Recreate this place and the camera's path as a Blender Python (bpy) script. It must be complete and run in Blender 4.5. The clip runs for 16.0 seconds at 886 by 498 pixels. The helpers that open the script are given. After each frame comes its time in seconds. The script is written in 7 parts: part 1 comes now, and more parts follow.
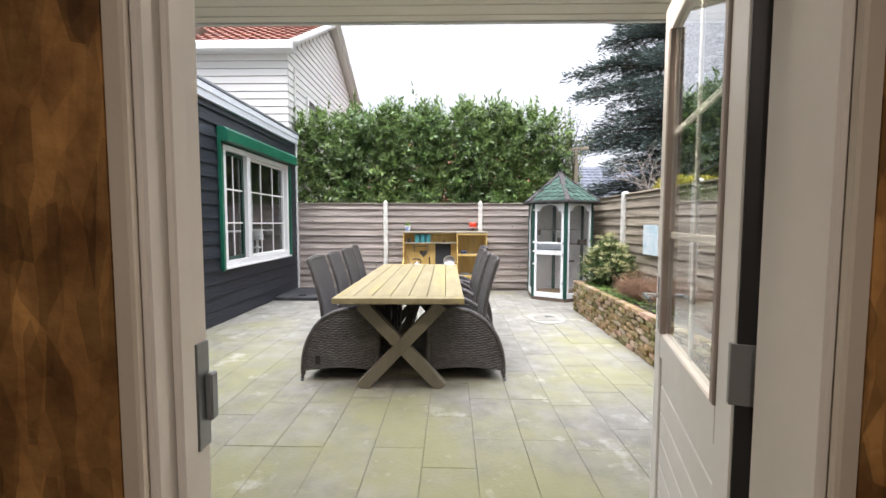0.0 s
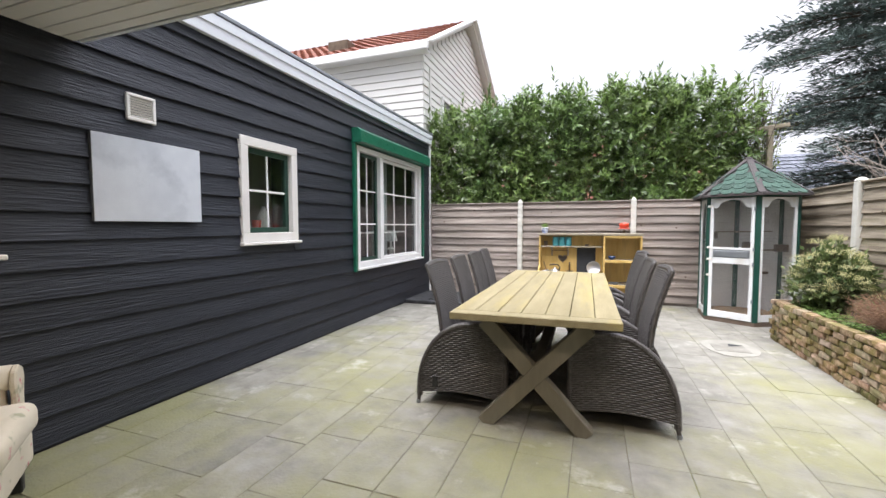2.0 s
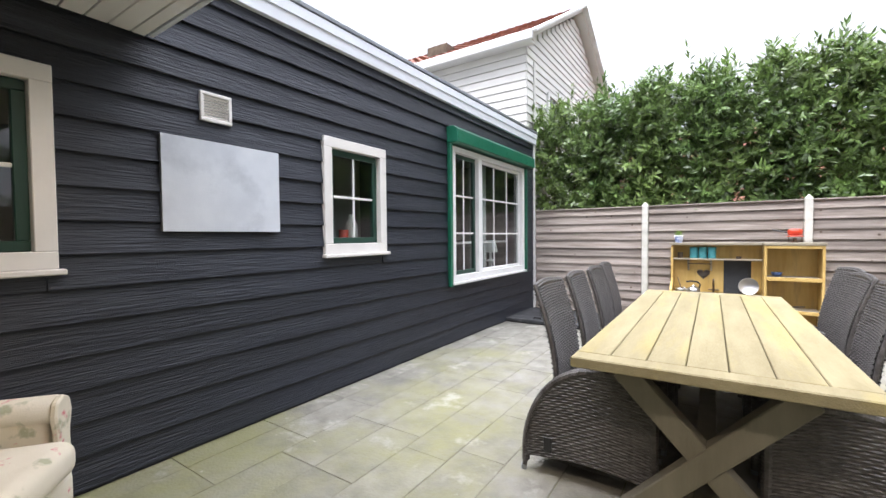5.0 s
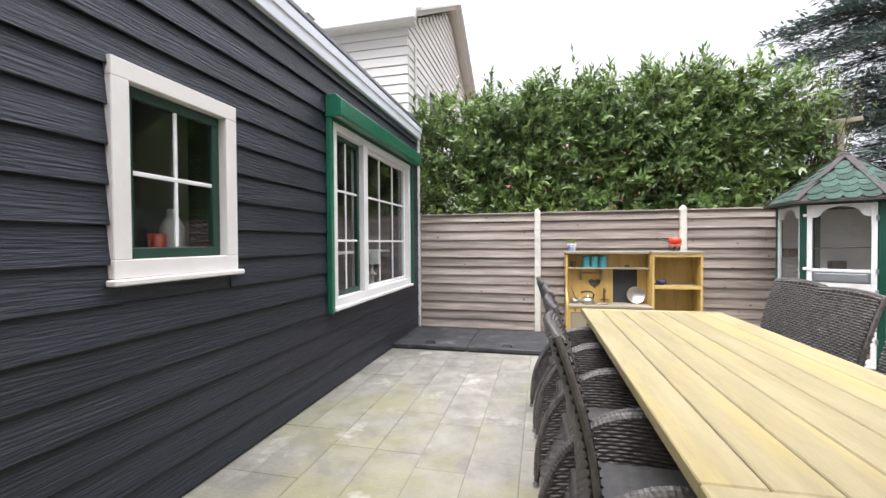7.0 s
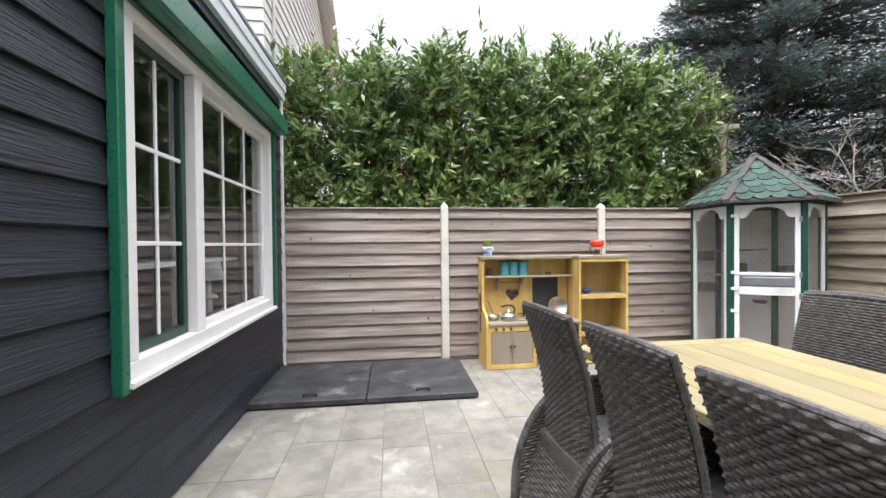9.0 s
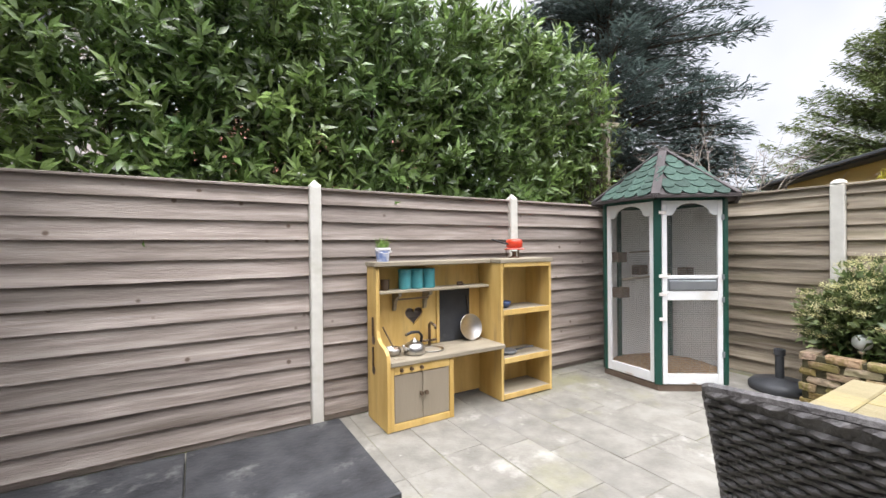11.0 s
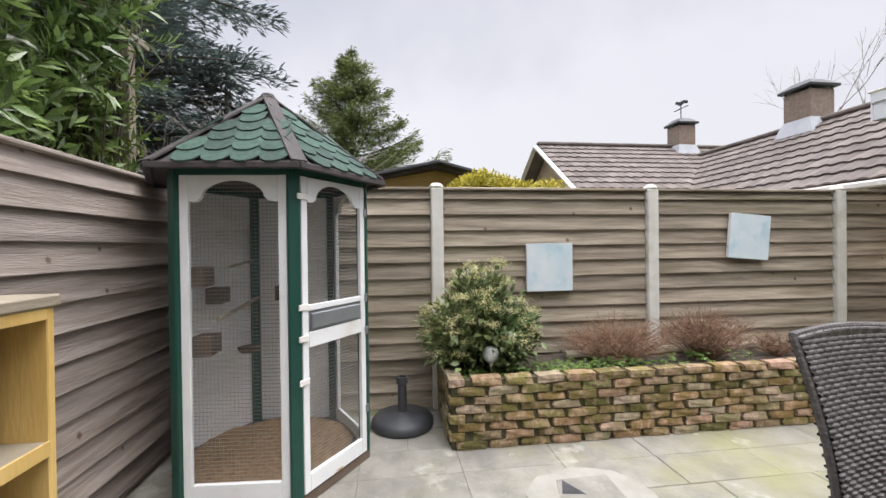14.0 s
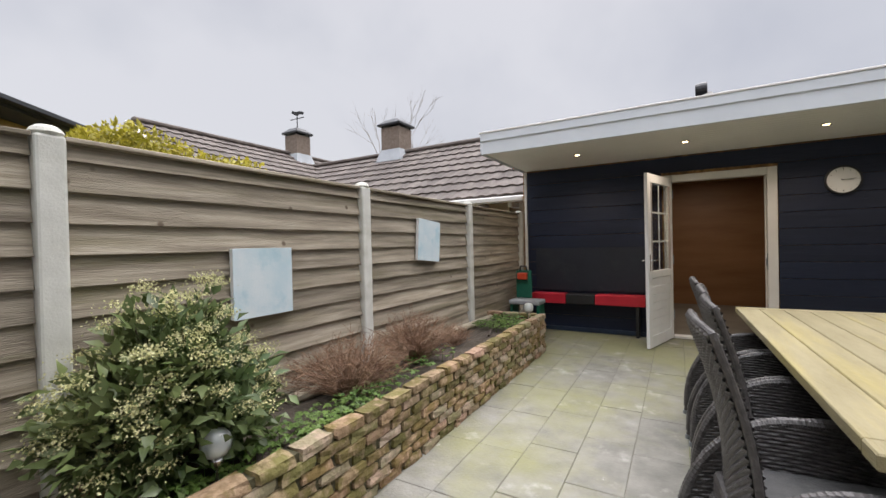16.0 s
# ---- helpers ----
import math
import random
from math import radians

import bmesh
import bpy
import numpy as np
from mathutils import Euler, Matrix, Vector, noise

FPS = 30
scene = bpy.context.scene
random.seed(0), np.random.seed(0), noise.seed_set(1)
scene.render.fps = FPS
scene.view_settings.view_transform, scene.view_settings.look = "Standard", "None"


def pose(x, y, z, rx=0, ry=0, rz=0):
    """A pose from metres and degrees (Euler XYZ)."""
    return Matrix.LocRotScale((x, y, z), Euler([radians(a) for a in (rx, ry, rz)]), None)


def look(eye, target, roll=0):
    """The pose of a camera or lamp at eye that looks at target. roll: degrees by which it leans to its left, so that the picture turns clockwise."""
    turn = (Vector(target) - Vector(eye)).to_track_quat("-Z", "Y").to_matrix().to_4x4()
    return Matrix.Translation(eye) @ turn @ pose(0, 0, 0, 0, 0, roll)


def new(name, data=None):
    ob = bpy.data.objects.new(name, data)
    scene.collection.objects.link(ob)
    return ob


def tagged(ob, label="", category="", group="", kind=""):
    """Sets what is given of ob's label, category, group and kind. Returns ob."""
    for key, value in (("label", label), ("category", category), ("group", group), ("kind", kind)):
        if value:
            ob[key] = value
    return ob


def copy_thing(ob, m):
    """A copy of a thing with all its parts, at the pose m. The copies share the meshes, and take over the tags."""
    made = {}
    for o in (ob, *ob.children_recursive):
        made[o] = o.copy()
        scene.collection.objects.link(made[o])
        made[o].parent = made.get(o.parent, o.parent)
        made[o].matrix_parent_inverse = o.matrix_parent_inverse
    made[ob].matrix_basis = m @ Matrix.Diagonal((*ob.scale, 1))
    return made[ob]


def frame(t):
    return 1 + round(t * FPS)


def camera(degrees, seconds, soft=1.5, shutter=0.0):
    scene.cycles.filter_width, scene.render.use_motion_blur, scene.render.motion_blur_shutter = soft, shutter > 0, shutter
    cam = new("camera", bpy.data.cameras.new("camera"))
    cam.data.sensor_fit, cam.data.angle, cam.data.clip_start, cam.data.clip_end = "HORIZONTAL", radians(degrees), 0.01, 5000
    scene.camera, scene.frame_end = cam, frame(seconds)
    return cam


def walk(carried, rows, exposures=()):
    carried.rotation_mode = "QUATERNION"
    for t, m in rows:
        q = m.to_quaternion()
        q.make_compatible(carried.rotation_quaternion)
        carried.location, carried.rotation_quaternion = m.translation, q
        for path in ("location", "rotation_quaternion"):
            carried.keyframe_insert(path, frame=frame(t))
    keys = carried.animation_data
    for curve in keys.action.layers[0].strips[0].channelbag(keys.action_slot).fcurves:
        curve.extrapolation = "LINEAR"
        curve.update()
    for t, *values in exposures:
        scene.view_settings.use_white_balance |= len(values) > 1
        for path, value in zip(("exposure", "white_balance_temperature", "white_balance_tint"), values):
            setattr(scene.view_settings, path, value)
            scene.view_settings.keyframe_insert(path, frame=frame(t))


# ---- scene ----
cam = camera(93.9, 16.0)
EXPOSURES = [(0, 1.86, 6290, 14), (1.5, 1.66, 6340, 14), (3, 1.92, 6440, 14), (5.5, 1.93, 6220, 14), (6, 1.88, 6300, 14), (7, 1.80, 6480, 14), (8, 1.77, 6440, 14), (11, 1.75, 6440, 14), (13.5, 1.47, 6500, 14), (14.5, 1.38, 6490, 14), (16, 1.18, 6470, 13)]
PATH = [
    (0, (0.38, -0.516, 1.351), (0.34, 1.479, 1.225), 0.1),
    (0.5, (0.358, -0.393, 1.347), (0.261, 1.601, 1.225), 0.1),
    (1, (0.35, -0.178, 1.346), (0.128, 1.806, 1.225), 0.0),
    (1.5, (0.35, -0.003, 1.328), (-0.077, 1.947, 1.212), -0.1),
    (2, (0.31, 0.136, 1.32), (-0.367, 2.014, 1.208), -0.1),
    (2.5, (0.265, 0.24, 1.345), (-0.682, 2.0, 1.237), -0.3),
    (3, (0.165, 0.308, 1.325), (-0.982, 1.946, 1.229), -0.6),
    (5.5, (-0.11, 0.925, 1.308), (-1.181, 2.613, 1.267), -0.6),
    (6, (-0.362, 1.105, 1.304), (-1.231, 2.906, 1.266), -0.5),
    (6.5, (-0.611, 1.367, 1.315), (-1.269, 3.255, 1.283), -0.5),
    (7, (-0.872, 1.649, 1.324), (-1.336, 3.594, 1.291), -0.4),
    (7.5, (-1.09, 1.976, 1.329), (-1.373, 3.956, 1.297), -0.5),
    (8, (-1.261, 2.314, 1.336), (-1.363, 4.312, 1.31), -0.6),
    (10.5, (-1.727, 4.251, 1.305), (-0.918, 6.08, 1.291), -0.5),
    (11, (-1.683, 4.63, 1.297), (-0.659, 6.348, 1.286), -0.6),
    (11.5, (-1.612, 5.023, 1.287), (-0.34, 6.566, 1.284), -0.6),
    (12, (-1.477, 5.412, 1.299), (0.045, 6.709, 1.296), -0.5),
    (12.5, (-1.249, 5.751, 1.308), (0.492, 6.736, 1.301), -0.5),
    (13, (-0.957, 6.055, 1.309), (0.948, 6.663, 1.306), -0.6),
    (13.5, (-0.629, 6.214, 1.324), (1.362, 6.404, 1.308), -0.6),
    (14, (-0.323, 6.34, 1.32), (1.659, 6.077, 1.305), -0.7),
    (14.5, (-0.009, 6.468, 1.342), (1.855, 5.745, 1.314), -0.7),
    (15, (0.268, 6.517, 1.35), (1.918, 5.387, 1.315), -0.8),
    (15.5, (0.575, 6.565, 1.325), (1.929, 5.093, 1.3), -0.9),
    (16, (0.872, 6.602, 1.324), (1.859, 4.863, 1.305), -1.3),
]
walk(cam, [(t, look(eye, target, roll)) for t, eye, target, roll in PATH],
     exposures=EXPOSURES)

from mathutils.geometry import tessellate_polygon

# ---- light ----
SKY_STRENGTH = 0.1
world = bpy.data.worlds.new("overcast_sky")
scene.world = world
world.use_nodes = True
wn, wl = world.node_tree.nodes, world.node_tree.links
sky = wn.new("ShaderNodeTexSky")
sky.sky_type, sky.sun_disc = "NISHITA", False
sky.sun_elevation, sky.sun_rotation = radians(66), radians(200)
sky.dust_density, sky.ozone_density = 4.0, 1.0
wtc = wn.new("ShaderNodeTexCoord")
cloud = wn.new("ShaderNodeTexNoise")
cloud.inputs["Scale"].default_value, cloud.inputs["Detail"].default_value, cloud.inputs["Roughness"].default_value = 1.6, 5.0, 0.5
wl.new(wtc.outputs["Generated"], cloud.inputs["Vector"])
cramp = wn.new("ShaderNodeValToRGB")
cramp.color_ramp.elements[0].position, cramp.color_ramp.elements[0].color = 0.34, (4.6, 4.8, 5.2, 1)
cramp.color_ramp.elements[1].position, cramp.color_ramp.elements[1].color = 0.62, (6.6, 6.65, 6.8, 1)
wl.new(cloud.outputs["Fac"], cramp.inputs["Fac"])
# the cloud is thinner and brighter in the north
sep = wn.new("ShaderNodeSeparateXYZ")
wl.new(wtc.outputs["Generated"], sep.inputs["Vector"])
thin = wn.new("ShaderNodeMapRange")
thin.inputs["From Min"].default_value, thin.inputs["From Max"].default_value = -0.9, 0.8
thin.inputs["To Min"].default_value, thin.inputs["To Max"].default_value = 0.92, 1.12
wl.new(sep.outputs["Y"], thin.inputs["Value"])
lit = wn.new("ShaderNodeMix")
lit.data_type, lit.blend_type = "RGBA", "MULTIPLY"
lit.inputs["Factor"].default_value = 1.0
wl.new(cramp.outputs["Color"], lit.inputs["A"])
wl.new(thin.outputs["Result"], lit.inputs["B"])
# an overcast sky is about three times as bright overhead as at the horizon
high = wn.new("ShaderNodeMapRange")
high.interpolation_type = "SMOOTHSTEP"
high.inputs["From Min"].default_value, high.inputs["From Max"].default_value = 0.50, 0.95
high.inputs["To Min"].default_value, high.inputs["To Max"].default_value = 0.50, 3.5
wl.new(sep.outputs["Z"], high.inputs["Value"])
lit2 = wn.new("ShaderNodeMix")
lit2.data_type, lit2.blend_type = "RGBA", "MULTIPLY"
lit2.inputs["Factor"].default_value = 1.0
wl.new(lit.outputs["Result"], lit2.inputs["A"])
wl.new(high.outputs["Result"], lit2.inputs["B"])
wmix = wn.new("ShaderNodeMix")
wmix.data_type = "RGBA"
wmix.inputs["Factor"].default_value = 0.9
wl.new(sky.outputs["Color"], wmix.inputs["A"])
wl.new(lit2.outputs["Result"], wmix.inputs["B"])
wl.new(wmix.outputs["Result"], wn["Background"].inputs["Color"])
wn["Background"].inputs["Strength"].default_value = SKY_STRENGTH
sun_data = bpy.data.lights.new("sun", "SUN")
sun_data.energy, sun_data.angle, sun_data.color = 0.9, radians(40), (1.0, 0.97, 0.93)
sun = new("sun", sun_data)
sun.matrix_world = look((0, 0, 20), (1.2, 3.2, 12.0))


# ---- helpers for building ----
def obj(name, bm, material, parent=None, smooth=False):
    me = bpy.data.meshes.new(name)
    bm.to_mesh(me)
    bm.free()
    if smooth:
        me.polygons.foreach_set("use_smooth", [True] * len(me.polygons))
    for m in (material if isinstance(material, (list, tuple)) else [material]):
        me.materials.append(m)
    ob = new(name, me)
    if parent is not None:
        ob.parent = parent
    return ob


def part(name, bm, material, parent, label="", smooth=False):
    ob = obj(name, bm, material, parent, smooth)
    return tagged(ob, label) if label else ob


def thing(name, x, y, z, rz, label, category, group=""):
    ob = new(name)
    ob.matrix_basis = pose(x, y, z, 0, 0, rz)
    return tagged(ob, label, category, group)


def box(x0, x1, y0, y1, z0, z1, bev=0.0, bm=None, seg=1, m=None):
    """A box with rounded edges, added to bm or to a new bmesh."""
    bm = bm or bmesh.new()
    t = bmesh.new()
    bmesh.ops.create_cube(t, size=1.0)
    for v in t.verts:
        v.co = Vector(((x0 + x1) / 2 + v.co.x * (x1 - x0), (y0 + y1) / 2 + v.co.y * (y1 - y0), (z0 + z1) / 2 + v.co.z * (z1 - z0)))
    if bev > 0:
        bmesh.ops.bevel(t, geom=t.edges[:], offset=bev, segments=seg, affect="EDGES", profile=0.5)
    return join(bm, t, m)


def join(bm, t, m=None):
    if m is not None:
        bmesh.ops.transform(t, matrix=m, verts=t.verts[:])
    me = bpy.data.meshes.new("tmp")
    t.to_mesh(me)
    t.free()
    bm.from_mesh(me)
    bpy.data.meshes.remove(me)
    return bm


def beam(a, b, w, h, bev=0.0, bm=None, up=(0, 0, 1)):
    """A square bar from a to b."""
    a, b = Vector(a), Vector(b)
    d = b - a
    zax = d.normalized()
    xax = zax.cross(Vector(up))
    if xax.length < 1e-4:
        xax = Vector((1, 0, 0))
    xax.normalize()
    yax = zax.cross(xax)
    m = Matrix((xax, yax, zax)).transposed().to_4x4()
    m.translation = (a + b) / 2
    return box(-w / 2, w / 2, -h / 2, h / 2, -d.length / 2, d.length / 2, bev, bm, m=m)


def lathe(profile, n=24, bm=None, m=None, cap=True):
    """A turned body round z from (radius, height) pairs."""
    bm = bm or bmesh.new()
    t = bmesh.new()
    rings = []
    for r, z in profile:
        rings.append([t.verts.new((r * math.cos(2 * math.pi * i / n), r * math.sin(2 * math.pi * i / n), z)) for i in range(n)])
    for a, b in zip(rings, rings[1:]):
        for i in range(n):
            t.faces.new((a[i], a[(i + 1) % n], b[(i + 1) % n], b[i]))
    if cap:
        t.faces.new(rings[0][::-1])
        t.faces.new(rings[-1])
    return join(bm, t, m)


def tube(points, r, n=8, bm=None, r1=None):
    """A round bar along points, from radius r to r1."""
    bm = bm or bmesh.new()
    r1 = r if r1 is None else r1
    pts = [Vector(p) for p in points]
    rings, side = [], Vector((0.31, 0.77, 0.55))
    for i, p in enumerate(pts):
        d = (pts[min(i + 1, len(pts) - 1)] - pts[max(i - 1, 0)]).normalized()
        a = d.cross(side)
        a.normalize()
        b = d.cross(a)
        rr = r + (r1 - r) * i / max(1, len(pts) - 1)
        rings.append([bm.verts.new(p + a * (rr * math.cos(2 * math.pi * k / n)) + b * (rr * math.sin(2 * math.pi * k / n))) for k in range(n)])
    for a, b in zip(rings, rings[1:]):
        for k in range(n):
            bm.faces.new((a[k], a[(k + 1) % n], b[(k + 1) % n], b[k]))
    bm.faces.new(rings[0][::-1])
    bm.faces.new(rings[-1])
    return bm


def prism(outline, y0, y1, bm=None, m=None, bev=0.0):
    """A plate whose outline lies in x, z, from y0 to y1."""
    bm = bm or bmesh.new()
    t = bmesh.new()
    a = [t.verts.new((x, y0, z)) for x, z in outline]
    b = [t.verts.new((x, y1, z)) for x, z in outline]
    n = len(outline)
    t.faces.new(a)
    t.faces.new(b[::-1])
    for i in range(n):
        t.faces.new((a[i], b[i], b[(i + 1) % n], a[(i + 1) % n]))
    bmesh.ops.recalc_face_normals(t, faces=t.faces[:])
    if bev:
        bmesh.ops.bevel(t, geom=t.edges[:], offset=bev, segments=1, affect="EDGES")
    return join(bm, t, m)


# ---- materials ----
def mat(name, c1, c2, scale=6.0, rough=0.6, bump=0.15, fine=60.0, metal=0.0, stretch=(1, 1, 1), vary=0.0, stain=None, stain_scale=1.2,
        stain_at=(0.5, 0.62), spec=0.5, island=0.0, rough2=None, coat=0.0, knots=0.0):
    """Two colours mixed by noise, fine grain in the relief, and stains with a shape of their own. vary: light and dark from piece to piece."""
    m = bpy.data.materials.new(name)
    m.use_nodes = True
    n, l = m.node_tree.nodes, m.node_tree.links
    b = n["Principled BSDF"]
    tc = n.new("ShaderNodeTexCoord")
    info = n.new("ShaderNodeObjectInfo")
    mp = n.new("ShaderNodeMapping")
    mp.inputs["Scale"].default_value = stretch
    off = n.new("ShaderNodeVectorMath")
    off.operation = "SCALE"
    off.inputs[0].default_value = (37.0, 19.0, 53.0)
    l.new(info.outputs["Random"], off.inputs["Scale"])
    l.new(off.outputs[0], mp.inputs["Location"])
    l.new(tc.outputs["Object"], mp.inputs["Vector"])
    big = n.new("ShaderNodeTexNoise")
    big.inputs["Scale"].default_value, big.inputs["Detail"].default_value, big.inputs["Roughness"].default_value = scale, 6.0, 0.6
    l.new(mp.outputs[0], big.inputs["Vector"])
    ramp = n.new("ShaderNodeValToRGB")
    ramp.color_ramp.elements[0].position, ramp.color_ramp.elements[1].position = 0.32, 0.68
    ramp.color_ramp.elements[0].color, ramp.color_ramp.elements[1].color = (*c1, 1), (*c2, 1)
    l.new(big.outputs["Fac"], ramp.inputs["Fac"])
    col = ramp.outputs["Color"]
    if stain:
        st = n.new("ShaderNodeTexNoise")
        st.inputs["Scale"].default_value, st.inputs["Detail"].default_value, st.inputs["Roughness"].default_value = stain_scale, 7.0, 0.62
        l.new(mp.outputs[0], st.inputs["Vector"])
        mr = n.new("ShaderNodeMapRange")
        mr.inputs["From Min"].default_value, mr.inputs["From Max"].default_value = stain_at
        l.new(st.outputs["Fac"], mr.inputs["Value"])
        mx = n.new("ShaderNodeMix")
        mx.data_type = "RGBA"
        l.new(mr.outputs[0], mx.inputs["Factor"])
        l.new(col, mx.inputs["A"])
        mx.inputs["B"].default_value = (*stain, 1)
        col = mx.outputs["Result"]
    if knots:
        vo = n.new("ShaderNodeTexVoronoi")
        vo.inputs["Scale"].default_value = knots
        sh = n.new("ShaderNodeVectorMath")
        sh.operation = "ADD"
        l.new(tc.outputs["Object"], sh.inputs[0])
        l.new(off.outputs[0], sh.inputs[1])
        l.new(sh.outputs[0], vo.inputs["Vector"])
        mk = n.new("ShaderNodeMapRange")
        mk.inputs["From Min"].default_value, mk.inputs["From Max"].default_value = 0.10, 0.05
        mk.inputs["To Max"].default_value = 0.8
        l.new(vo.outputs["Distance"], mk.inputs["Value"])
        kx = n.new("ShaderNodeMix")
        kx.data_type = "RGBA"
        l.new(mk.outputs[0], kx.inputs["Factor"])
        l.new(col, kx.inputs["A"])
        kx.inputs["B"].default_value = (0.085, 0.055, 0.035, 1)
        col = kx.outputs["Result"]
    if vary or island:
        hsv = n.new("ShaderNodeHueSaturation")
        mr2 = n.new("ShaderNodeMapRange")
        a = vary or island
        mr2.inputs["To Min"].default_value, mr2.inputs["To Max"].default_value = 1 - a, 1 + a
        if island:
            geo = n.new("ShaderNodeNewGeometry")
            l.new(geo.outputs["Random Per Island"], mr2.inputs["Value"])
        else:
            l.new(info.outputs["Random"], mr2.inputs["Value"])
        l.new(mr2.outputs[0], hsv.inputs["Value"])
        l.new(col, hsv.inputs["Color"])
        col = hsv.outputs["Color"]
    l.new(col, b.inputs["Base Color"])
    grain = n.new("ShaderNodeTexNoise")
    grain.inputs["Scale"].default_value, grain.inputs["Detail"].default_value = fine, 5.0
    l.new(mp.outputs[0], grain.inputs["Vector"])
    rr = n.new("ShaderNodeMapRange")
    rr.inputs["To Min"].default_value, rr.inputs["To Max"].default_value = rough - 0.1, min(1.0, (rough2 or rough + 0.1))
    l.new(grain.outputs["Fac"], rr.inputs["Value"])
    l.new(rr.outputs[0], b.inputs["Roughness"])
    b.inputs["Metallic"].default_value = metal
    b.inputs["Specular IOR Level"].default_value = spec
    b.inputs["Coat Weight"].default_value = coat
    if bump:
        bp = n.new("ShaderNodeBump")
        bp.inputs["Strength"].default_value, bp.inputs["Distance"].default_value = bump, 0.01
        l.new(grain.outputs["Fac"], bp.inputs["Height"])
        l.new(bp.outputs[0], b.inputs["Normal"])
    return m


def glass_mat(name, tint=(0.9, 0.95, 0.93), rough=0.0):
    m = bpy.data.materials.new(name)
    m.use_nodes = True
    b = m.node_tree.nodes["Principled BSDF"]
    b.inputs["Base Color"].default_value = (*tint, 1)
    b.inputs["Transmission Weight"].default_value = 1.0
    b.inputs["Roughness"].default_value = rough
    b.inputs["IOR"].default_value = 1.45
    return m


def lamp_mat(name, color, strength):
    m = bpy.data.materials.new(name)
    m.use_nodes = True
    b = m.node_tree.nodes["Principled BSDF"]
    b.inputs["Emission Color"].default_value = (*color, 1)
    b.inputs["Emission Strength"].default_value = strength
    return m


WALL_X, NORTH_Y, EAST_X, SHED_Y = -2.705, 7.74, 3.045, 0.24
M_SIDING = mat("dark_grained_siding", (0.0130, 0.0158, 0.0232), (0.029, 0.033, 0.044), 3.5, 0.42, 0.9, 38.0, stretch=(1, 0.14, 2.6), vary=0.16, spec=0.4, stain=(0.044, 0.048, 0.060), stain_scale=5.0, stain_at=(0.60, 0.78))
M_SHEDWOOD = mat("black_stained_planks", (0.004, 0.0085, 0.028), (0.008, 0.0145, 0.042), 3.0, 0.6, 0.4, 30.0, stretch=(0.16, 1, 1.6), vary=0.15)
M_FENCE = mat("weathered_fence_wood", (0.215, 0.178, 0.155), (0.445, 0.390, 0.348), 4.0, 0.85, 0.6, 38.0, stretch=(0.35, 2, 6.0), vary=0.22, stain=(0.155, 0.128, 0.105), stain_scale=1.5, stain_at=(0.52, 0.74), spec=0.2, knots=5.0)
M_FENCE_E = mat("mossy_fence_wood", (0.185, 0.152, 0.113), (0.44, 0.38, 0.295), 4.0, 0.85, 0.6, 38.0, stretch=(2, 0.35, 6.0), vary=0.22, stain=(0.17, 0.15, 0.085), stain_scale=1.5, stain_at=(0.52, 0.74), spec=0.2, knots=5.0)
M_POST = mat("pale_concrete", (0.55, 0.54, 0.48), (0.70, 0.69, 0.63), 5.0, 0.85, 0.2, 90.0, stain=(0.44, 0.43, 0.33), stain_scale=3.0, stain_at=(0.55, 0.8))
M_WHITE = mat("white_paint", (0.74, 0.735, 0.72), (0.80, 0.795, 0.78), 4.0, 0.42, 0.05, 40.0)
M_CREAM = mat("cream_paint", (0.73, 0.70, 0.66), (0.79, 0.765, 0.725), 4.0, 0.4, 0.05, 40.0)
M_FASCIA = mat("white_trim_board", (0.70, 0.73, 0.77), (0.76, 0.79, 0.83), 1.2, 0.45, 0.06, 40.0)
M_ZINC = mat("grey_zinc_edge", (0.24, 0.26, 0.28), (0.33, 0.35, 0.37), 3.0, 0.4, 0.05, 50.0, metal=0.6)
M_GREEN = mat("green_lacquer", (0.010, 0.115, 0.065), (0.014, 0.145, 0.085), 2.0, 0.3, 0.04, 60.0, coat=0.3)
M_DKGREEN = mat("dark_green_paint", (0.012, 0.042, 0.028), (0.018, 0.055, 0.038), 2.0, 0.35, 0.04, 60.0)
M_GLASS = glass_mat("window_glass")
# dark grey that stands in for the indoor shade behind the panes
M_DARKROOM = mat("dimmed_room_wall", (0.16, 0.155, 0.14), (0.20, 0.195, 0.18), 1.0, 0.8, 0.05)
M_OSB = mat("strand_board", (0.17, 0.080, 0.026), (0.38, 0.205, 0.070), 9.0, 0.55, 0.3, 45.0)


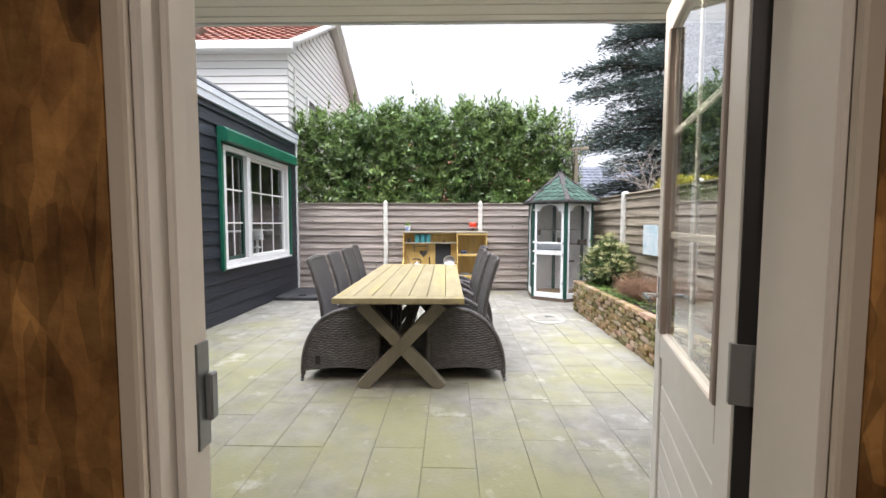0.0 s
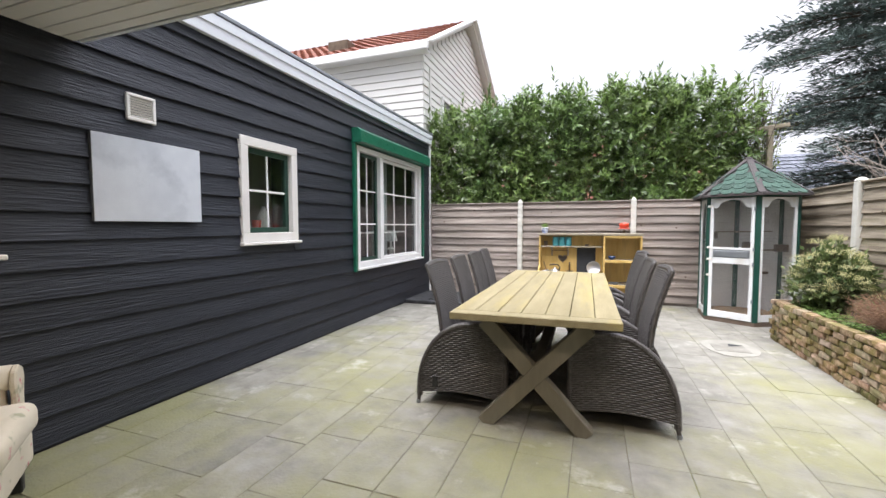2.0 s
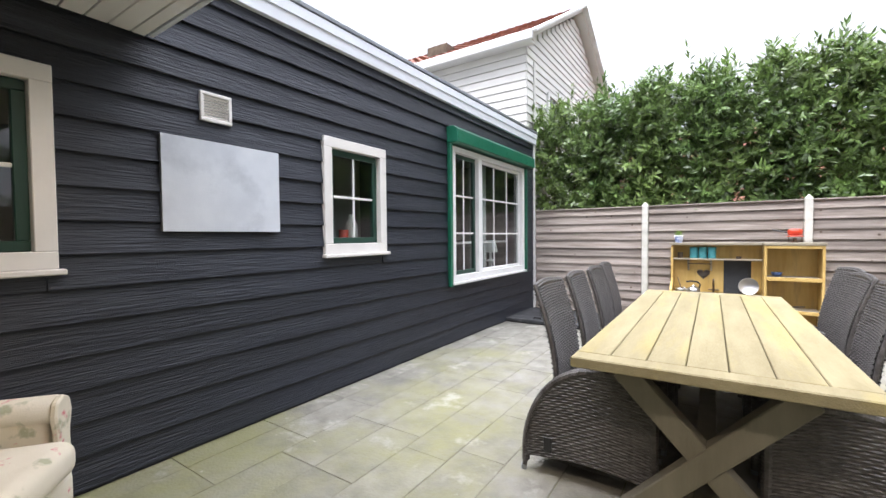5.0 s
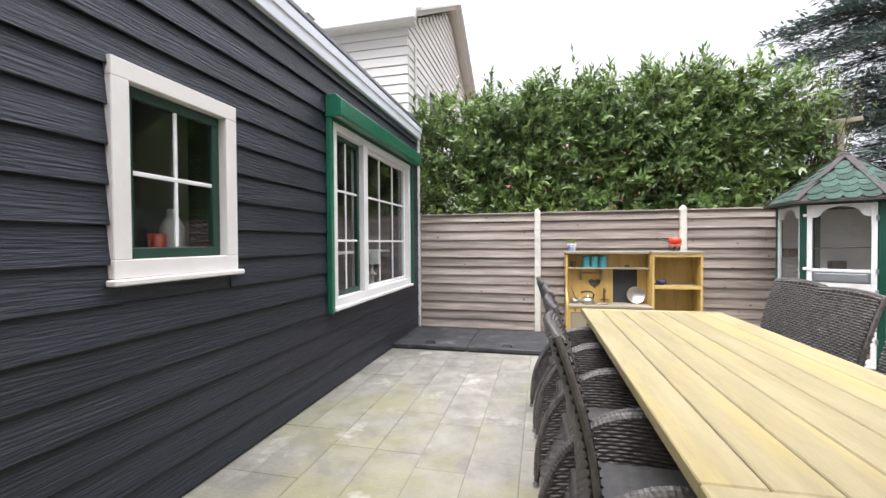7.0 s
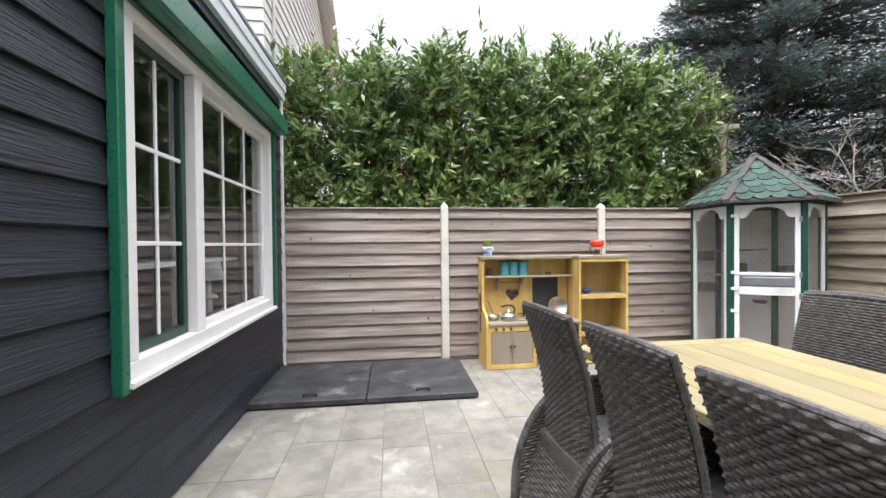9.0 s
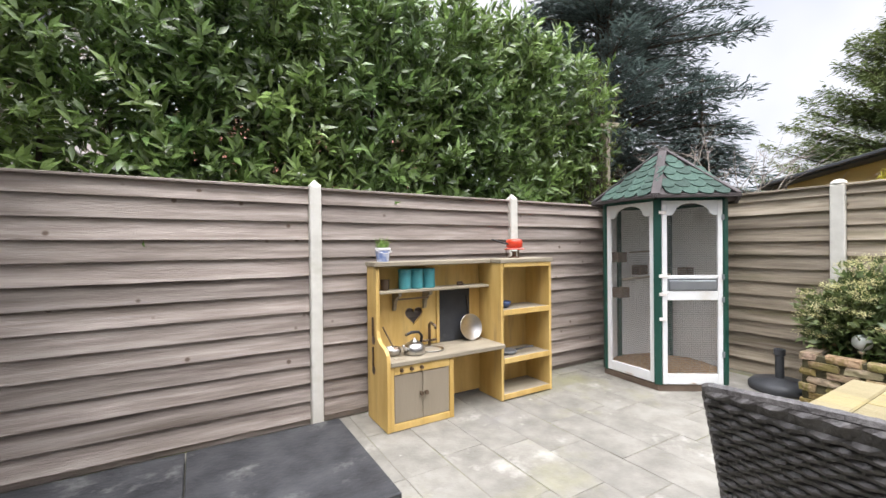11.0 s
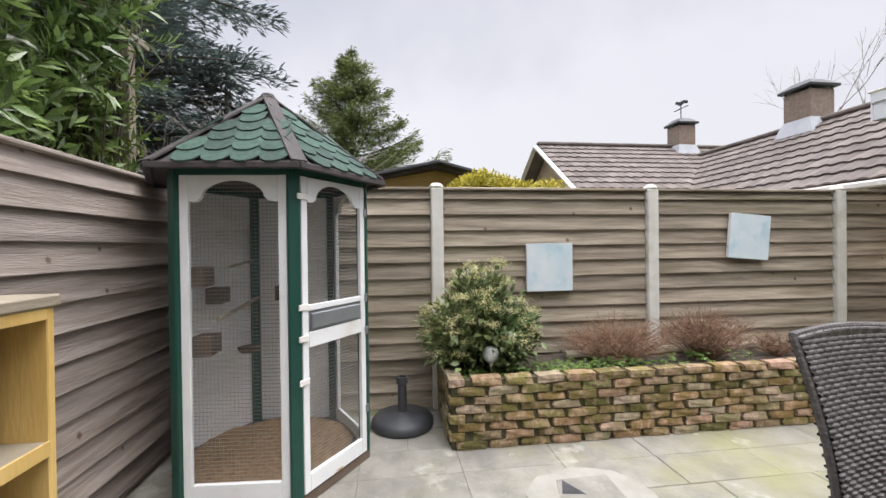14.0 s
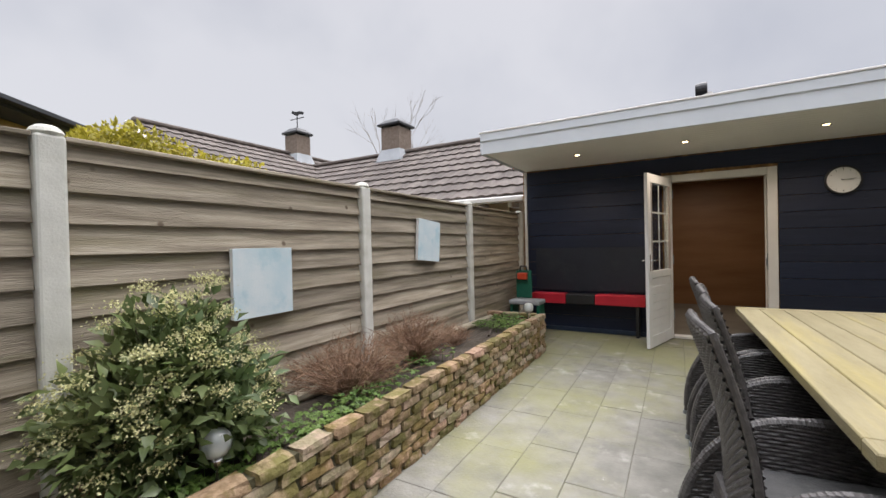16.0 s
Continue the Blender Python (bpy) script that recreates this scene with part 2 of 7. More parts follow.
def add_strands(m):
    """Flat wood strands lying in two directions, each with its own tone."""
    n, l = m.node_tree.nodes, m.node_tree.links
    b = n["Principled BSDF"]
    src = b.inputs["Base Color"].links[0].from_socket
    tc = n.new("ShaderNodeTexCoord")
    for turn, size in ((38, 26.0), (-47, 20.0), (5, 31.0)):
        mp = n.new("ShaderNodeMapping")
        mp.inputs["Rotation"].default_value = (radians(turn), radians(turn), 0)
        mp.inputs["Scale"].default_value = (1.0, 1.0, 0.28)
        l.new(tc.outputs["Object"], mp.inputs["Vector"])
        vo = n.new("ShaderNodeTexVoronoi")
        vo.inputs["Scale"].default_value = size
        l.new(mp.outputs[0], vo.inputs["Vector"])
        tone = n.new("ShaderNodeMapRange")
        tone.inputs["From Min"].default_value, tone.inputs["From Max"].default_value = 0.15, 0.85
        tone.inputs["To Min"].default_value, tone.inputs["To Max"].default_value = 0.72, 1.25
        l.new(vo.outputs["Color"], tone.inputs["Value"])
        mx = n.new("ShaderNodeMix")
        mx.data_type, mx.blend_type = "RGBA", "MULTIPLY"
        mx.inputs["Factor"].default_value = 1.0
        l.new(src, mx.inputs["A"])
        l.new(tone.outputs[0], mx.inputs["B"])
        src = mx.outputs["Result"]
    l.new(src, b.inputs["Base Color"])


add_strands(M_OSB)


def wall_with_openings(axis, at0, at1, s0, s1, z0, z1, holes):
    """A wall as boxes round its openings. axis 'x': it runs along y between x = at0 and at1."""
    bm = bmesh.new()
    cuts = sorted({s0, s1, *[h[0] for h in holes], *[h[1] for h in holes]})
    for a, b in zip(cuts, cuts[1:]):
        inside = [h for h in holes if h[0] <= a + 1e-6 and h[1] >= b - 1e-6]
        spans = [(z0, z1)] if not inside else [(z0, inside[0][2]), (inside[0][3], z1)]
        for lo, hi in spans:
            if hi - lo > 1e-3:
                if axis == "x":
                    box(at0, at1, a, b, lo, hi, bm=bm)
                else:
                    box(a, b, at0, at1, lo, hi, bm=bm)
    return bm


# ---- ground ----
M_GROUND = mat("bare_ground", (0.10, 0.10, 0.07), (0.16, 0.155, 0.11), 0.8, 0.95, 0.3, 20.0)
bm = bmesh.new()
bmesh.ops.create_grid(bm, x_segments=8, y_segments=8, size=400)
bmesh.ops.translate(bm, vec=(0, 0, -0.06), verts=bm.verts[:])
ground = tagged(obj("ground", bm, M_GROUND), "grey brown bare ground reaching to the horizon", "ground", kind="structure")

# ---- house wall in the west: dark siding, three windows ----
HOLES_W = [(0.50, 1.34, 1.24, 2.08), (3.135, 3.745, 1.23, 2.08), (5.06, 7.16, 0.81, 2.36)]
ROW = 0.1735
wall_w = obj("wall_west", wall_with_openings("x", WALL_X - 0.26, WALL_X - 0.022, 0.0, 7.72, -0.05, 2.94, HOLES_W), M_SIDING)
tagged(wall_w, "black grained siding wall of the house with three windows", "wall", kind="structure")
z = 0.0205 - ROW
lap_meshes = {}
while z < 2.86:
    top = z + ROW + 0.022
    spans, a = [], 0.25
    for h in sorted(HOLES_W):
        if h[2] - 0.031 < z + ROW and h[3] > z:
            spans.append((a, h[0] - 0.03))
            a = h[1] + 0.03
    spans.append((a, 7.70))
    for s0, s1 in spans:
        key = round(s1 - s0, 3)
        if key not in lap_meshes:
            t = bmesh.new()
            w = (s1 - s0) / 2
            n = max(2, int(key / 0.5))
            vs = []
            for i in range(n + 1):
                y = -w + 2 * w * i / n
                vs.append([t.verts.new(c) for c in ((-0.004, y, 0.008), (0.014, y, 0.0), (0.017, y, 0.004), (-0.007, y, ROW + 0.02), (-0.018, y, ROW + 0.02))])
            for p, q in zip(vs, vs[1:]):
                for i in range(5):
                    t.faces.new((p[i], p[(i + 1) % 5], q[(i + 1) % 5], q[i]))
            t.faces.new(vs[0][::-1])
            t.faces.new(vs[-1])
            bmesh.ops.recalc_face_normals(t, faces=t.faces[:])
            me = bpy.data.meshes.new("siding_board")
            t.to_mesh(me)
            t.free()
            me.materials.append(M_SIDING)
            lap_meshes[key] = me
        b = new("siding_board", lap_meshes[key])
        b.parent = wall_w
        b.location = (WALL_X - 0.003, (s0 + s1) / 2, z)
    # cut boards under and over the windows
    for h in HOLES_W:
        if z < h[2] - 0.04 < z + ROW:
            part("siding_board", box(WALL_X - 0.02, WALL_X + 0.006, h[0] - 0.0295, h[1] + 0.0295, z, h[2] - 0.031, 0.003), M_SIDING, wall_w)
        if z < h[3] < z + ROW - 0.01:
            part("siding_board", box(WALL_X - 0.02, WALL_X - 0.002, h[0] - 0.0295, h[1] + 0.0295, h[3] + 0.001, z + ROW, 0.003), M_SIDING, wall_w)
    z += ROW
bm = box(WALL_X - 0.3, WALL_X + 0.045, 0.0, 7.74, 2.885, 3.075, 0.004)
roof_edge = tagged(obj("trim_house", bm, M_FASCIA), "white fascia board along the flat roof of the house", "fascia", kind="structure")
part("roof_edge_strip", box(WALL_X - 0.3, WALL_X + 0.062, 0.0, 7.76, 3.076, 3.11, 0.004), M_ZINC, roof_edge, "grey metal roof edge strip")
part("lower_strip", box(WALL_X + 0.046, WALL_X + 0.058, 0.0, 7.75, 2.98, 3.06, 0.003), M_FASCIA, roof_edge)
M_ROOFING = mat("bitumen", (0.05, 0.05, 0.052), (0.08, 0.08, 0.08), 1.5, 0.9, 0.3)
tagged(obj("roof_house", box(WALL_X - 4.2, WALL_X - 0.3, 0.0, 7.74, 2.95, 3.07), M_ROOFING), "flat grey bitumen roof of the house", "roof", kind="structure")
# the rooms behind the windows; their dimness is put into the wall colour
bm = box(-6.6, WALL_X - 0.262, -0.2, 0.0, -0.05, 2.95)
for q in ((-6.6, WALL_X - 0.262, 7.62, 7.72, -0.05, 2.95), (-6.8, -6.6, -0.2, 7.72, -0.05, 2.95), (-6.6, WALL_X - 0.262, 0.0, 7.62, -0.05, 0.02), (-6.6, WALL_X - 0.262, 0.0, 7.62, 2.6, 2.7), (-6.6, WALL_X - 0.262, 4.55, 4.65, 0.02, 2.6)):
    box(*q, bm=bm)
tagged(obj("wall_inside_house", bm, M_DARKROOM), "plain inner walls of the house rooms, grey darkened for indoor shade", "wall", kind="structure")

M_PARTITION = mat("cream_plaster", (0.50, 0.48, 0.42), (0.57, 0.55, 0.48), 1.5, 0.8, 0.05)
tagged(obj("wall_partition", box(-4.4, WALL_X - 0.263, 3.86, 3.96, 0.02, 2.6), M_PARTITION), "cream plastered partition wall inside the house", "wall", kind="structure")

# ---- shed in the south ----
OPEN = (-0.085, 0.945, 0.03, 2.10)
shed_wall = obj("wall_shed", wall_with_openings("y", SHED_Y - 0.12, SHED_Y - 0.02, WALL_X, 3.0, -0.05, 2.5, [(OPEN[0] - 0.102, OPEN[1] + 0.092, -0.05, 2.192)]), M_OSB)
tagged(shed_wall, "black plank front wall of the garden shed, bare board inside", "wall", kind="structure")
for x0, x1 in ((-1.2, OPEN[0] - 0.045), (OPEN[1] + 0.045, 2.2)):
    part("inner_board", box(x0, x1, SHED_Y - 0.148, SHED_Y - 0.1315, 0.03, 2.44), M_OSB, shed_wall, "brown strand board lining")
z = 0.03
plank_meshes = {}
rng = random.Random(5)
while z < 2.43:
    hgt = min(0.20, 2.44 - z)
    spans = [(WALL_X + 0.02, OPEN[0] - 0.11), (OPEN[1] + 0.11, 2.93)] if z < 2.19 else [(WALL_X + 0.02, 2.93)]
    for s0, s1 in spans:
        key = (round(s1 - s0, 2), round(hgt, 2))
        if key not in plank_meshes:
            w = (s1 - s0) / 2
            t = box(-w, w, -0.010, 0.010, 0.0, hgt - 0.004, 0.003)
            me = bpy.data.meshes.new("plank")
            t.to_mesh(me)
            t.free()
            me.materials.append(M_SHEDWOOD)
            plank_meshes[key] = me
        b = new("plank", plank_meshes[key])
        b.parent = shed_wall
        b.location = ((s0 + s1) / 2, SHED_Y - 0.006 + rng.uniform(-0.002, 0.002), z)
    z += 0.20
bm = box(WALL_X, 3.0, -3.2, -3.1, -0.05, 2.44)
box(2.9, 3.0, -3.1, SHED_Y - 0.122, -0.05, 2.44, bm=bm)
box(WALL_X, WALL_X + 0.1, -3.1, SHED_Y - 0.122, -0.05, 2.44, bm=bm)
tagged(obj("wall_shed_inside", bm, M_OSB), "brown strand board walls inside the shed", "wall", kind="structure")
M_PLY = mat("brown_plywood", (0.24, 0.115, 0.045), (0.33, 0.165, 0.070), 1.6, 0.5, 0.12, 30.0, stretch=(0.5, 1, 3))
tagged(obj("wall_shed_back", box(WALL_X + 0.1, 2.9, -3.095, -3.07, 0.03, 2.44), M_PLY), "smooth brown plywood back wall inside the shed", "wall", kind="structure")
M_SHEDFLOOR = mat("shed_floor", (0.16, 0.13, 0.10), (0.22, 0.19, 0.15), 2.0, 0.8, 0.2)
tagged(obj("floor_shed", box(WALL_X + 0.1, 2.9, -3.1, SHED_Y, -0.05, 0.03), M_SHEDFLOOR), "plain grey brown floor inside the shed", "floor", kind="structure")
tagged(obj("ceiling_shed", box(WALL_X, 3.0, -3.2, SHED_Y - 0.122, 2.441, 2.5), M_OSB), "strand board ceiling of the shed", "ceiling", kind="structure")
EAVE_Y = 1.84
M_SOFFIT = mat("soffit_boards", (0.78, 0.765, 0.735), (0.83, 0.815, 0.785), 1.5, 0.5, 0.05)
bm = bmesh.new()
y = SHED_Y
while y < EAVE_Y - 0.05:
    box(WALL_X + 0.03, 2.95, y + 0.003, min(y + 0.10, EAVE_Y - 0.03) - 0.003, 2.445, 2.465, 0.003, bm=bm)
    y += 0.10
soffit = tagged(obj("ceiling_canopy", bm, M_SOFFIT), "white tongue and groove boards under the shed canopy", "ceiling", kind="structure")
tagged(obj("roof_shed", box(WALL_X + 0.04, 2.97, -3.3, EAVE_Y - 0.03, 2.502, 2.66), M_ROOFING), "flat dark roof of the garden shed", "roof", kind="structure")
shed_trim = obj("trim_shed", box(WALL_X + 0.06, 2.98, EAVE_Y - 0.028, EAVE_Y, 2.44, 2.69, 0.003), M_FASCIA)
tagged(shed_trim, "broad white fascia board round the shed roof", "fascia", kind="structure")
part("upper_strip", box(WALL_X + 0.06, 2.995, EAVE_Y + 0.001, EAVE_Y + 0.014, 2.60, 2.695, 0.003), M_FASCIA, shed_trim)
part("side_board", box(2.982, 3.005, -3.3, EAVE_Y - 0.001, 2.44, 2.69, 0.003), M_FASCIA, shed_trim)
part("roof_edge_strip", box(WALL_X + 0.06, 3.012, EAVE_Y - 0.05, EAVE_Y + 0.022, 2.696, 2.715, 0.003), M_CREAM, shed_trim)
part("corner_strip", box(2.935, 2.975, SHED_Y - 0.02, SHED_Y + 0.012, 0.0, 2.44, 0.003), M_CREAM, shed_trim)


# ---- fences ----
def lap_board(length, seed, along):
    """A weathered lap board, slanting, its lower edge in front. along: 'x' or 'y'."""
    r = random.Random(seed)
    t = bmesh.new()
    n = 8
    rows = []
    for i in range(n + 1):
        s = -length / 2 + length * i / n
        w = r.uniform(-0.0022, 0.0022)
        rows.append([t.verts.new(c) for c in ((s, 0.008, w), (s, 0.022, w), (s, 0.0235, 0.003 + w), (s, -0.004, 0.148), (s, -0.012, 0.148))])
    for p, q in zip(rows, rows[1:]):
        for i in range(5):
            t.faces.new((p[i], p[(i + 1) % 5], q[(i + 1) % 5], q[i]))
    t.faces.new(rows[0])
    t.faces.new(rows[-1][::-1])
    bmesh.ops.recalc_face_normals(t, faces=t.faces[:])
    # in front is -y for boards along x, -x for boards along y
    if along == "x":
        bmesh.ops.rotate(t, verts=t.verts[:], cent=(0, 0, 0), matrix=Matrix.Rotation(math.pi, 3, "Z"))
    else:
        bmesh.ops.rotate(t, verts=t.verts[:], cent=(0, 0, 0), matrix=Matrix.Rotation(math.pi / 2, 3, "Z"))
    me = bpy.data.meshes.new("fence_board")
    t.to_mesh(me)
    t.free()
    return me


def fence_panel(along, a, b, at, ztop, material, label):
    n, foot, pitch = (13, 0.047, 0.131) if along == "x" else (14, 0.013, 0.1302)
    mid = (a + b) / 2
    f = thing("fence", mid if along == "x" else at, at if along == "x" else mid, 0.0, 0, label, "fence", "lap board fence panels")
    meshes = [lap_board(b - a, 11 * i + int(a * 7), along) for i in range(4)]
    r = random.Random(int(a * 31) + 3)
    for me in meshes:
        me.materials.append(material)
    for i in range(n):
        o = new("fence_board", meshes[r.randrange(4)])
        o.parent = f
        o.location = (0, 0, foot + i * pitch)
        o.rotation_euler = (r.uniform(-0.004, 0.004), r.uniform(-0.0015, 0.0015), 0) if along == "x" else (r.uniform(-0.0015, 0.0015), r.uniform(-0.004, 0.004), 0)
        if i == n - 1:
            o.scale = (1, 1, (ztop - 0.02 - foot - i * pitch) / 0.148)
    h = (b - a) / 2
    if along == "x":
        part("foot_board", box(-h, h, 0.0, 0.022, 0.002, foot + 0.02, 0.002), material, f)
        part("cap_rail", box(-h, h, -0.036, 0.036, ztop - 0.018, ztop, 0.003), material, f)
        part("batten", box(-0.02, 0.02, 0.03, 0.05, 0.0, ztop - 0.02, 0.003), material, f)
    else:
        part("cap_rail", box(-0.036, 0.036, -h, h, ztop - 0.020, ztop, 0.003), material, f)
        part("batten", box(0.03, 0.05, -0.02, 0.02, 0.0, ztop - 0.022, 0.003), material, f)
    return f


def fence_post(x, y, h, w, ball):
    bm = box(-w / 2, w / 2, -w / 2, w / 2, -0.05, h - 0.045, 0.012, seg=2)
    if ball:
        lathe([(w * 0.5, 0), (w * 0.58, 0.012), (w * 0.5, 0.028), (w * 0.3, 0.042), (0.005, 0.047)], 16, bm, pose(0, 0, h - 0.047))
    else:
        lathe([(w * 0.66, 0), (w * 0.05, 0.045)], 4, bm, pose(0, 0, h - 0.046, 0, 0, 45))
    p = obj("fence_post", bm, M_POST)
    p.matrix_basis = pose(x, y, 0)
    return tagged(p, "pale concrete fence post with a " + ("rounded" if ball else "pointed") + " head", "fence post", "concrete fence posts")


PXS = [-0.93, 0.952]
PYS = [5.94, 4.045, 2.145, 0.30]
for x in PXS[:2]:
    fence_post(x, NORTH_Y, 1.80, 0.085, False)
for y in PYS:
    fence_post(EAST_X + 0.01, y, 1.84, 0.10, True)
for a, b in ((WALL_X + 0.03, PXS[0] - 0.045), (PXS[0] + 0.045, PXS[1] - 0.045), (PXS[1] + 0.045, EAST_X - 0.03)):
    fence_panel("x", a, b, NORTH_Y + 0.01, 1.742, M_FENCE, "weathered grey brown lap board fence panel, gently mossed")
for a, b in ((PYS[0] + 0.052, NORTH_Y - 0.06), (PYS[1] + 0.052, PYS[0] - 0.052), (PYS[2] + 0.052, PYS[1] - 0.052), (PYS[3] + 0.052, PYS[2] - 0.052)):
    fence_panel("y", a, b, EAST_X + 0.015, 1.80, M_FENCE_E, "weathered brown lap board fence panel with green algae")
corner = tagged(obj("trim_wall_corner", box(WALL_X + 0.004, WALL_X + 0.03, NORTH_Y - 0.07, NORTH_Y - 0.02, 0.0, 2.9, 0.003), M_WHITE), "thin white corner strip at the end of the house wall", "trim", kind="structure")


# ---- paving ----
def paving_mat():
    m = mat("slate_slab", (0.160, 0.152, 0.130), (0.265, 0.254, 0.220), 5.0, 0.72, 0.5, 55.0, vary=0.10)
    n, l = m.node_tree.nodes, m.node_tree.links
    b = n["Principled BSDF"]
    src = b.inputs["Base Color"].links[0].from_socket
    geo = n.new("ShaderNodeNewGeometry")
    for scale, lo, hi, color, top in ((0.75, 0.50, 0.68, (0.235, 0.23, 0.105), 0.8), (2.4, 0.58, 0.68, (0.46, 0.44, 0.39), 0.6), (1.1, 0.58, 0.72, (0.21, 0.20, 0.19), 0.6), (9.0, 0.66, 0.72, (0.55, 0.53, 0.48), 0.5)):
        t = n.new("ShaderNodeTexNoise")
        t.inputs["Scale"].default_value, t.inputs["Detail"].default_value, t.inputs["Roughness"].default_value = scale, 8.0, 0.65
        l.new(geo.outputs["Position"], t.inputs["Vector"])
        mr = n.new("ShaderNodeMapRange")
        mr.inputs["From Min"].default_value, mr.inputs["From Max"].default_value, mr.inputs["To Max"].default_value = lo, hi, top
        if scale == 0.75:
            # algae spreads over the little used side of the patio
            xyz = n.new("ShaderNodeSeparateXYZ")
            l.new(geo.outputs["Position"], xyz.inputs[0])
            more = n.new("ShaderNodeMapRange")
            more.inputs["From Min"].default_value, more.inputs["From Max"].default_value = 5.2, 1.2
            more.inputs["To Min"].default_value, more.inputs["To Max"].default_value = -0.03, 0.16
            l.new(xyz.outputs["Y"], more.inputs["Value"])
            add = n.new("ShaderNodeMath")
            l.new(t.outputs["Fac"], add.inputs[0])
            l.new(more.outputs[0], add.inputs[1])
            l.new(add.outputs[0], mr.inputs["Value"])
        else:
            l.new(t.outputs["Fac"], mr.inputs["Value"])
        mx = n.new("ShaderNodeMix")
        mx.data_type = "RGBA"
        l.new(mr.outputs[0], mx.inputs["Factor"])
        l.new(src, mx.inputs["A"])
        mx.inputs["B"].default_value = (*color, 1)
        src = mx.outputs["Result"]
    l.new(src, b.inputs["Base Color"])
    return m


M_SLAB = paving_mat()
M_JOINT = mat("joint_sand", (0.115, 0.107, 0.080), (0.20, 0.188, 0.145), 8.0, 0.95, 0.3, 80.0, stain=(0.16, 0.165, 0.07), stain_scale=3.0)
pavement = tagged(obj("pavement", box(WALL_X - 0.02, EAST_X + 0.05, SHED_Y, NORTH_Y + 0.03, -0.058, -0.004), M_JOINT), "patio of grey slate slabs with green algae", "paving", kind="structure")
slab_rng = random.Random(21)
SLAB_W, SLAB_L = 0.304, 0.605
slab_meshes = []
for k in range(6):
    dx, dy = [slab_rng.uniform(-0.003, 0.003) for _ in range(2)]
    t = box(-SLAB_W / 2 + 0.0016, SLAB_W / 2 - 0.0016 + dx * 0.5, -SLAB_L / 2 + 0.0018, SLAB_L / 2 - 0.0018 + dy * 0.5, -0.04, 0.0, 0.003)
    me = bpy.data.meshes.new("slab")
    t.to_mesh(me)
    t.free()
    me.materials.append(M_SLAB)
    slab_meshes.append(me)
cut_meshes = {}


def slab(cx, cy, length):
    if abs(length - SLAB_L) < 0.01:
        me = slab_meshes[slab_rng.randrange(6)]
    else:
        key = round(length, 2)
        if key not in cut_meshes:
            t = box(-SLAB_W / 2 + 0.002, SLAB_W / 2 - 0.002, -length / 2 + 0.002, length / 2 - 0.002, -0.04, 0.0, 0.002)
            cut_meshes[key] = bpy.data.meshes.new("slab")
            t.to_mesh(cut_meshes[key])
            t.free()
            cut_meshes[key].materials.append(M_SLAB)
        me = cut_meshes[key]
    o = new("slab", me)
    o.parent = pavement
    o.location = (cx, cy, slab_rng.uniform(-0.002, 0.002))
    o.rotation_euler = (slab_rng.uniform(-0.002, 0.002), slab_rng.uniform(-0.003, 0.003), slab_rng.uniform(-0.003, 0.003))


def lay_slabs():
    col = 0
    x = 0.068 - 9 * SLAB_W
    while x < EAST_X - 0.05:
        y = 2.293 - 4 * SLAB_L + slab_rng.choice((0.0, 0.0, -0.3, -0.15, 0.2))
        while y < NORTH_Y - 0.02:
            a, b = max(y, SHED_Y), min(y + SLAB_L, NORTH_Y)
            if b - a > 0.06:
                slab(x, (a + b) / 2, b - a)
            y += SLAB_L
        x += SLAB_W
        col += 1


# ---- windows of the house ----
def bar_frame(bm, x0, x1, y0, y1, z0, z1, w, bev=0.004):
    """Four bars round an opening in a wall that runs along y."""
    box(x0, x1, y0, y1, z0, z0 + w, bev, bm)
    box(x0, x1, y0, y1, z1 - w, z1, bev, bm)
    box(x0, x1, y0, y0 + w, z0 + w, z1 - w, bev, bm)
    box(x0, x1, y1 - w, y1, z0 + w, z1 - w, bev, bm)
    return bm


def glazing(parent, y0, y1, z0, z1, cols, rows, sash, bars, sash_label, w=0.05, x=-2.745):
    """A sash with its pane and glazing bars."""
    s = part("sash", bar_frame(bmesh.new(), x - 0.022, x + 0.022, y0, y1, z0, z1, w), sash, parent, sash_label)
    p = part("pane", box(x - 0.003, x + 0.003, y0 + w - 0.004, y1 - w + 0.004, z0 + w - 0.004, z1 - w + 0.004), M_GLASS, s, "clear window pane")
    p.visible_shadow = False
    yi0, yi1, zi0, zi1 = y0 + w, y1 - w, z0 + w, z1 - w
    for i in range(1, cols):
        y = yi0 + (yi1 - yi0) * i / cols
        part("glazing_bar", box(x + 0.004, x + 0.016, y - 0.011, y + 0.011, zi0, zi1, 0.003), bars, s)
    for j in range(1, rows):
        z = zi0 + (zi1 - zi0) * j / rows
        part("glazing_bar", box(x + 0.0045, x + 0.0175, yi0, yi1, z - 0.011, z + 0.011, 0.003), bars, s)


def casement(name, y0, y1, z0, z1, label):
    win = new(name)
    tagged(win, label, "window", kind="structure")
    part("window_frame", bar_frame(bmesh.new(), -2.775, -2.672, y0, y1, z0, z1, 0.085), M_CREAM, win)
    part("window_sill", box(-2.70, -2.645, y0 - 0.02, y1 + 0.025, z0 - 0.03, z0 - 0.001, 0.006), M_CREAM, win)
    glazing(win, y0 + 0.086, y1 - 0.086, z0 + 0.086, z1 - 0.086, 2, 2, M_DKGREEN, M_WHITE, "dark green sash", 0.052)
    return win


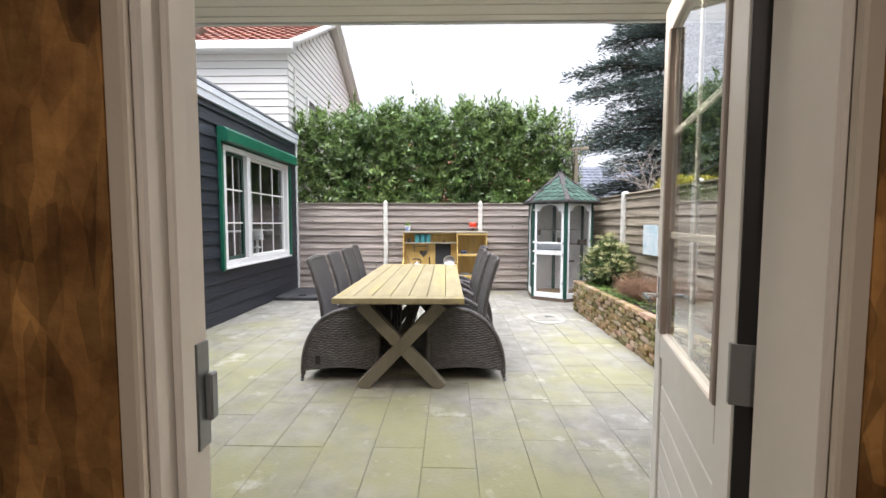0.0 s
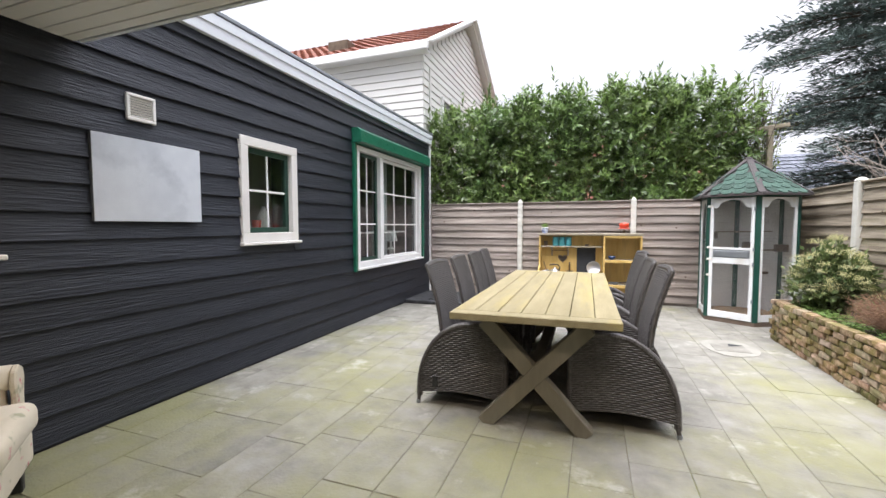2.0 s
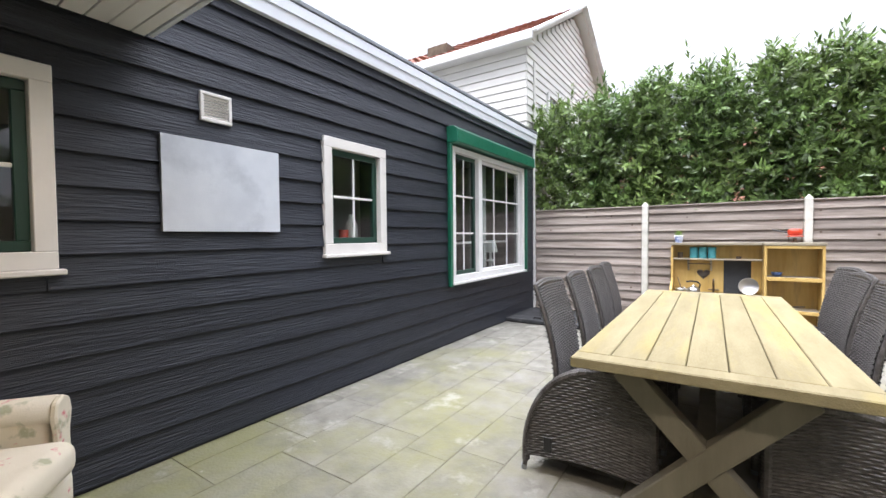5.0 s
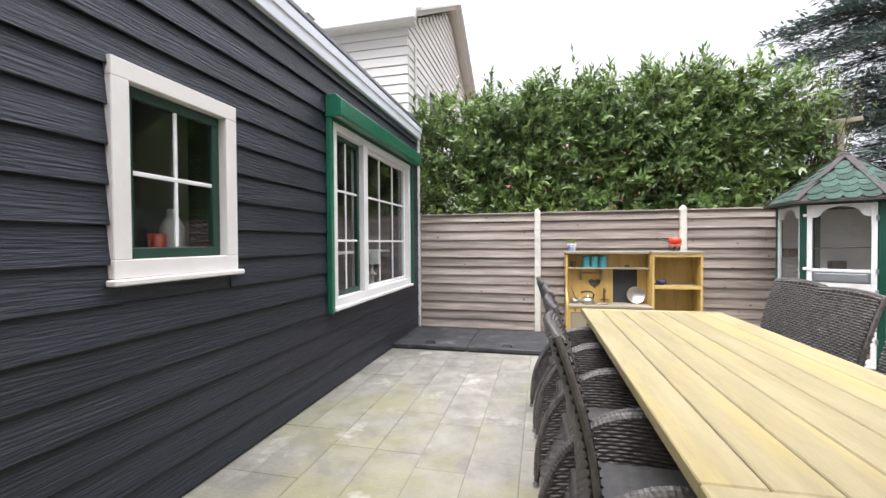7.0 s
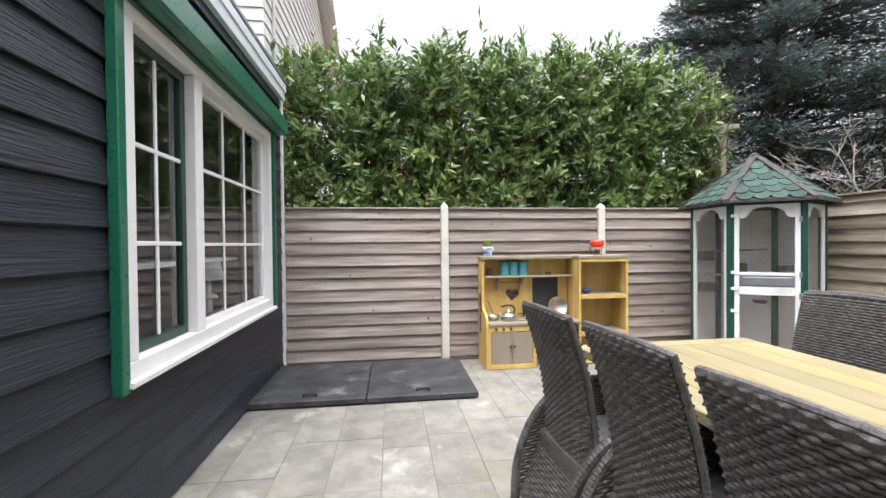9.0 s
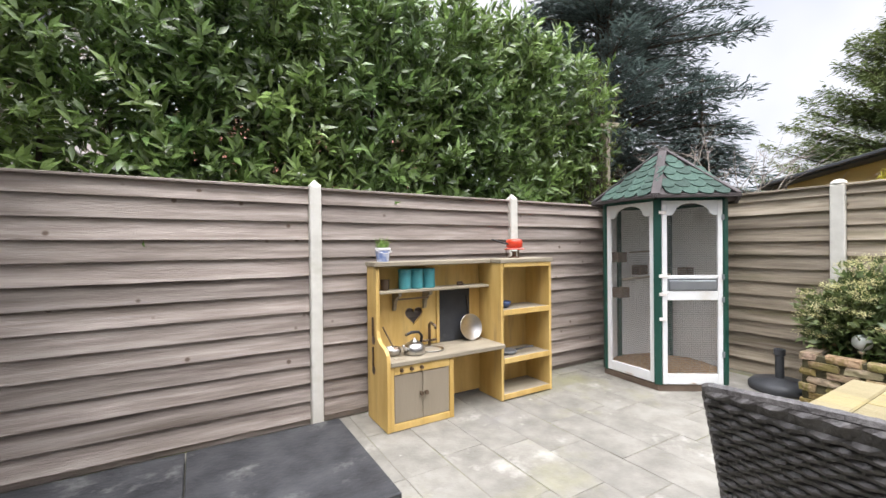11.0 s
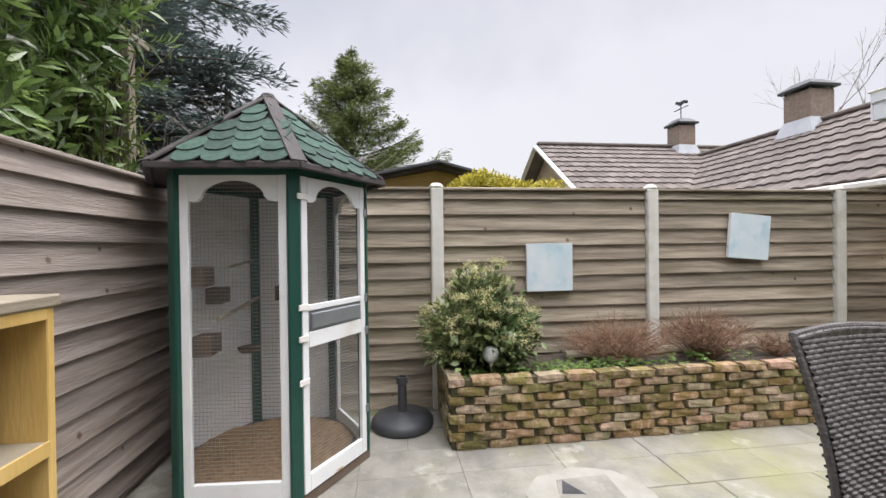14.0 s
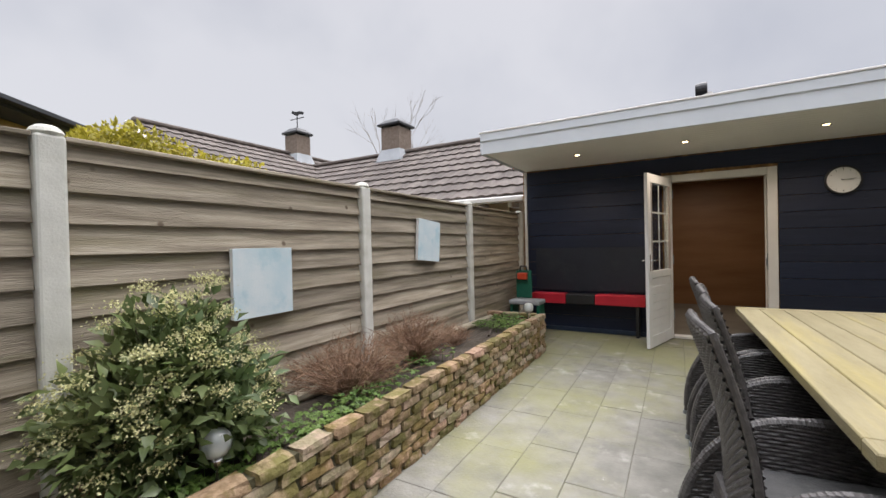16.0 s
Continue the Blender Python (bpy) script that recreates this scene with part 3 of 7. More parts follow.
casement("window_1", 0.43, 1.41, 1.17, 2.15, "square window with a cream frame and dark green sash")
casement("window_2", 3.06, 3.815, 1.17, 2.145, "small window with a cream frame and dark green sash")
win3 = tagged(new("window_3"), "wide white two-light window with a green roller shutter", "window", kind="structure")
bmf = bar_frame(bmesh.new(), -2.775, -2.665, 5.0, 7.21, 0.75, 2.41, 0.075)
box(-2.775, -2.668, 5.66, 5.76, 0.826, 2.334, 0.004, bmf)
part("window_frame", bmf, M_WHITE, win3)
part("window_sill", box(-2.70, -2.635, 4.98, 7.24, 0.715, 0.749, 0.006), M_WHITE, win3)
glazing(win3, 5.076, 5.659, 0.826, 2.334, 2, 3, M_DKGREEN, M_WHITE, "dark green sash", 0.05)
glazing(win3, 5.761, 7.134, 0.826, 2.334, 3, 3, M_WHITE, M_WHITE, "white fixed light", 0.035)
# roller shutter
shutter = tagged(new("roller_shutter"), "green metal roller shutter box with side rails, rolled up", "roller shutter")
outline = [(-2.70, 2.42), (-2.70, 2.615), (-2.60, 2.615), (-2.545, 2.57), (-2.545, 2.43), (-2.56, 2.42)]
bms = prism([(x, z) for x, z in outline], -7.36, -4.93, bev=0.004)
bmesh.ops.transform(bms, matrix=Matrix.Diagonal((1, -1, 1, 1)), verts=bms.verts[:])
bmesh.ops.reverse_faces(bms, faces=bms.faces[:])
part("shutter_box", bms, M_GREEN, shutter)
for y in (4.935, 7.265):
    part("guide_rail", box(-2.70, -2.652, y, y + 0.055, 0.70, 2.419, 0.004), M_GREEN, shutter)
part("bottom_slat", box(-2.665, -2.645, 5.0, 7.25, 2.40, 2.418, 0.003), M_DKGREEN, shutter)

# things on the window ledges and in the rooms
M_CURTAIN = mat("pale_curtain", (0.62, 0.66, 0.66), (0.72, 0.75, 0.75), 3.0, 0.9, 0.1)
for y0, y1 in ((6.25, 6.62), (5.08, 5.2)):
    bm = bmesh.new()
    n = 40
    va, vb = [], []
    for i in range(n + 1):
        y = y0 + (y1 - y0) * i / n
        x = -3.08 + 0.03 * math.sin(i * 1.1)
        va.append(bm.verts.new((x, y, 0.25)))
        vb.append(bm.verts.new((x, y, 2.5)))
    for i in range(n):
        bm.faces.new((va[i], va[i + 1], vb[i + 1], vb[i]))
    r = bmesh.ops.extrude_face_region(bm, geom=bm.faces[:])
    bmesh.ops.translate(bm, vec=(-0.012, 0, 0), verts=[v for v in r["geom"] if isinstance(v, bmesh.types.BMVert)])
    c = obj("curtain", bm, M_CURTAIN, smooth=True)
    tagged(c, "pale thin curtain hanging in folds behind the window", "curtain", "curtains")
ledge = tagged(obj("trim_ledge", box(-3.10, -2.966, 3.0, 7.4, 1.20, 1.229), M_WHITE), "white inner window ledge", "ledge", kind="structure")
M_BOTTLE = mat("white_plastic", (0.72, 0.70, 0.64), (0.78, 0.76, 0.70), 4.0, 0.4, 0.02)
M_RED = mat("red_enamel", (0.62, 0.05, 0.02), (0.72, 0.085, 0.03), 5.0, 0.3, 0.06, coat=0.3)
bottle = tagged(obj("bottle", lathe([(0.045, 0), (0.05, 0.02), (0.05, 0.15), (0.03, 0.19), (0.022, 0.20), (0.022, 0.235)], 20), M_BOTTLE, smooth=True), "white plastic bottle on the window ledge", "bottle")
bottle.matrix_basis = pose(-3.04, 3.70, 1.229) @ Matrix.Diagonal((1.3, 1.3, 1.3, 1))
cup = tagged(obj("cup", lathe([(0.03, 0), (0.036, 0.01), (0.04, 0.11), (0.036, 0.11)], 18), M_RED, smooth=True), "red cup on the window ledge", "cup")
cup.matrix_basis = pose(-3.02, 3.575, 1.229) @ Matrix.Diagonal((1.2, 1.2, 1.4, 1))
lamp = thing("table_lamp", -3.05, 6.72, 0.0, 0, "white table lamp with a fabric shade behind the window", "lamp")
part("sideboard_post", lathe([(0.14, 0.02), (0.14, 0.05), (0.03, 0.07), (0.03, 0.9)], 16), M_WHITE, lamp)
part("foot", lathe([(0.07, 0.9), (0.06, 0.92), (0.02, 0.95), (0.02, 1.05)], 16), M_WHITE, lamp, smooth=True)
part("shade", lathe([(0.12, 1.05), (0.08, 1.24)], 24), M_CURTAIN, lamp, "pale fabric shade", True)
M_CLEAR = glass_mat("clear_glass")
jar = tagged(obj("glass_jar", lathe([(0.05, 0), (0.055, 0.01), (0.055, 0.10), (0.03, 0.13), (0.03, 0.16)], 20), M_CLEAR, smooth=True), "clear glass jar on the window ledge", "jar")
ledge1 = tagged(obj("trim_ledge_small", box(-3.10, -2.966, 0.4, 1.5, 1.20, 1.229), M_WHITE), "white inner window ledge", "ledge", kind="structure")
jar.matrix_basis = pose(-3.03, 0.82, 1.229)
bowl = tagged(obj("sugar_bowl", lathe([(0.03, 0), (0.06, 0.03), (0.065, 0.06), (0.03, 0.08), (0.012, 0.085), (0.012, 0.10)], 20), M_BOTTLE, smooth=True), "white lidded bowl on the window ledge", "bowl")
bowl.matrix_basis = pose(-3.03, 1.18, 1.229)

# ---- on the house wall ----
M_MARBLE = mat("marbled_canvas", (0.52, 0.55, 0.60), (0.66, 0.69, 0.73), 2.2, 0.7, 0.12, 120.0, stain=(0.42, 0.45, 0.50), stain_scale=3.0, stain_at=(0.52, 0.75))
canvas = thing("wall_canvas", WALL_X, 2.252, 1.352, 0, "pale grey marbled canvas hanging on the black wall", "canvas")
part("picture", box(0.032, 0.036, -0.384, 0.384, 0.002, 0.572, 0.001), M_MARBLE, canvas)
part("stretcher", box(0.002, 0.0315, -0.383, 0.383, 0.003, 0.571, 0.003), M_ZINC, canvas)
vent = thing("wall_vent", WALL_X, 2.20, 2.05, 0, "cream plastic wall vent with slats", "vent")
bm = bar_frame(bmesh.new(), 0.004, 0.03, -0.10, 0.10, 0.0, 0.185, 0.022)
part("frame", bm, M_CREAM, vent)
part("backing", box(0.004, 0.008, -0.08, 0.08, 0.02, 0.165), M_DKGREEN, vent)
for i in range(8):
    part("slat", beam((0.018, -0.078, 0.03 + i * 0.0175), (0.018, 0.078, 0.03 + i * 0.0175), 0.003, 0.014, up=(0.6, 0, 0.8)), M_CREAM, vent)

# ---- doormat boards in the corner ----
M_HATCH = mat("black_weathered_board", (0.017, 0.018, 0.021), (0.060, 0.062, 0.066), 5.0, 0.6, 0.4, 40.0, stain=(0.24, 0.24, 0.23), stain_scale=3.2, stain_at=(0.57, 0.76))
M_BLACK = mat("black_plastic", (0.012, 0.012, 0.013), (0.02, 0.02, 0.022), 4.0, 0.45, 0.08)
for x0, x1 in ((-2.695, -1.757), (-1.75, -0.805)):
    hatch = thing("hatch_board", (x0 + x1) / 2, 7.065, 0.002, 0, "flat black board with pale stains lying by the fence", "board", "black hatch boards")
    w = (x1 - x0) / 2
    part("panel", box(-w, w, -0.535, 0.535, 0.012, 0.06, 0.006), M_HATCH, hatch)
    part("underframe", box(-w + 0.02, w - 0.02, -0.52, 0.52, 0.0, 0.0115), M_BLACK, hatch)
    hbm = tube([(-0.055, -0.44, 0.06), (-0.05, -0.44, 0.082), (0.05, -0.44, 0.082), (0.055, -0.44, 0.06)], 0.011, 8)
    part("handle", hbm, M_BLACK, hatch, "black strap handle")

# ---- shed front ----
door = tagged(new("door_1"), "white half-glazed shed door standing open outwards", "door", kind="structure")
part("door_frame", box(OPEN[0] - 0.10, OPEN[0], SHED_Y - 0.13, SHED_Y + 0.012, 0.03, 2.19, 0.004), M_CREAM, door)
part("door_frame", box(OPEN[1], OPEN[1] + 0.09, SHED_Y - 0.13, SHED_Y + 0.012, 0.03, 2.19, 0.004), M_CREAM, door)
part("door_frame", box(OPEN[0] + 0.001, OPEN[1] - 0.001, SHED_Y - 0.13, SHED_Y + 0.012, 2.10, 2.19, 0.004), M_CREAM, door)
part("threshold", box(OPEN[0], OPEN[1], SHED_Y - 0.12, SHED_Y + 0.02, 0.004, 0.035, 0.004), M_CREAM, door)
part("door_stop", box(OPEN[0] + 0.001, OPEN[0] + 0.016, SHED_Y - 0.09, SHED_Y - 0.05, 0.036, 2.09, 0.003), M_CREAM, door)
part("strike_plate", box(OPEN[0] + 0.001, OPEN[0] + 0.006, SHED_Y - 0.03, SHED_Y + 0.006, 0.93, 1.13, 0.001), M_ZINC, door, "grey metal strike plate")
part("strike_plate", box(OPEN[0] + 0.006, OPEN[0] + 0.02, SHED_Y - 0.012, SHED_Y + 0.010, 0.98, 1.07, 0.003), M_ZINC, door)
# inner casing of bare wood
M_CASING = mat("inner_casing", (0.58, 0.52, 0.44), (0.66, 0.60, 0.52), 3.0, 0.5, 0.08)
for x0, x1 in ((OPEN[0] - 0.044, OPEN[0] - 0.012), (OPEN[1] + 0.012, OPEN[1] + 0.044)):
    part("casing", box(x0, x1, SHED_Y - 0.15, SHED_Y - 0.131, 0.03, 2.18, 0.004), M_CASING, door)
leaf_at = pose(OPEN[1] + 0.005, SHED_Y + 0.04, 0.02, 0, 0, 73.0)
leaf = new("door_leaf")
leaf.parent = door
leaf.matrix_basis = leaf_at
LW, LH = 0.845, 2.115


def leaf_part(name, bm, material, label=""):
    o = part(name, bm, material, leaf, label)
    return o


bm = box(0, 0.10, -0.02, 0.02, 0.0, LH, 0.004)
box(LW - 0.10, LW, -0.02, 0.02, 0.0, LH, 0.004, bm)
box(0.1005, LW - 0.1005, -0.02, 0.02, LH - 0.11, LH, 0.004, bm)
box(0.1005, LW - 0.1005, -0.02, 0.02, 0.84, 0.93, 0.004, bm)
box(0.1005, LW - 0.1005, -0.02, 0.02, 0.0, 0.14, 0.004, bm)
leaf_part("leaf_frame", bm, M_WHITE)
for i in range(7):
    leaf_part("panel_board", box(0.101, LW - 0.101, -0.012, 0.012, 0.141 + i * 0.0998, 0.141 + (i + 1) * 0.0998 - 0.004, 0.003), M_WHITE)
pane = leaf_part("pane", box(0.095, LW - 0.095, -0.003, 0.003, 0.925, LH - 0.105), M_GLASS, "clear door pane")
pane.visible_shadow = False
leaf_part("glazing_bar", box(LW / 2 - 0.012, LW / 2 + 0.012, -0.012, -0.0035, 0.931, LH - 0.111, 0.003), M_WHITE)
for i in (1, 2):
    z = 0.93 + (LH - 0.11 - 0.93) * i / 3
    leaf_part("glazing_bar", box(0.1015, LW - 0.1015, -0.0135, -0.0036, z - 0.012, z + 0.012, 0.003), M_WHITE)
M_TAUPE = mat("taupe_beading", (0.33, 0.28, 0.25), (0.38, 0.33, 0.30), 3.0, 0.5, 0.05)
for x0, x1, z0, z1 in ((0.10, 0.125, 0.93, LH - 0.11), (LW - 0.125, LW - 0.10, 0.93, LH - 0.11)):
    leaf_part("glazing_bead", box(x0, x1, 0.004, 0.026, z0, z1, 0.003), M_TAUPE, "taupe glazing bead")
M_CHROME = mat("satin_steel", (0.55, 0.55, 0.55), (0.65, 0.65, 0.65), 5.0, 0.25, 0.02, metal=1.0)
for s in (-1, 1):
    hb = box(LW - 0.062, LW - 0.038, s * 0.021 - 0.002, s * 0.021 + 0.002, 0.93, 1.13, 0.001)
    tube([(LW - 0.05, s * 0.02, 1.06), (LW - 0.05, s * 0.065, 1.06), (LW - 0.06, s * 0.072, 1.06), (LW - 0.17, s * 0.068, 1.06)], 0.009, 10, hb)
    leaf_part("door_handle", hb, M_CHROME, "satin steel door handle")
for z in (0.25, 0.98, 1.85):
    hb = box(-0.012, 0.0, -0.03, 0.03, z, z + 0.12, 0.001)
    lathe([(0.008, 0), (0.008, 0.12)], 10, hb, pose(-0.008, -0.03, z))
    leaf_part("hinge", hb, M_ZINC, "grey steel hinge")
part("edge_seal", box(-0.0095, -0.004, -0.018, 0.018, 0.0, LH, 0.001), M_BLACK, leaf, "black edge of the open door")
# clock
M_DIAL = mat("clock_dial", (0.74, 0.74, 0.73), (0.80, 0.80, 0.79), 3.0, 0.5, 0.02)
clock = thing("wall_clock", -0.77, SHED_Y + 0.006, 1.96, 0, "round white wall clock with a black rim", "clock")
m90 = pose(0, 0, 0, -90)
part("dial", lathe([(0.145, 0.005), (0.145, 0.028)], 40, None, m90), M_DIAL, clock)
part("rim", lathe([(0.146, 0.004), (0.163, 0.006), (0.163, 0.035), (0.146, 0.038), (0.146, 0.004)], 40, None, m90, cap=False), M_BLACK, clock)
part("pointer", beam((0.02, 0.034, 0.005), (-0.085, 0.034, 0.0), 0.008, 0.004), M_BLACK, clock)
part("pointer", beam((0.012, 0.036, 0.0), (-0.11, 0.036, 0.012), 0.006, 0.003), M_BLACK, clock)
for k in range(12):
    a = k * math.pi / 6
    part("hour_mark", beam((0.115 * math.sin(a), 0.0295, 0.115 * math.cos(a)), (0.132 * math.sin(a), 0.0295, 0.132 * math.cos(a)), 0.008, 0.002), M_BLACK, clock)
# fold-down bench strip and board
M_BOARD = mat("chalk_board", (0.011, 0.014, 0.024), (0.018, 0.022, 0.036), 1.5, 0.6, 0.08, stain=(0.035, 0.04, 0.05), stain_scale=2.0, stain_at=(0.55, 0.8))
board = tagged(obj("chalkboard", box(1.26, 2.80, SHED_Y + 0.01, SHED_Y + 0.026, 0.60, 1.24, 0.003), M_BOARD), "large dark slate board fixed on the shed wall", "board")
M_CRIMSON = mat("crimson_paint", (0.48, 0.012, 0.030), (0.56, 0.02, 0.04), 3.0, 0.45, 0.05)
shelf = thing("bench_shelf", 2.04, SHED_Y + 0.03, 0.40, 0, "narrow fold-down bench with red and black front", "bench")
for x0, x1, m in ((-0.78, -0.14, M_CRIMSON), (-0.135, 0.265, M_BLACK), (0.27, 0.78, M_CRIMSON)):
    part("front_board", box(x0, x1, 0.0, 0.22, 0.03, 0.17, 0.006), m, shelf)
part("bracket", box(-0.7, -0.66, -0.02, 0.2, -0.396, 0.029, 0.003), M_BLACK, shelf)
part("bracket", box(0.66, 0.70, -0.02, 0.2, -0.396, 0.029, 0.003), M_BLACK, shelf)
M_NAVY = mat("dark_blue_board", (0.015, 0.025, 0.05), (0.02, 0.035, 0.065), 3.0, 0.6, 0.1)
tagged(obj("floor_beam", box(1.2, 2.9, SHED_Y + 0.02, SHED_Y + 0.09, 0.003, 0.06, 0.005), M_NAVY), "dark blue board lying along the foot of the shed", "board")
# spots under the canopy
M_LAMP = lamp_mat("warm_lamp", (1.0, 0.66, 0.34), 7.0)
for x in (1.98, 0.78, -0.44, -1.66):
    s = thing("ceiling_spot", x, 1.08, 2.4445, 0, "small round recessed spot, lit warm, in the canopy", "spotlight", "canopy spots")
    part("trim_ring", lathe([(0.030, -0.001), (0.042, -0.006), (0.045, 0.0), (0.030, 0.0), (0.030, -0.001)], 20, cap=False), M_CHROME, s)
    part("bulb", lathe([(0.029, -0.003), (0.02, -0.006)], 16), M_LAMP, s, "glowing bulb")
    spot_data = bpy.data.lights.new("spot_lamp", "SPOT")
    spot_data.energy, spot_data.color, spot_data.spot_size, spot_data.spot_blend = 9.0, (1.0, 0.84, 0.66), radians(150), 0.6
    spot_data.shadow_soft_size = 0.03
    new("spot_lamp", spot_data).matrix_world = look((x, 1.08, 2.425), (x, 1.0801, 0.0))
lamp_data = bpy.data.lights.new("shed_lamp", "AREA")
lamp_data.shape, lamp_data.size, lamp_data.energy, lamp_data.color = "DISK", 0.5, 5.5, (1.0, 0.86, 0.70)
shed_lamp = new("shed_lamp", lamp_data)
shed_lamp.matrix_world = look((0.4, -1.4, 2.40), (0.4, -1.4, 0.0))
# vent on the shed roof
rv = thing("roof_vent", 0.58, 1.2, 2.66, 25, "small white roof vent with a black mouth", "vent")
part("pipe", lathe([(0.05, 0.0), (0.05, 0.22), (0.065, 0.23), (0.065, 0.26)], 16), M_CREAM, rv)
part("hood", lathe([(0.075, -0.05), (0.08, 0.0), (0.07, 0.06)], 16, None, pose(0.04, 0, 0.30, 90, 0, 60)), M_BLACK, rv)


# ---- table ----
M_TABLE = mat("pale_teak", (0.205, 0.172, 0.092), (0.275, 0.235, 0.135), 3.0, 0.66, 0.4, 40.0, stretch=(4, 0.6, 4), vary=0.08, stain=(0.345, 0.280, 0.100), stain_scale=0.9, stain_at=(0.52, 0.74), spec=0.3)
M_TABLE_LEG = mat("grey_teak", (0.15, 0.135, 0.10), (0.21, 0.19, 0.145), 3.0, 0.7, 0.3, 40.0, stretch=(3, 3, 0.6))
table = thing("dining_table", -0.04, 3.88, 0.0, 0.7, "long pale teak dining table with crossed legs and algae stains", "table")
TW, TL, TT = 1.01, 2.60, 0.78
nb = 7
pw = (TW - 0.0) / nb
for i in range(nb):
    x0 = -TW / 2 + i * pw
    part("plank", box(x0 + 0.002, x0 + pw - 0.002, -TL / 2 + 0.105, TL / 2 - 0.105, TT - 0.045, TT, 0.004), M_TABLE, table)
for s in (-1, 1):
    part("end_board", box(-TW / 2, TW / 2, s * (TL / 2 - 0.052) - 0.050, s * (TL / 2 - 0.052) + 0.050, TT - 0.047, TT, 0.005), M_TABLE, table)
    y = s * (TL / 2 - 0.24)
    for q in (-1, 1):
        part("leg", beam((q * 0.33, y + q * 0.005, 0.0), (-q * 0.33, y + q * 0.005, TT - 0.086), 0.10, 0.09, 0.005, up=(0, 1, 0)), M_TABLE_LEG, table)
    part("apron", box(-0.42, 0.42, y - 0.045, y + 0.045, TT - 0.088, TT - 0.048, 0.004), M_TABLE_LEG, table)
part("stretcher", box(-0.04, 0.04, -TL / 2 + 0.29, TL / 2 - 0.29, 0.32, 0.40, 0.004), M_TABLE_LEG, table)


# ---- wicker chairs ----
M_WICKER = mat("dark_wicker", (0.036, 0.032, 0.031), (0.098, 0.090, 0.086), 30.0, 0.40, 0.25, 150.0, stain=(0.14, 0.135, 0.13), stain_scale=9.0, stain_at=(0.55, 0.8))
M_CUSHION = mat("grey_weave_seat", (0.05, 0.05, 0.05), (0.08, 0.078, 0.076), 20.0, 0.8, 0.3, 120.0)


def weave(point, ribs, rows, depth=0.010, flip=False):
    """A woven sheet over point(u, v): strands run along u, over and under the ribs."""
    nu, nv = ribs * 2, rows * 3
    pts = np.zeros((nv + 1, nu + 1, 3))
    for j in range(nv + 1):
        for i in range(nu + 1):
            pts[j, i] = point(i / nu, j / nv)
    du = np.gradient(pts, axis=1)
    dv = np.gradient(pts, axis=0)
    nrm = np.cross(du, dv)
    nrm /= np.linalg.norm(nrm, axis=2, keepdims=True) + 1e-9
    jj, ii = np.mgrid[0:nv + 1, 0:nu + 1]
    row = np.minimum(jj // 3, rows - 1)
    prof = np.where(jj % 3 == 0, 0.0, 1.0)
    over = 0.5 + 0.5 * np.cos(np.pi * (ii / 2.0 + row))
    h = depth * prof * (0.25 + 0.75 * over)
    pts = pts + nrm * (h * (-1 if flip else 1))[..., None]
    bm = bmesh.new()
    vs = [[bm.verts.new(pts[j, i]) for i in range(nu + 1)] for j in range(nv + 1)]
    for j in range(nv):
        for i in range(nu):
            q = (vs[j][i], vs[j][i + 1], vs[j + 1][i + 1], vs[j + 1][i])
            bm.faces.new(q[::-1] if flip else q)
    return bm


def braid(points, r, step=0.006, n=9):
    """A wrapped wicker edge: a bar whose strands bulge in turn."""
    pts = [Vector(p) for p in points]
    out, acc = [], 0.0
    for p, q in zip(pts, pts[1:]):
        k = max(1, int(round((q - p).length / step)))
        out += [p.lerp(q, i / k) for i in range(k)]
    out.append(pts[-1])
    bm = bmesh.new()
    rings, side = [], Vector((0.31, 0.77, 0.55))
    for i, p in enumerate(out):
        d = (out[min(i + 1, len(out) - 1)] - out[max(i - 1, 0)]).normalized()
        a = d.cross(side).normalized()
        b = d.cross(a)
        ring = []
        for k in range(n):
            rr = r * (0.96 + 0.05 * math.cos(math.pi * i * 2 / 3 + 2 * math.pi * k / n))
            ring.append(bm.verts.new(p + a * (rr * math.cos(2 * math.pi * k / n)) + b * (rr * math.sin(2 * math.pi * k / n))))
        rings.append(ring)
    for a, b in zip(rings, rings[1:]):
        for k in range(n):
            bm.faces.new((a[k], a[(k + 1) % n], b[(k + 1) % n], b[k]))
    bm.faces.new(rings[0][::-1])
    bm.faces.new(rings[-1])
    return bm


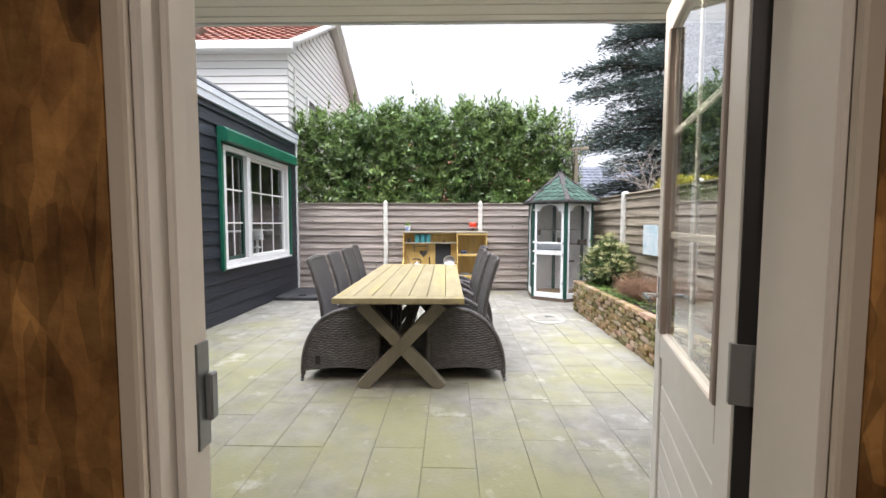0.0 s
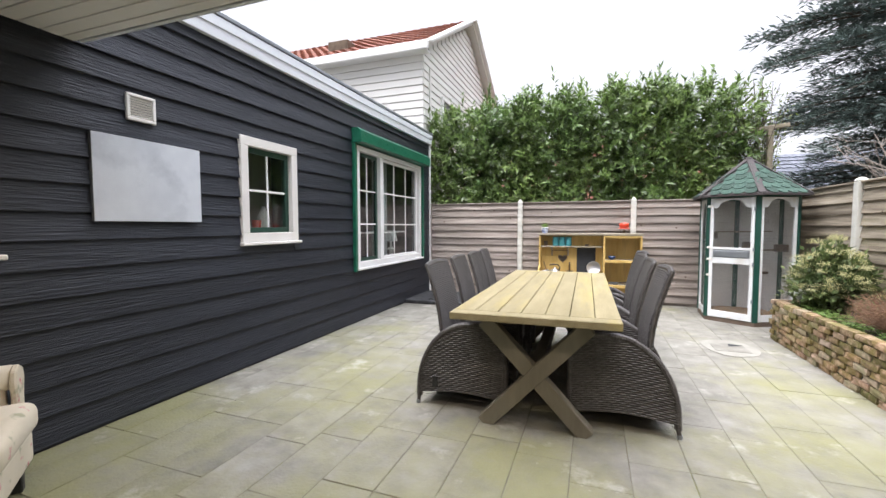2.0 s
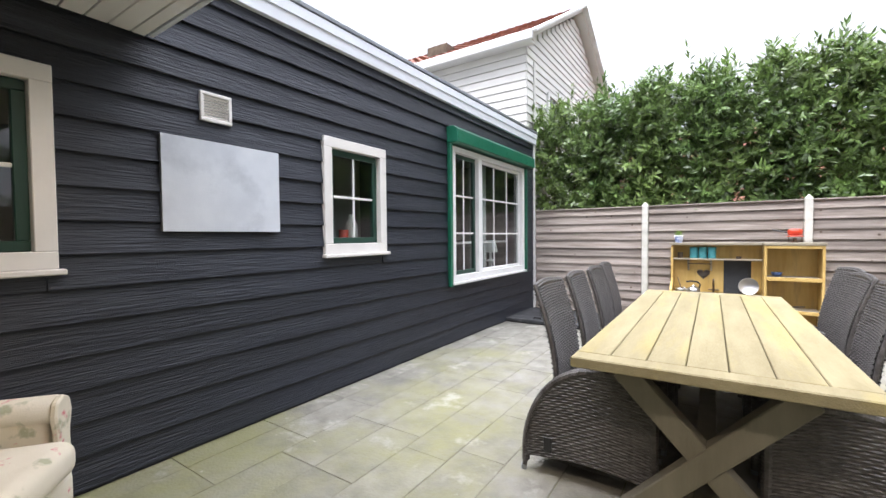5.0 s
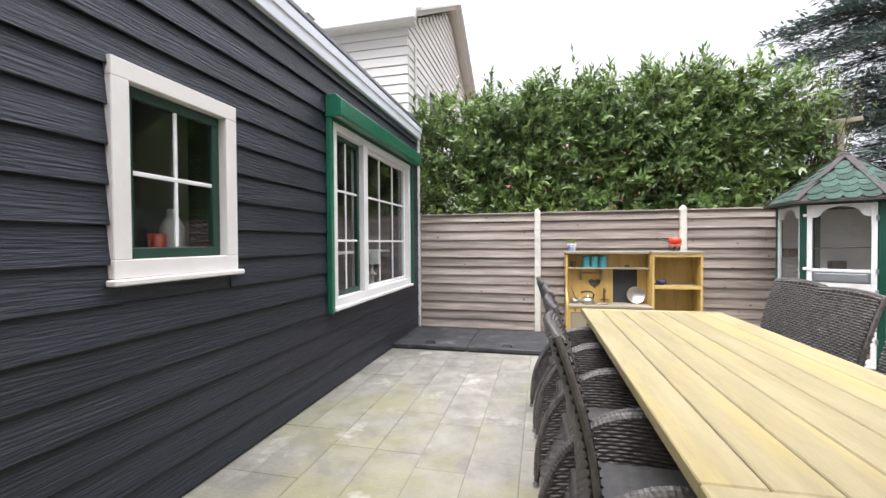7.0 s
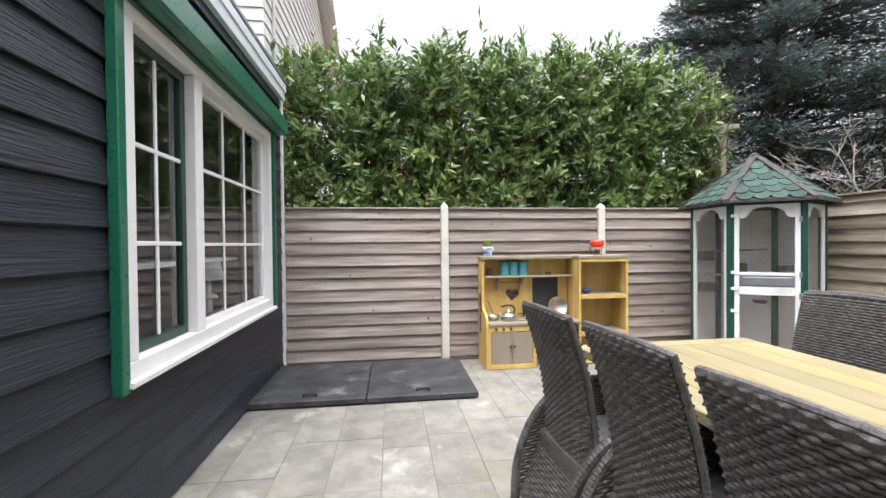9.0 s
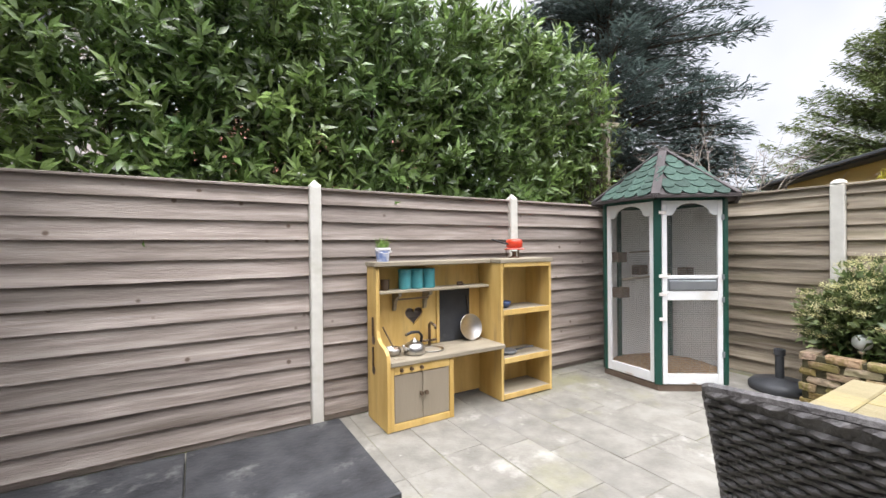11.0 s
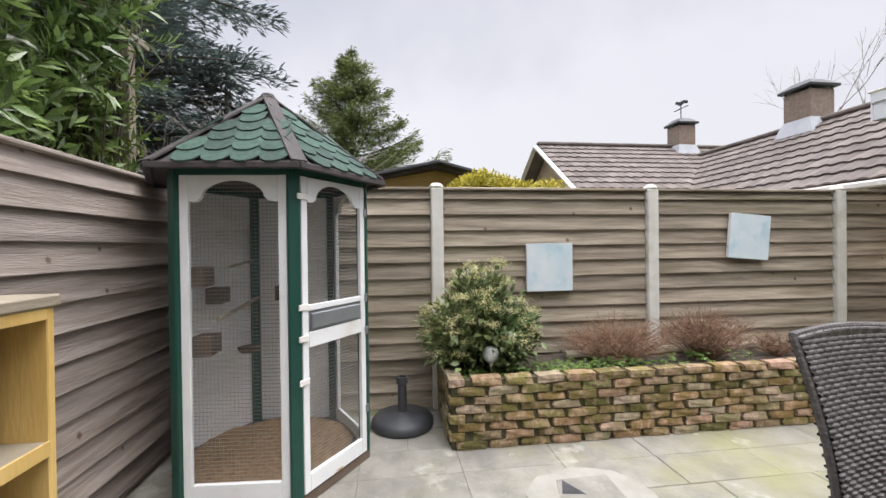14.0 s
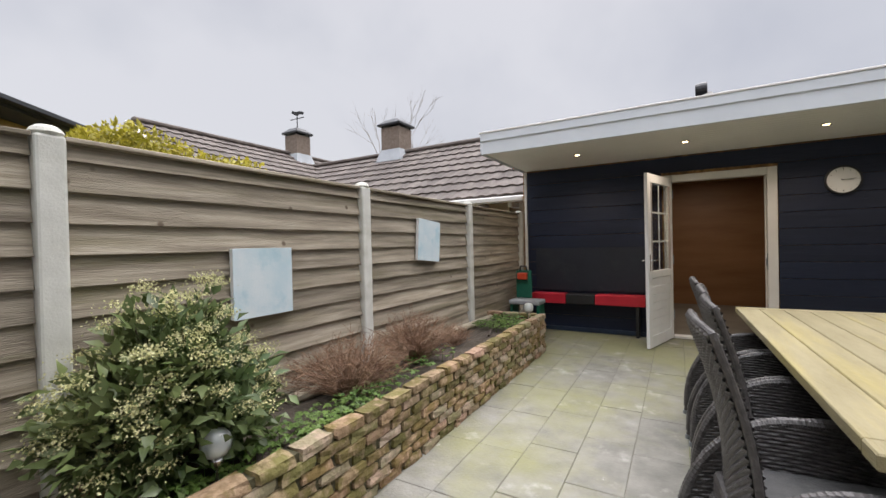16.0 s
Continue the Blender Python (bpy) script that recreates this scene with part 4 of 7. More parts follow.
def make_chair():
    c = thing("wicker_chair", 0, 0, 0, 0, "dark grey woven wicker armchair with a high back", "chair", "wicker chairs round the table")
    HW = 0.252

    def back(off):
        def f(u, v):
            z = 0.36 + 0.675 * v
            x = -0.27 - 0.115 * v ** 1.2 + 0.03 * math.sin(v * math.pi) - 0.02 * math.cos((u - 0.5) * math.pi) + 0.02
            w = (HW - 0.028) * (0.95 + 0.05 * v)
            return (x + off, (u - 0.5) * 2 * w, z + 0.012 * math.cos((u - 0.5) * math.pi) * (v > 0.98))
        return f
    part("backrest", join(weave(back(0.013), 22, 48, 0.008), weave(back(-0.013), 22, 48, 0.008, flip=True)), M_WICKER, c)
    f = back(0.0)
    rim = [f(0, v / 14) for v in range(15)] + [f(u / 10, 1) for u in range(1, 10)] + [f(1, 1 - v / 14) for v in range(15)]
    part("back_rim", braid(rim, 0.0125), M_WICKER, c)

    def ztop(x):
        return 0.62 if x > -0.02 else 0.10 + 0.52 * math.sqrt(max(0.0, 1 - ((x + 0.02) / 0.40) ** 2))
    for s in (-1, 1):
        def side(off, s=s):
            def g(u, v):
                x = -0.415 + 0.63 * u
                zb = 0.09 + 0.03 * math.sin(u * math.pi)
                zt = max(ztop(x), zb + 0.02)
                return (x, s * (HW + 0.004 + off - 0.03 * (1 - v)), min(zb + 0.54 * v, zt))
            return g
        part("side_panel", join(weave(side(0.014), 20, 36, 0.008, flip=(s > 0)), weave(side(-0.014), 20, 36, 0.008, flip=(s < 0))), M_WICKER, c)
        arm = [(-0.422, s * (HW - 0.026), 0.06)]
        for k in range(15):
            a = math.pi * k / 28
            arm.append((-0.02 - 0.40 * math.cos(a), s * (HW + 0.004 - 0.03 * (1 - math.sin(a))), 0.10 + 0.522 * math.sin(a)))
        arm += [(0.10, s * (HW + 0.004), 0.622), (0.19, s * (HW + 0.004), 0.615), (0.222, s * (HW + 0.004), 0.57), (0.222, s * (HW - 0.01), 0.36), (0.222, s * (HW - 0.026), 0.09)]
        part("armrest", braid(arm, 0.023), M_WICKER, c)
        for x in (-0.432, 0.20):
            y = s * (HW - 0.026)
            lg = tube([(x + (0.02 if x < 0 else 0), y, 0.12), (x, y, 0.008)], 0.014, 8)
            o = part("leg", lg, M_WICKER, c)
            part("foot_cap", lathe([(0.016, 0.0), (0.016, 0.028)], 10, None, pose(x, y, 0)), M_ZINC, o, "pale plastic foot")
    part("seat", box(-0.30, 0.215, -HW + 0.03, HW - 0.03, 0.30, 0.42, 0.02, seg=2), M_WICKER, c)
    part("seat_cushion", box(-0.27, 0.21, -HW + 0.04, HW - 0.04, 0.421, 0.455, 0.012, seg=2), M_CUSHION, c, "thin grey woven seat pad")

    def apron(u, v):
        return (-0.285 - 0.12 * (1 - v), (u - 0.5) * 2 * (HW - 0.035), 0.10 + 0.26 * v)
    part("back_apron", weave(apron, 14, 18, flip=True), M_WICKER, c)
    return c


first = make_chair()
first.matrix_basis = pose(-0.465, 3.16, 0, 0, 0, 1)
for x, y, r in ((-0.465, 3.72, 3), (-0.47, 4.27, 2), (-0.51, 4.83, 4)):
    copy_thing(first, pose(x, y, 0, 0, 0, r))
for x, y, r in ((0.405, 3.19, 1), (0.385, 3.77, -1), (0.385, 4.32, 2), (0.445, 4.86, 6)):
    copy_thing(first, pose(x, y, 0, 0, 0, 180 + r))
# the label plate on the outer side of the first chair
part("tag", box(-0.30, -0.255, -0.286, -0.279, 0.16, 0.24, 0.003), M_BLACK, first, "small black tag on the wicker")


# ---- play kitchen ----
M_YELLOW = mat("yellow_stained_pine", (0.50, 0.32, 0.085), (0.64, 0.45, 0.16), 3.0, 0.6, 0.25, 35.0, stretch=(3, 3, 0.5), vary=0.06, stain=(0.36, 0.25, 0.10), stain_scale=2.5, stain_at=(0.55, 0.75))
M_GREYWOOD = mat("grey_weathered_pine", (0.24, 0.205, 0.15), (0.33, 0.29, 0.21), 4.0, 0.7, 0.3, 35.0, stretch=(0.6, 4, 4), vary=0.06)
M_TAUPEDOOR = mat("taupe_painted_door", (0.24, 0.20, 0.145), (0.29, 0.245, 0.18), 2.0, 0.6, 0.12, 40.0, stretch=(3, 3, 0.5))
M_CHALK = mat("chalkboard_black", (0.022, 0.024, 0.028), (0.04, 0.043, 0.048), 3.0, 0.7, 0.06, stain=(0.08, 0.082, 0.085), stain_scale=5.0, stain_at=(0.58, 0.8))
M_STEEL = mat("worn_steel", (0.42, 0.41, 0.39), (0.60, 0.59, 0.57), 8.0, 0.32, 0.08, 60.0, metal=1.0)
M_DARKMETAL = mat("bronze_metal", (0.12, 0.085, 0.06), (0.20, 0.15, 0.11), 8.0, 0.4, 0.08, metal=0.8)
M_TEAL = mat("teal_tin", (0.060, 0.27, 0.30), (0.085, 0.34, 0.37), 5.0, 0.4, 0.06, stain=(0.20, 0.17, 0.12), stain_scale=9.0, stain_at=(0.62, 0.75))
kitchen = thing("play_kitchen", 0.25, 7.66, 0.003, 0, "yellow stained wooden outdoor play kitchen with shelf tower and sink", "play kitchen")
# side cheek with a curved front, local y runs to the front as negative
side = [(0.0, 0.0), (-0.375, 0.0), (-0.375, 0.49), (-0.365, 0.54), (-0.32, 0.575), (-0.24, 0.60), (-0.20, 0.63), (-0.185, 0.68), (-0.185, 1.12), (-0.17, 1.15), (0.0, 1.15)]
mside = Matrix(((0, 1, 0, 0), (1, 0, 0, 0), (0, 0, 1, 0), (0, 0, 0, 1)))
part("side_cheek", prism(side, -0.81, -0.782, None, mside, 0.003), M_YELLOW, kitchen)
part("top_board", box(-0.825, 0.225, -0.205, 0.0, 1.151, 1.185, 0.005), M_GREYWOOD, kitchen)
part("worktop", box(-0.781, 0.232, -0.385, 0.0, 0.455, 0.49, 0.005), M_GREYWOOD, kitchen)
part("upper_shelf", box(-0.781, 0.232, -0.17, -0.022, 0.945, 0.967, 0.004), M_GREYWOOD, kitchen)
# back panel with a heart cut out
heart = []
for k in range(32):
    a = 2 * math.pi * k / 32
    heart.append((-0.42 + 0.0050 * 16 * math.sin(a) ** 3, 0.745 + 0.0050 * (13 * math.cos(a) - 5 * math.cos(2 * a) - 2 * math.cos(3 * a) - math.cos(4 * a))))
outer = [(-0.781, 0.03), (0.232, 0.03), (0.232, 1.15), (-0.781, 1.15)]
loops = [[Vector((x, z, 0)) for x, z in outer], [Vector((x, z, 0)) for x, z in heart]]
flat = outer + heart
bm = bmesh.new()
fv = [bm.verts.new((x, -0.02, z)) for x, z in flat]
bv = [bm.verts.new((x, -0.002, z)) for x, z in flat]
for a, b, c in tessellate_polygon(loops):
    bm.faces.new((fv[a], fv[b], fv[c]))
    bm.faces.new((bv[c], bv[b], bv[a]))
for s0, n in ((0, 4), (4, 32)):
    for i in range(n):
        p, q = s0 + i, s0 + (i + 1) % n
        bm.faces.new((fv[p], fv[q], bv[q], bv[p]))
bmesh.ops.recalc_face_normals(bm, faces=bm.faces[:])
part("back_panel", bm, M_YELLOW, kitchen)
part("chalkboard", box(-0.185, 0.12, -0.03, -0.0205, 0.492, 0.944, 0.002), M_CHALK, kitchen, "black chalkboard")
part("trim_strip", box(-0.215, -0.187, -0.034, -0.0205, 0.492, 0.944, 0.002), M_YELLOW, kitchen)
for x in (-0.60, -0.33):
    br = [(-0.022, 0.944), (-0.15, 0.944), (-0.15, 0.92), (-0.10, 0.90), (-0.06, 0.86), (-0.045, 0.80), (-0.022, 0.79)]
    part("bracket", prism(br, x - 0.012, x + 0.012, None, mside), M_GREYWOOD, kitchen)
part("rail", tube([(-0.60, -0.11, 0.89), (-0.33, -0.11, 0.89)], 0.007, 8), M_DARKMETAL, kitchen)
# base unit with two doors
part("base_frame", box(-0.781, -0.755, -0.37, -0.022, 0.0, 0.454, 0.003), M_YELLOW, kitchen)
part("base_frame", box(-0.30, -0.262, -0.37, -0.022, 0.0, 0.454, 0.003), M_YELLOW, kitchen)
part("base_frame", box(-0.7545, -0.3005, -0.37, -0.345, 0.395, 0.454, 0.003), M_YELLOW, kitchen)
part("base_frame", box(-0.7545, -0.3005, -0.37, -0.345, 0.0, 0.05, 0.003), M_YELLOW, kitchen)
for x0, x1, k in ((-0.752, -0.529, -0.548), (-0.526, -0.303, -0.507)):
    d = part("door", box(x0, x1, -0.366, -0.346, 0.054, 0.391, 0.004), M_TAUPEDOOR, kitchen, "taupe painted cabinet door")
    part("knob", lathe([(0.008, 0), (0.008, 0.015), (0.017, 0.022), (0.014, 0.034)], 14, None, pose(k, -0.366, 0.24, 90)), M_DARKMETAL, d, "dark round knob")
for x in (-0.70, -0.62, -0.54):
    part("control_knob", lathe([(0.014, 0), (0.012, 0.018)], 14, None, pose(x, -0.371, 0.425, 90)), M_DARKMETAL, kitchen)
part("hob_ring", lathe([(0.05, 0.0), (0.05, 0.003), (0.03, 0.004)], 24, None, pose(-0.68, -0.30, 0.4905)), M_GREYWOOD, kitchen)
part("sink", lathe([(0.035, -0.03), (0.085, -0.004), (0.095, 0.004), (0.10, 0.004), (0.10, 0.0), (0.09, -0.006)], 28, None, pose(-0.36, -0.20, 0.497), cap=False), M_STEEL, kitchen, "round steel sink bowl", True)
tap = tube([(-0.30, -0.06, 0.49), (-0.30, -0.06, 0.66), (-0.30, -0.08, 0.675), (-0.30, -0.15, 0.665), (-0.30, -0.16, 0.64)], 0.012, 10)
tube([(-0.345, -0.06, 0.53), (-0.255, -0.06, 0.53)], 0.009, 8, tap)
lathe([(0.02, 0), (0.02, 0.012)], 12, tap, pose(-0.345, -0.06, 0.525))
lathe([(0.02, 0), (0.02, 0.012)], 12, tap, pose(-0.255, -0.06, 0.525))
part("tap", tap, M_DARKMETAL, kitchen, "bronze tap", True)
# shelf tower
for x0, x1 in ((0.235, 0.262), (0.783, 0.81)):
    part("tower_side", box(x0, x1, -0.325, 0.0, 0.0, 1.15, 0.003), M_YELLOW, kitchen)
part("tower_back", box(0.2625, 0.7825, -0.02, -0.002, 0.02, 1.15), M_YELLOW, kitchen)
part("tower_top", box(0.226, 0.825, -0.335, 0.0, 1.151, 1.187, 0.005), M_GREYWOOD, kitchen)
for z in (0.03, 0.33, 0.735):
    part("tower_shelf", box(0.2625, 0.7825, -0.322, -0.021, z, z + 0.022, 0.003), M_GREYWOOD, kitchen)
    part("shelf_lip", box(0.2625, 0.7825, -0.328, -0.3225, z - 0.022, z + 0.024, 0.002), M_YELLOW, kitchen)
part("shelf_lip", box(0.2625, 0.7825, -0.328, -0.305, 1.115, 1.15, 0.002), M_YELLOW, kitchen)
KX, KY = 0.25, 7.66
# things on it
for k, x in enumerate((-0.575, -0.468, -0.361)):
    t = thing("storage_tin", KX + x + 0.04, KY - 0.095, 0.97, 0, "teal metal storage tin with worn rim on the play kitchen shelf", "tin", "teal tins")
    part("can", lathe([(0.048, 0.0), (0.050, 0.003), (0.050, 0.135)], 24), M_TEAL, t, smooth=False)
    part("lid", lathe([(0.0515, 0.136), (0.0515, 0.152), (0.045, 0.155)], 24), M_TEAL, t)
mug = tagged(obj("tin_mug", lathe([(0.032, 0), (0.033, 0.08), (0.029, 0.08), (0.028, 0.005)], 20), M_DARKMETAL, smooth=False), "small rusty metal mug on the play kitchen shelf", "mug")
mug.matrix_basis = pose(KX - 0.70, KY - 0.09, 0.97)
clip = tagged(obj("drawer_pull", join(tube([(-0.025, 0, 0), (-0.025, -0.02, 0.01), (0.025, -0.02, 0.01), (0.025, 0, 0)], 0.006, 8), box(-0.03, 0.03, -0.004, 0.004, 0.0, 0.03, 0.002)), M_DARKMETAL), "small bronze cup pull lying on the shelf", "pull")
clip.matrix_basis = pose(KX - 0.02, KY - 0.09, 0.972)
kettle = thing("kettle", KX - 0.53, KY - 0.24, 0.4945, 20, "dented steel kettle with a dark curved handle", "kettle")
part("body", lathe([(0.075, 0.0), (0.082, 0.01), (0.08, 0.05), (0.06, 0.078), (0.03, 0.088)], 28), M_STEEL, kettle, smooth=True)
part("lid", lathe([(0.035, 0.089), (0.028, 0.10), (0.008, 0.104), (0.01, 0.118)], 20), M_STEEL, kettle, smooth=True)
part("spout", tube([(-0.07, 0, 0.035), (-0.11, 0, 0.06), (-0.12, 0, 0.085)], 0.016, 10, r1=0.01), M_STEEL, kettle, smooth=True)
part("handle", tube([(0.07, 0, 0.06), (0.085, 0, 0.12), (0.05, 0, 0.155), (-0.03, 0, 0.165), (-0.09, 0, 0.155)], 0.011, 10), M_BLACK, kettle, "black curved handle", True)
colander = thing("strainer", KX - 0.69, KY - 0.20, 0.4945, 0, "small steel strainer with a wooden spoon in it", "strainer")
part("bowl", lathe([(0.035, 0.0), (0.06, 0.02), (0.07, 0.055), (0.066, 0.055), (0.055, 0.022)], 20, cap=False), M_STEEL, colander, smooth=True)
part("spoon", join(tube([(0.02, 0.0, 0.03), (-0.04, 0.09, 0.20)], 0.006, 8), lathe([(0.005, -0.02), (0.03, 0.0), (0.005, 0.02)], 12, None, pose(0.03, -0.01, 0.045, 40, 20))), M_DARKMETAL, colander)
pan = thing("frying_pan", KX + 0.09, KY - 0.085, 0.603, 0, "grey frying pan leaning against the chalkboard", "pan")
mp = pose(0, 0, 0, 74)
part("dish", lathe([(0.088, -0.012), (0.113, 0.014), (0.108, 0.014), (0.085, -0.006)], 30, None, mp), M_STEEL, pan, smooth=True)
part("handle", beam((0.0, 0.03, 0.107), (0.0, 0.06, 0.275), 0.020, 0.01, 0.004), M_BLACK, pan, "dark handle")
for (x, z, r, col, m) in ((0.40, 0.358, 0.075, "grey", M_STEEL),):
    p2 = thing("frying_pan", KX + x, KY - 0.20, 0.356, -15, "grey frying pan with a dark handle on the tower shelf", "pan")
    part("dish", lathe([(0.065, 0.0), (0.085, 0.028), (0.081, 0.028), (0.06, 0.005)], 28), M_ZINC, p2, smooth=True)
    part("handle", beam((0.08, 0, 0.03), (0.25, 0, 0.05), 0.02, 0.012, 0.004), M_BLACK, p2, "dark handle")
bowl2 = tagged(obj("bowl", lathe([(0.03, 0), (0.05, 0.02), (0.06, 0.055), (0.056, 0.055), (0.045, 0.02)], 24), mat("blue_enamel", (0.03, 0.06, 0.14), (0.05, 0.08, 0.18), 4.0, 0.3, 0.02), smooth=True), "small dark blue bowl on the tower shelf", "bowl")
bowl2.matrix_basis = pose(KX + 0.37, KY - 0.20, 0.761)
for z, nm in ((0.62, "spatula"), (0.40, "ladle")):
    u = thing("kitchen_" + nm, KX - 0.812, KY - 0.13, z, 0, "small dark metal " + nm + " hanging on the kitchen side", nm)
    part("handle", box(-0.012, 0.0, -0.008, 0.008, 0.02, 0.16, 0.002), M_DARKMETAL, u)
    part("blade", lathe([(0.006, 0), (0.034, 0.004), (0.006, 0.008)], 18, None, pose(-0.006, 0, -0.01, 0, 90)), M_DARKMETAL, u)
# camping stove with a red pan, and a bucket of grass
stove = thing("fondue_pan", KX + 0.55, KY - 0.13, 1.19, 0, "orange red enamel pan on a small dark burner", "pan")
part("burner", lathe([(0.05, 0.0), (0.05, 0.008), (0.02, 0.015), (0.02, 0.05), (0.04, 0.06)], 20), M_DARKMETAL, stove, smooth=True)
part("stand_ring", lathe([(0.085, 0.075), (0.09, 0.08), (0.085, 0.085), (0.06, 0.08), (0.085, 0.075)], 24, cap=False), M_RED, stove)
for k in range(3):
    a = k * 2.1 + 0.4
    part("stand_leg", tube([(0.075 * math.cos(a), 0.075 * math.sin(a), 0.078), (0.065 * math.cos(a), 0.065 * math.sin(a), 0.002)], 0.005, 6), M_DARKMETAL, stove)
part("pot", lathe([(0.05, 0.086), (0.072, 0.10), (0.075, 0.14), (0.068, 0.165), (0.03, 0.172)], 26), M_RED, stove, smooth=True)
part("handle", tube([(-0.07, 0.0, 0.125), (-0.13, 0.02, 0.14), (-0.22, 0.05, 0.165)], 0.008, 8), M_BLACK, stove, "black handle")
M_BLUEWHITE = mat("blue_white_print", (0.04, 0.12, 0.42), (0.70, 0.74, 0.80), 14.0, 0.4, 0.02)
bucket = thing("plant_bucket", KX - 0.72, KY - 0.10, 1.188, 0, "small blue and white plastic bucket planted with grass", "bucket")
part("pail", lathe([(0.043, 0.0), (0.055, 0.085)], 24), M_BLUEWHITE, bucket)
part("rim", lathe([(0.057, 0.086), (0.060, 0.095), (0.057, 0.105), (0.050, 0.105), (0.050, 0.086)], 24, cap=False), M_WHITE, bucket)
part("bail", tube([(-0.058, 0, 0.095), (-0.05, -0.055, 0.075), (0.0, -0.066, 0.06), (0.05, -0.055, 0.075), (0.058, 0, 0.095)], 0.003, 6), M_WHITE, bucket)
M_GRASS = mat("grass_blade", (0.10, 0.20, 0.03), (0.22, 0.33, 0.07), 8.0, 0.6, 0.0, island=0.25)
grng = random.Random(9)
bm = bmesh.new()
for k in range(140):
    a, r = grng.uniform(0, 6.28), 0.045 * math.sqrt(grng.random())
    b = Vector((r * math.cos(a), r * math.sin(a), 0.09))
    tip = b + Vector((grng.uniform(-0.04, 0.04), grng.uniform(-0.04, 0.04), grng.uniform(0.05, 0.11)))
    side_v = Vector((math.sin(a), -math.cos(a), 0)) * 0.003
    bm.faces.new([bm.verts.new(p) for p in (b - side_v, b + side_v, tip)])
part("grass", bm, M_GRASS, bucket, "short green grass")

# ---- aviary ----
M_AVWHITE = mat("aviary_white", (0.70, 0.72, 0.72), (0.78, 0.79, 0.79), 4.0, 0.5, 0.1, 40.0, stain=(0.58, 0.55, 0.48), stain_scale=3.0, stain_at=(0.58, 0.8))
M_AVGREEN = mat("aviary_green", (0.006, 0.052, 0.037), (0.009, 0.070, 0.050), 3.0, 0.45, 0.08)
M_PANELGREY = mat("aviary_panel", (0.76, 0.76, 0.75), (0.82, 0.82, 0.81), 2.0, 0.7, 0.08, stain=(0.52, 0.50, 0.46), stain_scale=2.5, stain_at=(0.55, 0.8))
M_WIRE = mat("galvanised_wire", (0.22, 0.22, 0.21), (0.32, 0.32, 0.31), 10.0, 0.5, 0.0, metal=0.3)
M_CHIPS = mat("wood_chips", (0.20, 0.12, 0.06), (0.36, 0.24, 0.13), 30.0, 0.9, 0.8, 80.0)
M_SHINGLE = mat("green_bitumen_shingle", (0.024, 0.055, 0.042), (0.055, 0.098, 0.076), 40.0, 0.9, 0.5, 220.0, vary=0.3)
M_TAR = mat("dark_ridge_tape", (0.045, 0.038, 0.038), (0.075, 0.064, 0.062), 15.0, 0.8, 0.3, 90.0)
M_PLINTH = mat("brown_plinth", (0.10, 0.07, 0.05), (0.15, 0.11, 0.08), 6.0, 0.8, 0.3)
AV, AR, AH = (2.345, 7.06), 0.575, 1.70
aviary = thing("aviary", AV[0], AV[1], 0.003, 0, "white and green hexagonal wooden aviary with wire mesh and shingle roof", "aviary")
ANG = [146 + 60 * k for k in range(6)]
VX = [Vector((AR * math.cos(radians(a)), AR * math.sin(radians(a)), 0)) for a in ANG]
bm = bmesh.new()
lo = [bm.verts.new((v.x * 1.03, v.y * 1.03, 0.0)) for v in VX]
hi = [bm.verts.new((v.x * 1.03, v.y * 1.03, 0.05)) for v in VX]
bm.faces.new(lo[::-1])
bm.faces.new(hi)
for i in range(6):
    bm.faces.new((lo[i], lo[(i + 1) % 6], hi[(i + 1) % 6], hi[i]))
part("plinth", bm, M_PLINTH, aviary)
bm = bmesh.new()
crg = random.Random(4)
bmesh.ops.create_circle(bm, cap_ends=True, radius=0.54, segments=6)
bmesh.ops.rotate(bm, verts=bm.verts[:], cent=(0, 0, 0), matrix=Matrix.Rotation(radians(146), 3, "Z"))
bmesh.ops.subdivide_edges(bm, edges=bm.edges[:], cuts=6, use_grid_fill=True)
for v in bm.verts:
    v.co.z = 0.07 + crg.uniform(0, 0.012)
part("bedding", bm, M_CHIPS, aviary, "brown wood chips on the floor")
for v in VX:
    turn = pose(v.x, v.y, 0, 0, 0, math.degrees(math.atan2(v.y, v.x)))
    part("corner_post", box(-0.045, 0.016, -0.031, 0.031, 0.051, AH, 0.006, m=turn), M_AVGREEN, aviary, "green corner post")


def face_matrix(i):
    """Local x along the face, y outwards, z up, with its origin at the foot of the face's middle."""
    a, b = VX[i], VX[(i + 1) % 6]
    mid, xa = (a + b) / 2, (b - a).normalized()
    ya = mid.normalized()
    m = Matrix((xa, ya, Vector((0, 0, 1)))).transposed().to_4x4()
    m.translation = mid
    return m, (b - a).length / 2


def arch_board(hw, z0, z1, rise):
    """A head board with a curved underside."""
    pts = [(-hw, z1), (-hw, z0)]
    pts += [(-hw * 0.82, z0)]
    for k in range(13):
        a = math.pi * k / 12
        pts.append((-hw * 0.70 * math.cos(a), z0 + 0.02 + rise * math.sin(a)))
    pts += [(hw * 0.82, z0), (hw, z0), (hw, z1)]
    return pts


def wires(hw, z0, z1, step, y):
    bm = bmesh.new()
    z = z0
    while z < z1:
        beam((-hw, y, z), (hw, y, z), 0.0019, 0.0019, 0, bm)
        z += step
    x = -hw
    while x < hw:
        beam((x, y + 0.0018, z0), (x, y + 0.0018, z1), 0.0008, 0.0008, 0, bm)
        x += step
    return bm


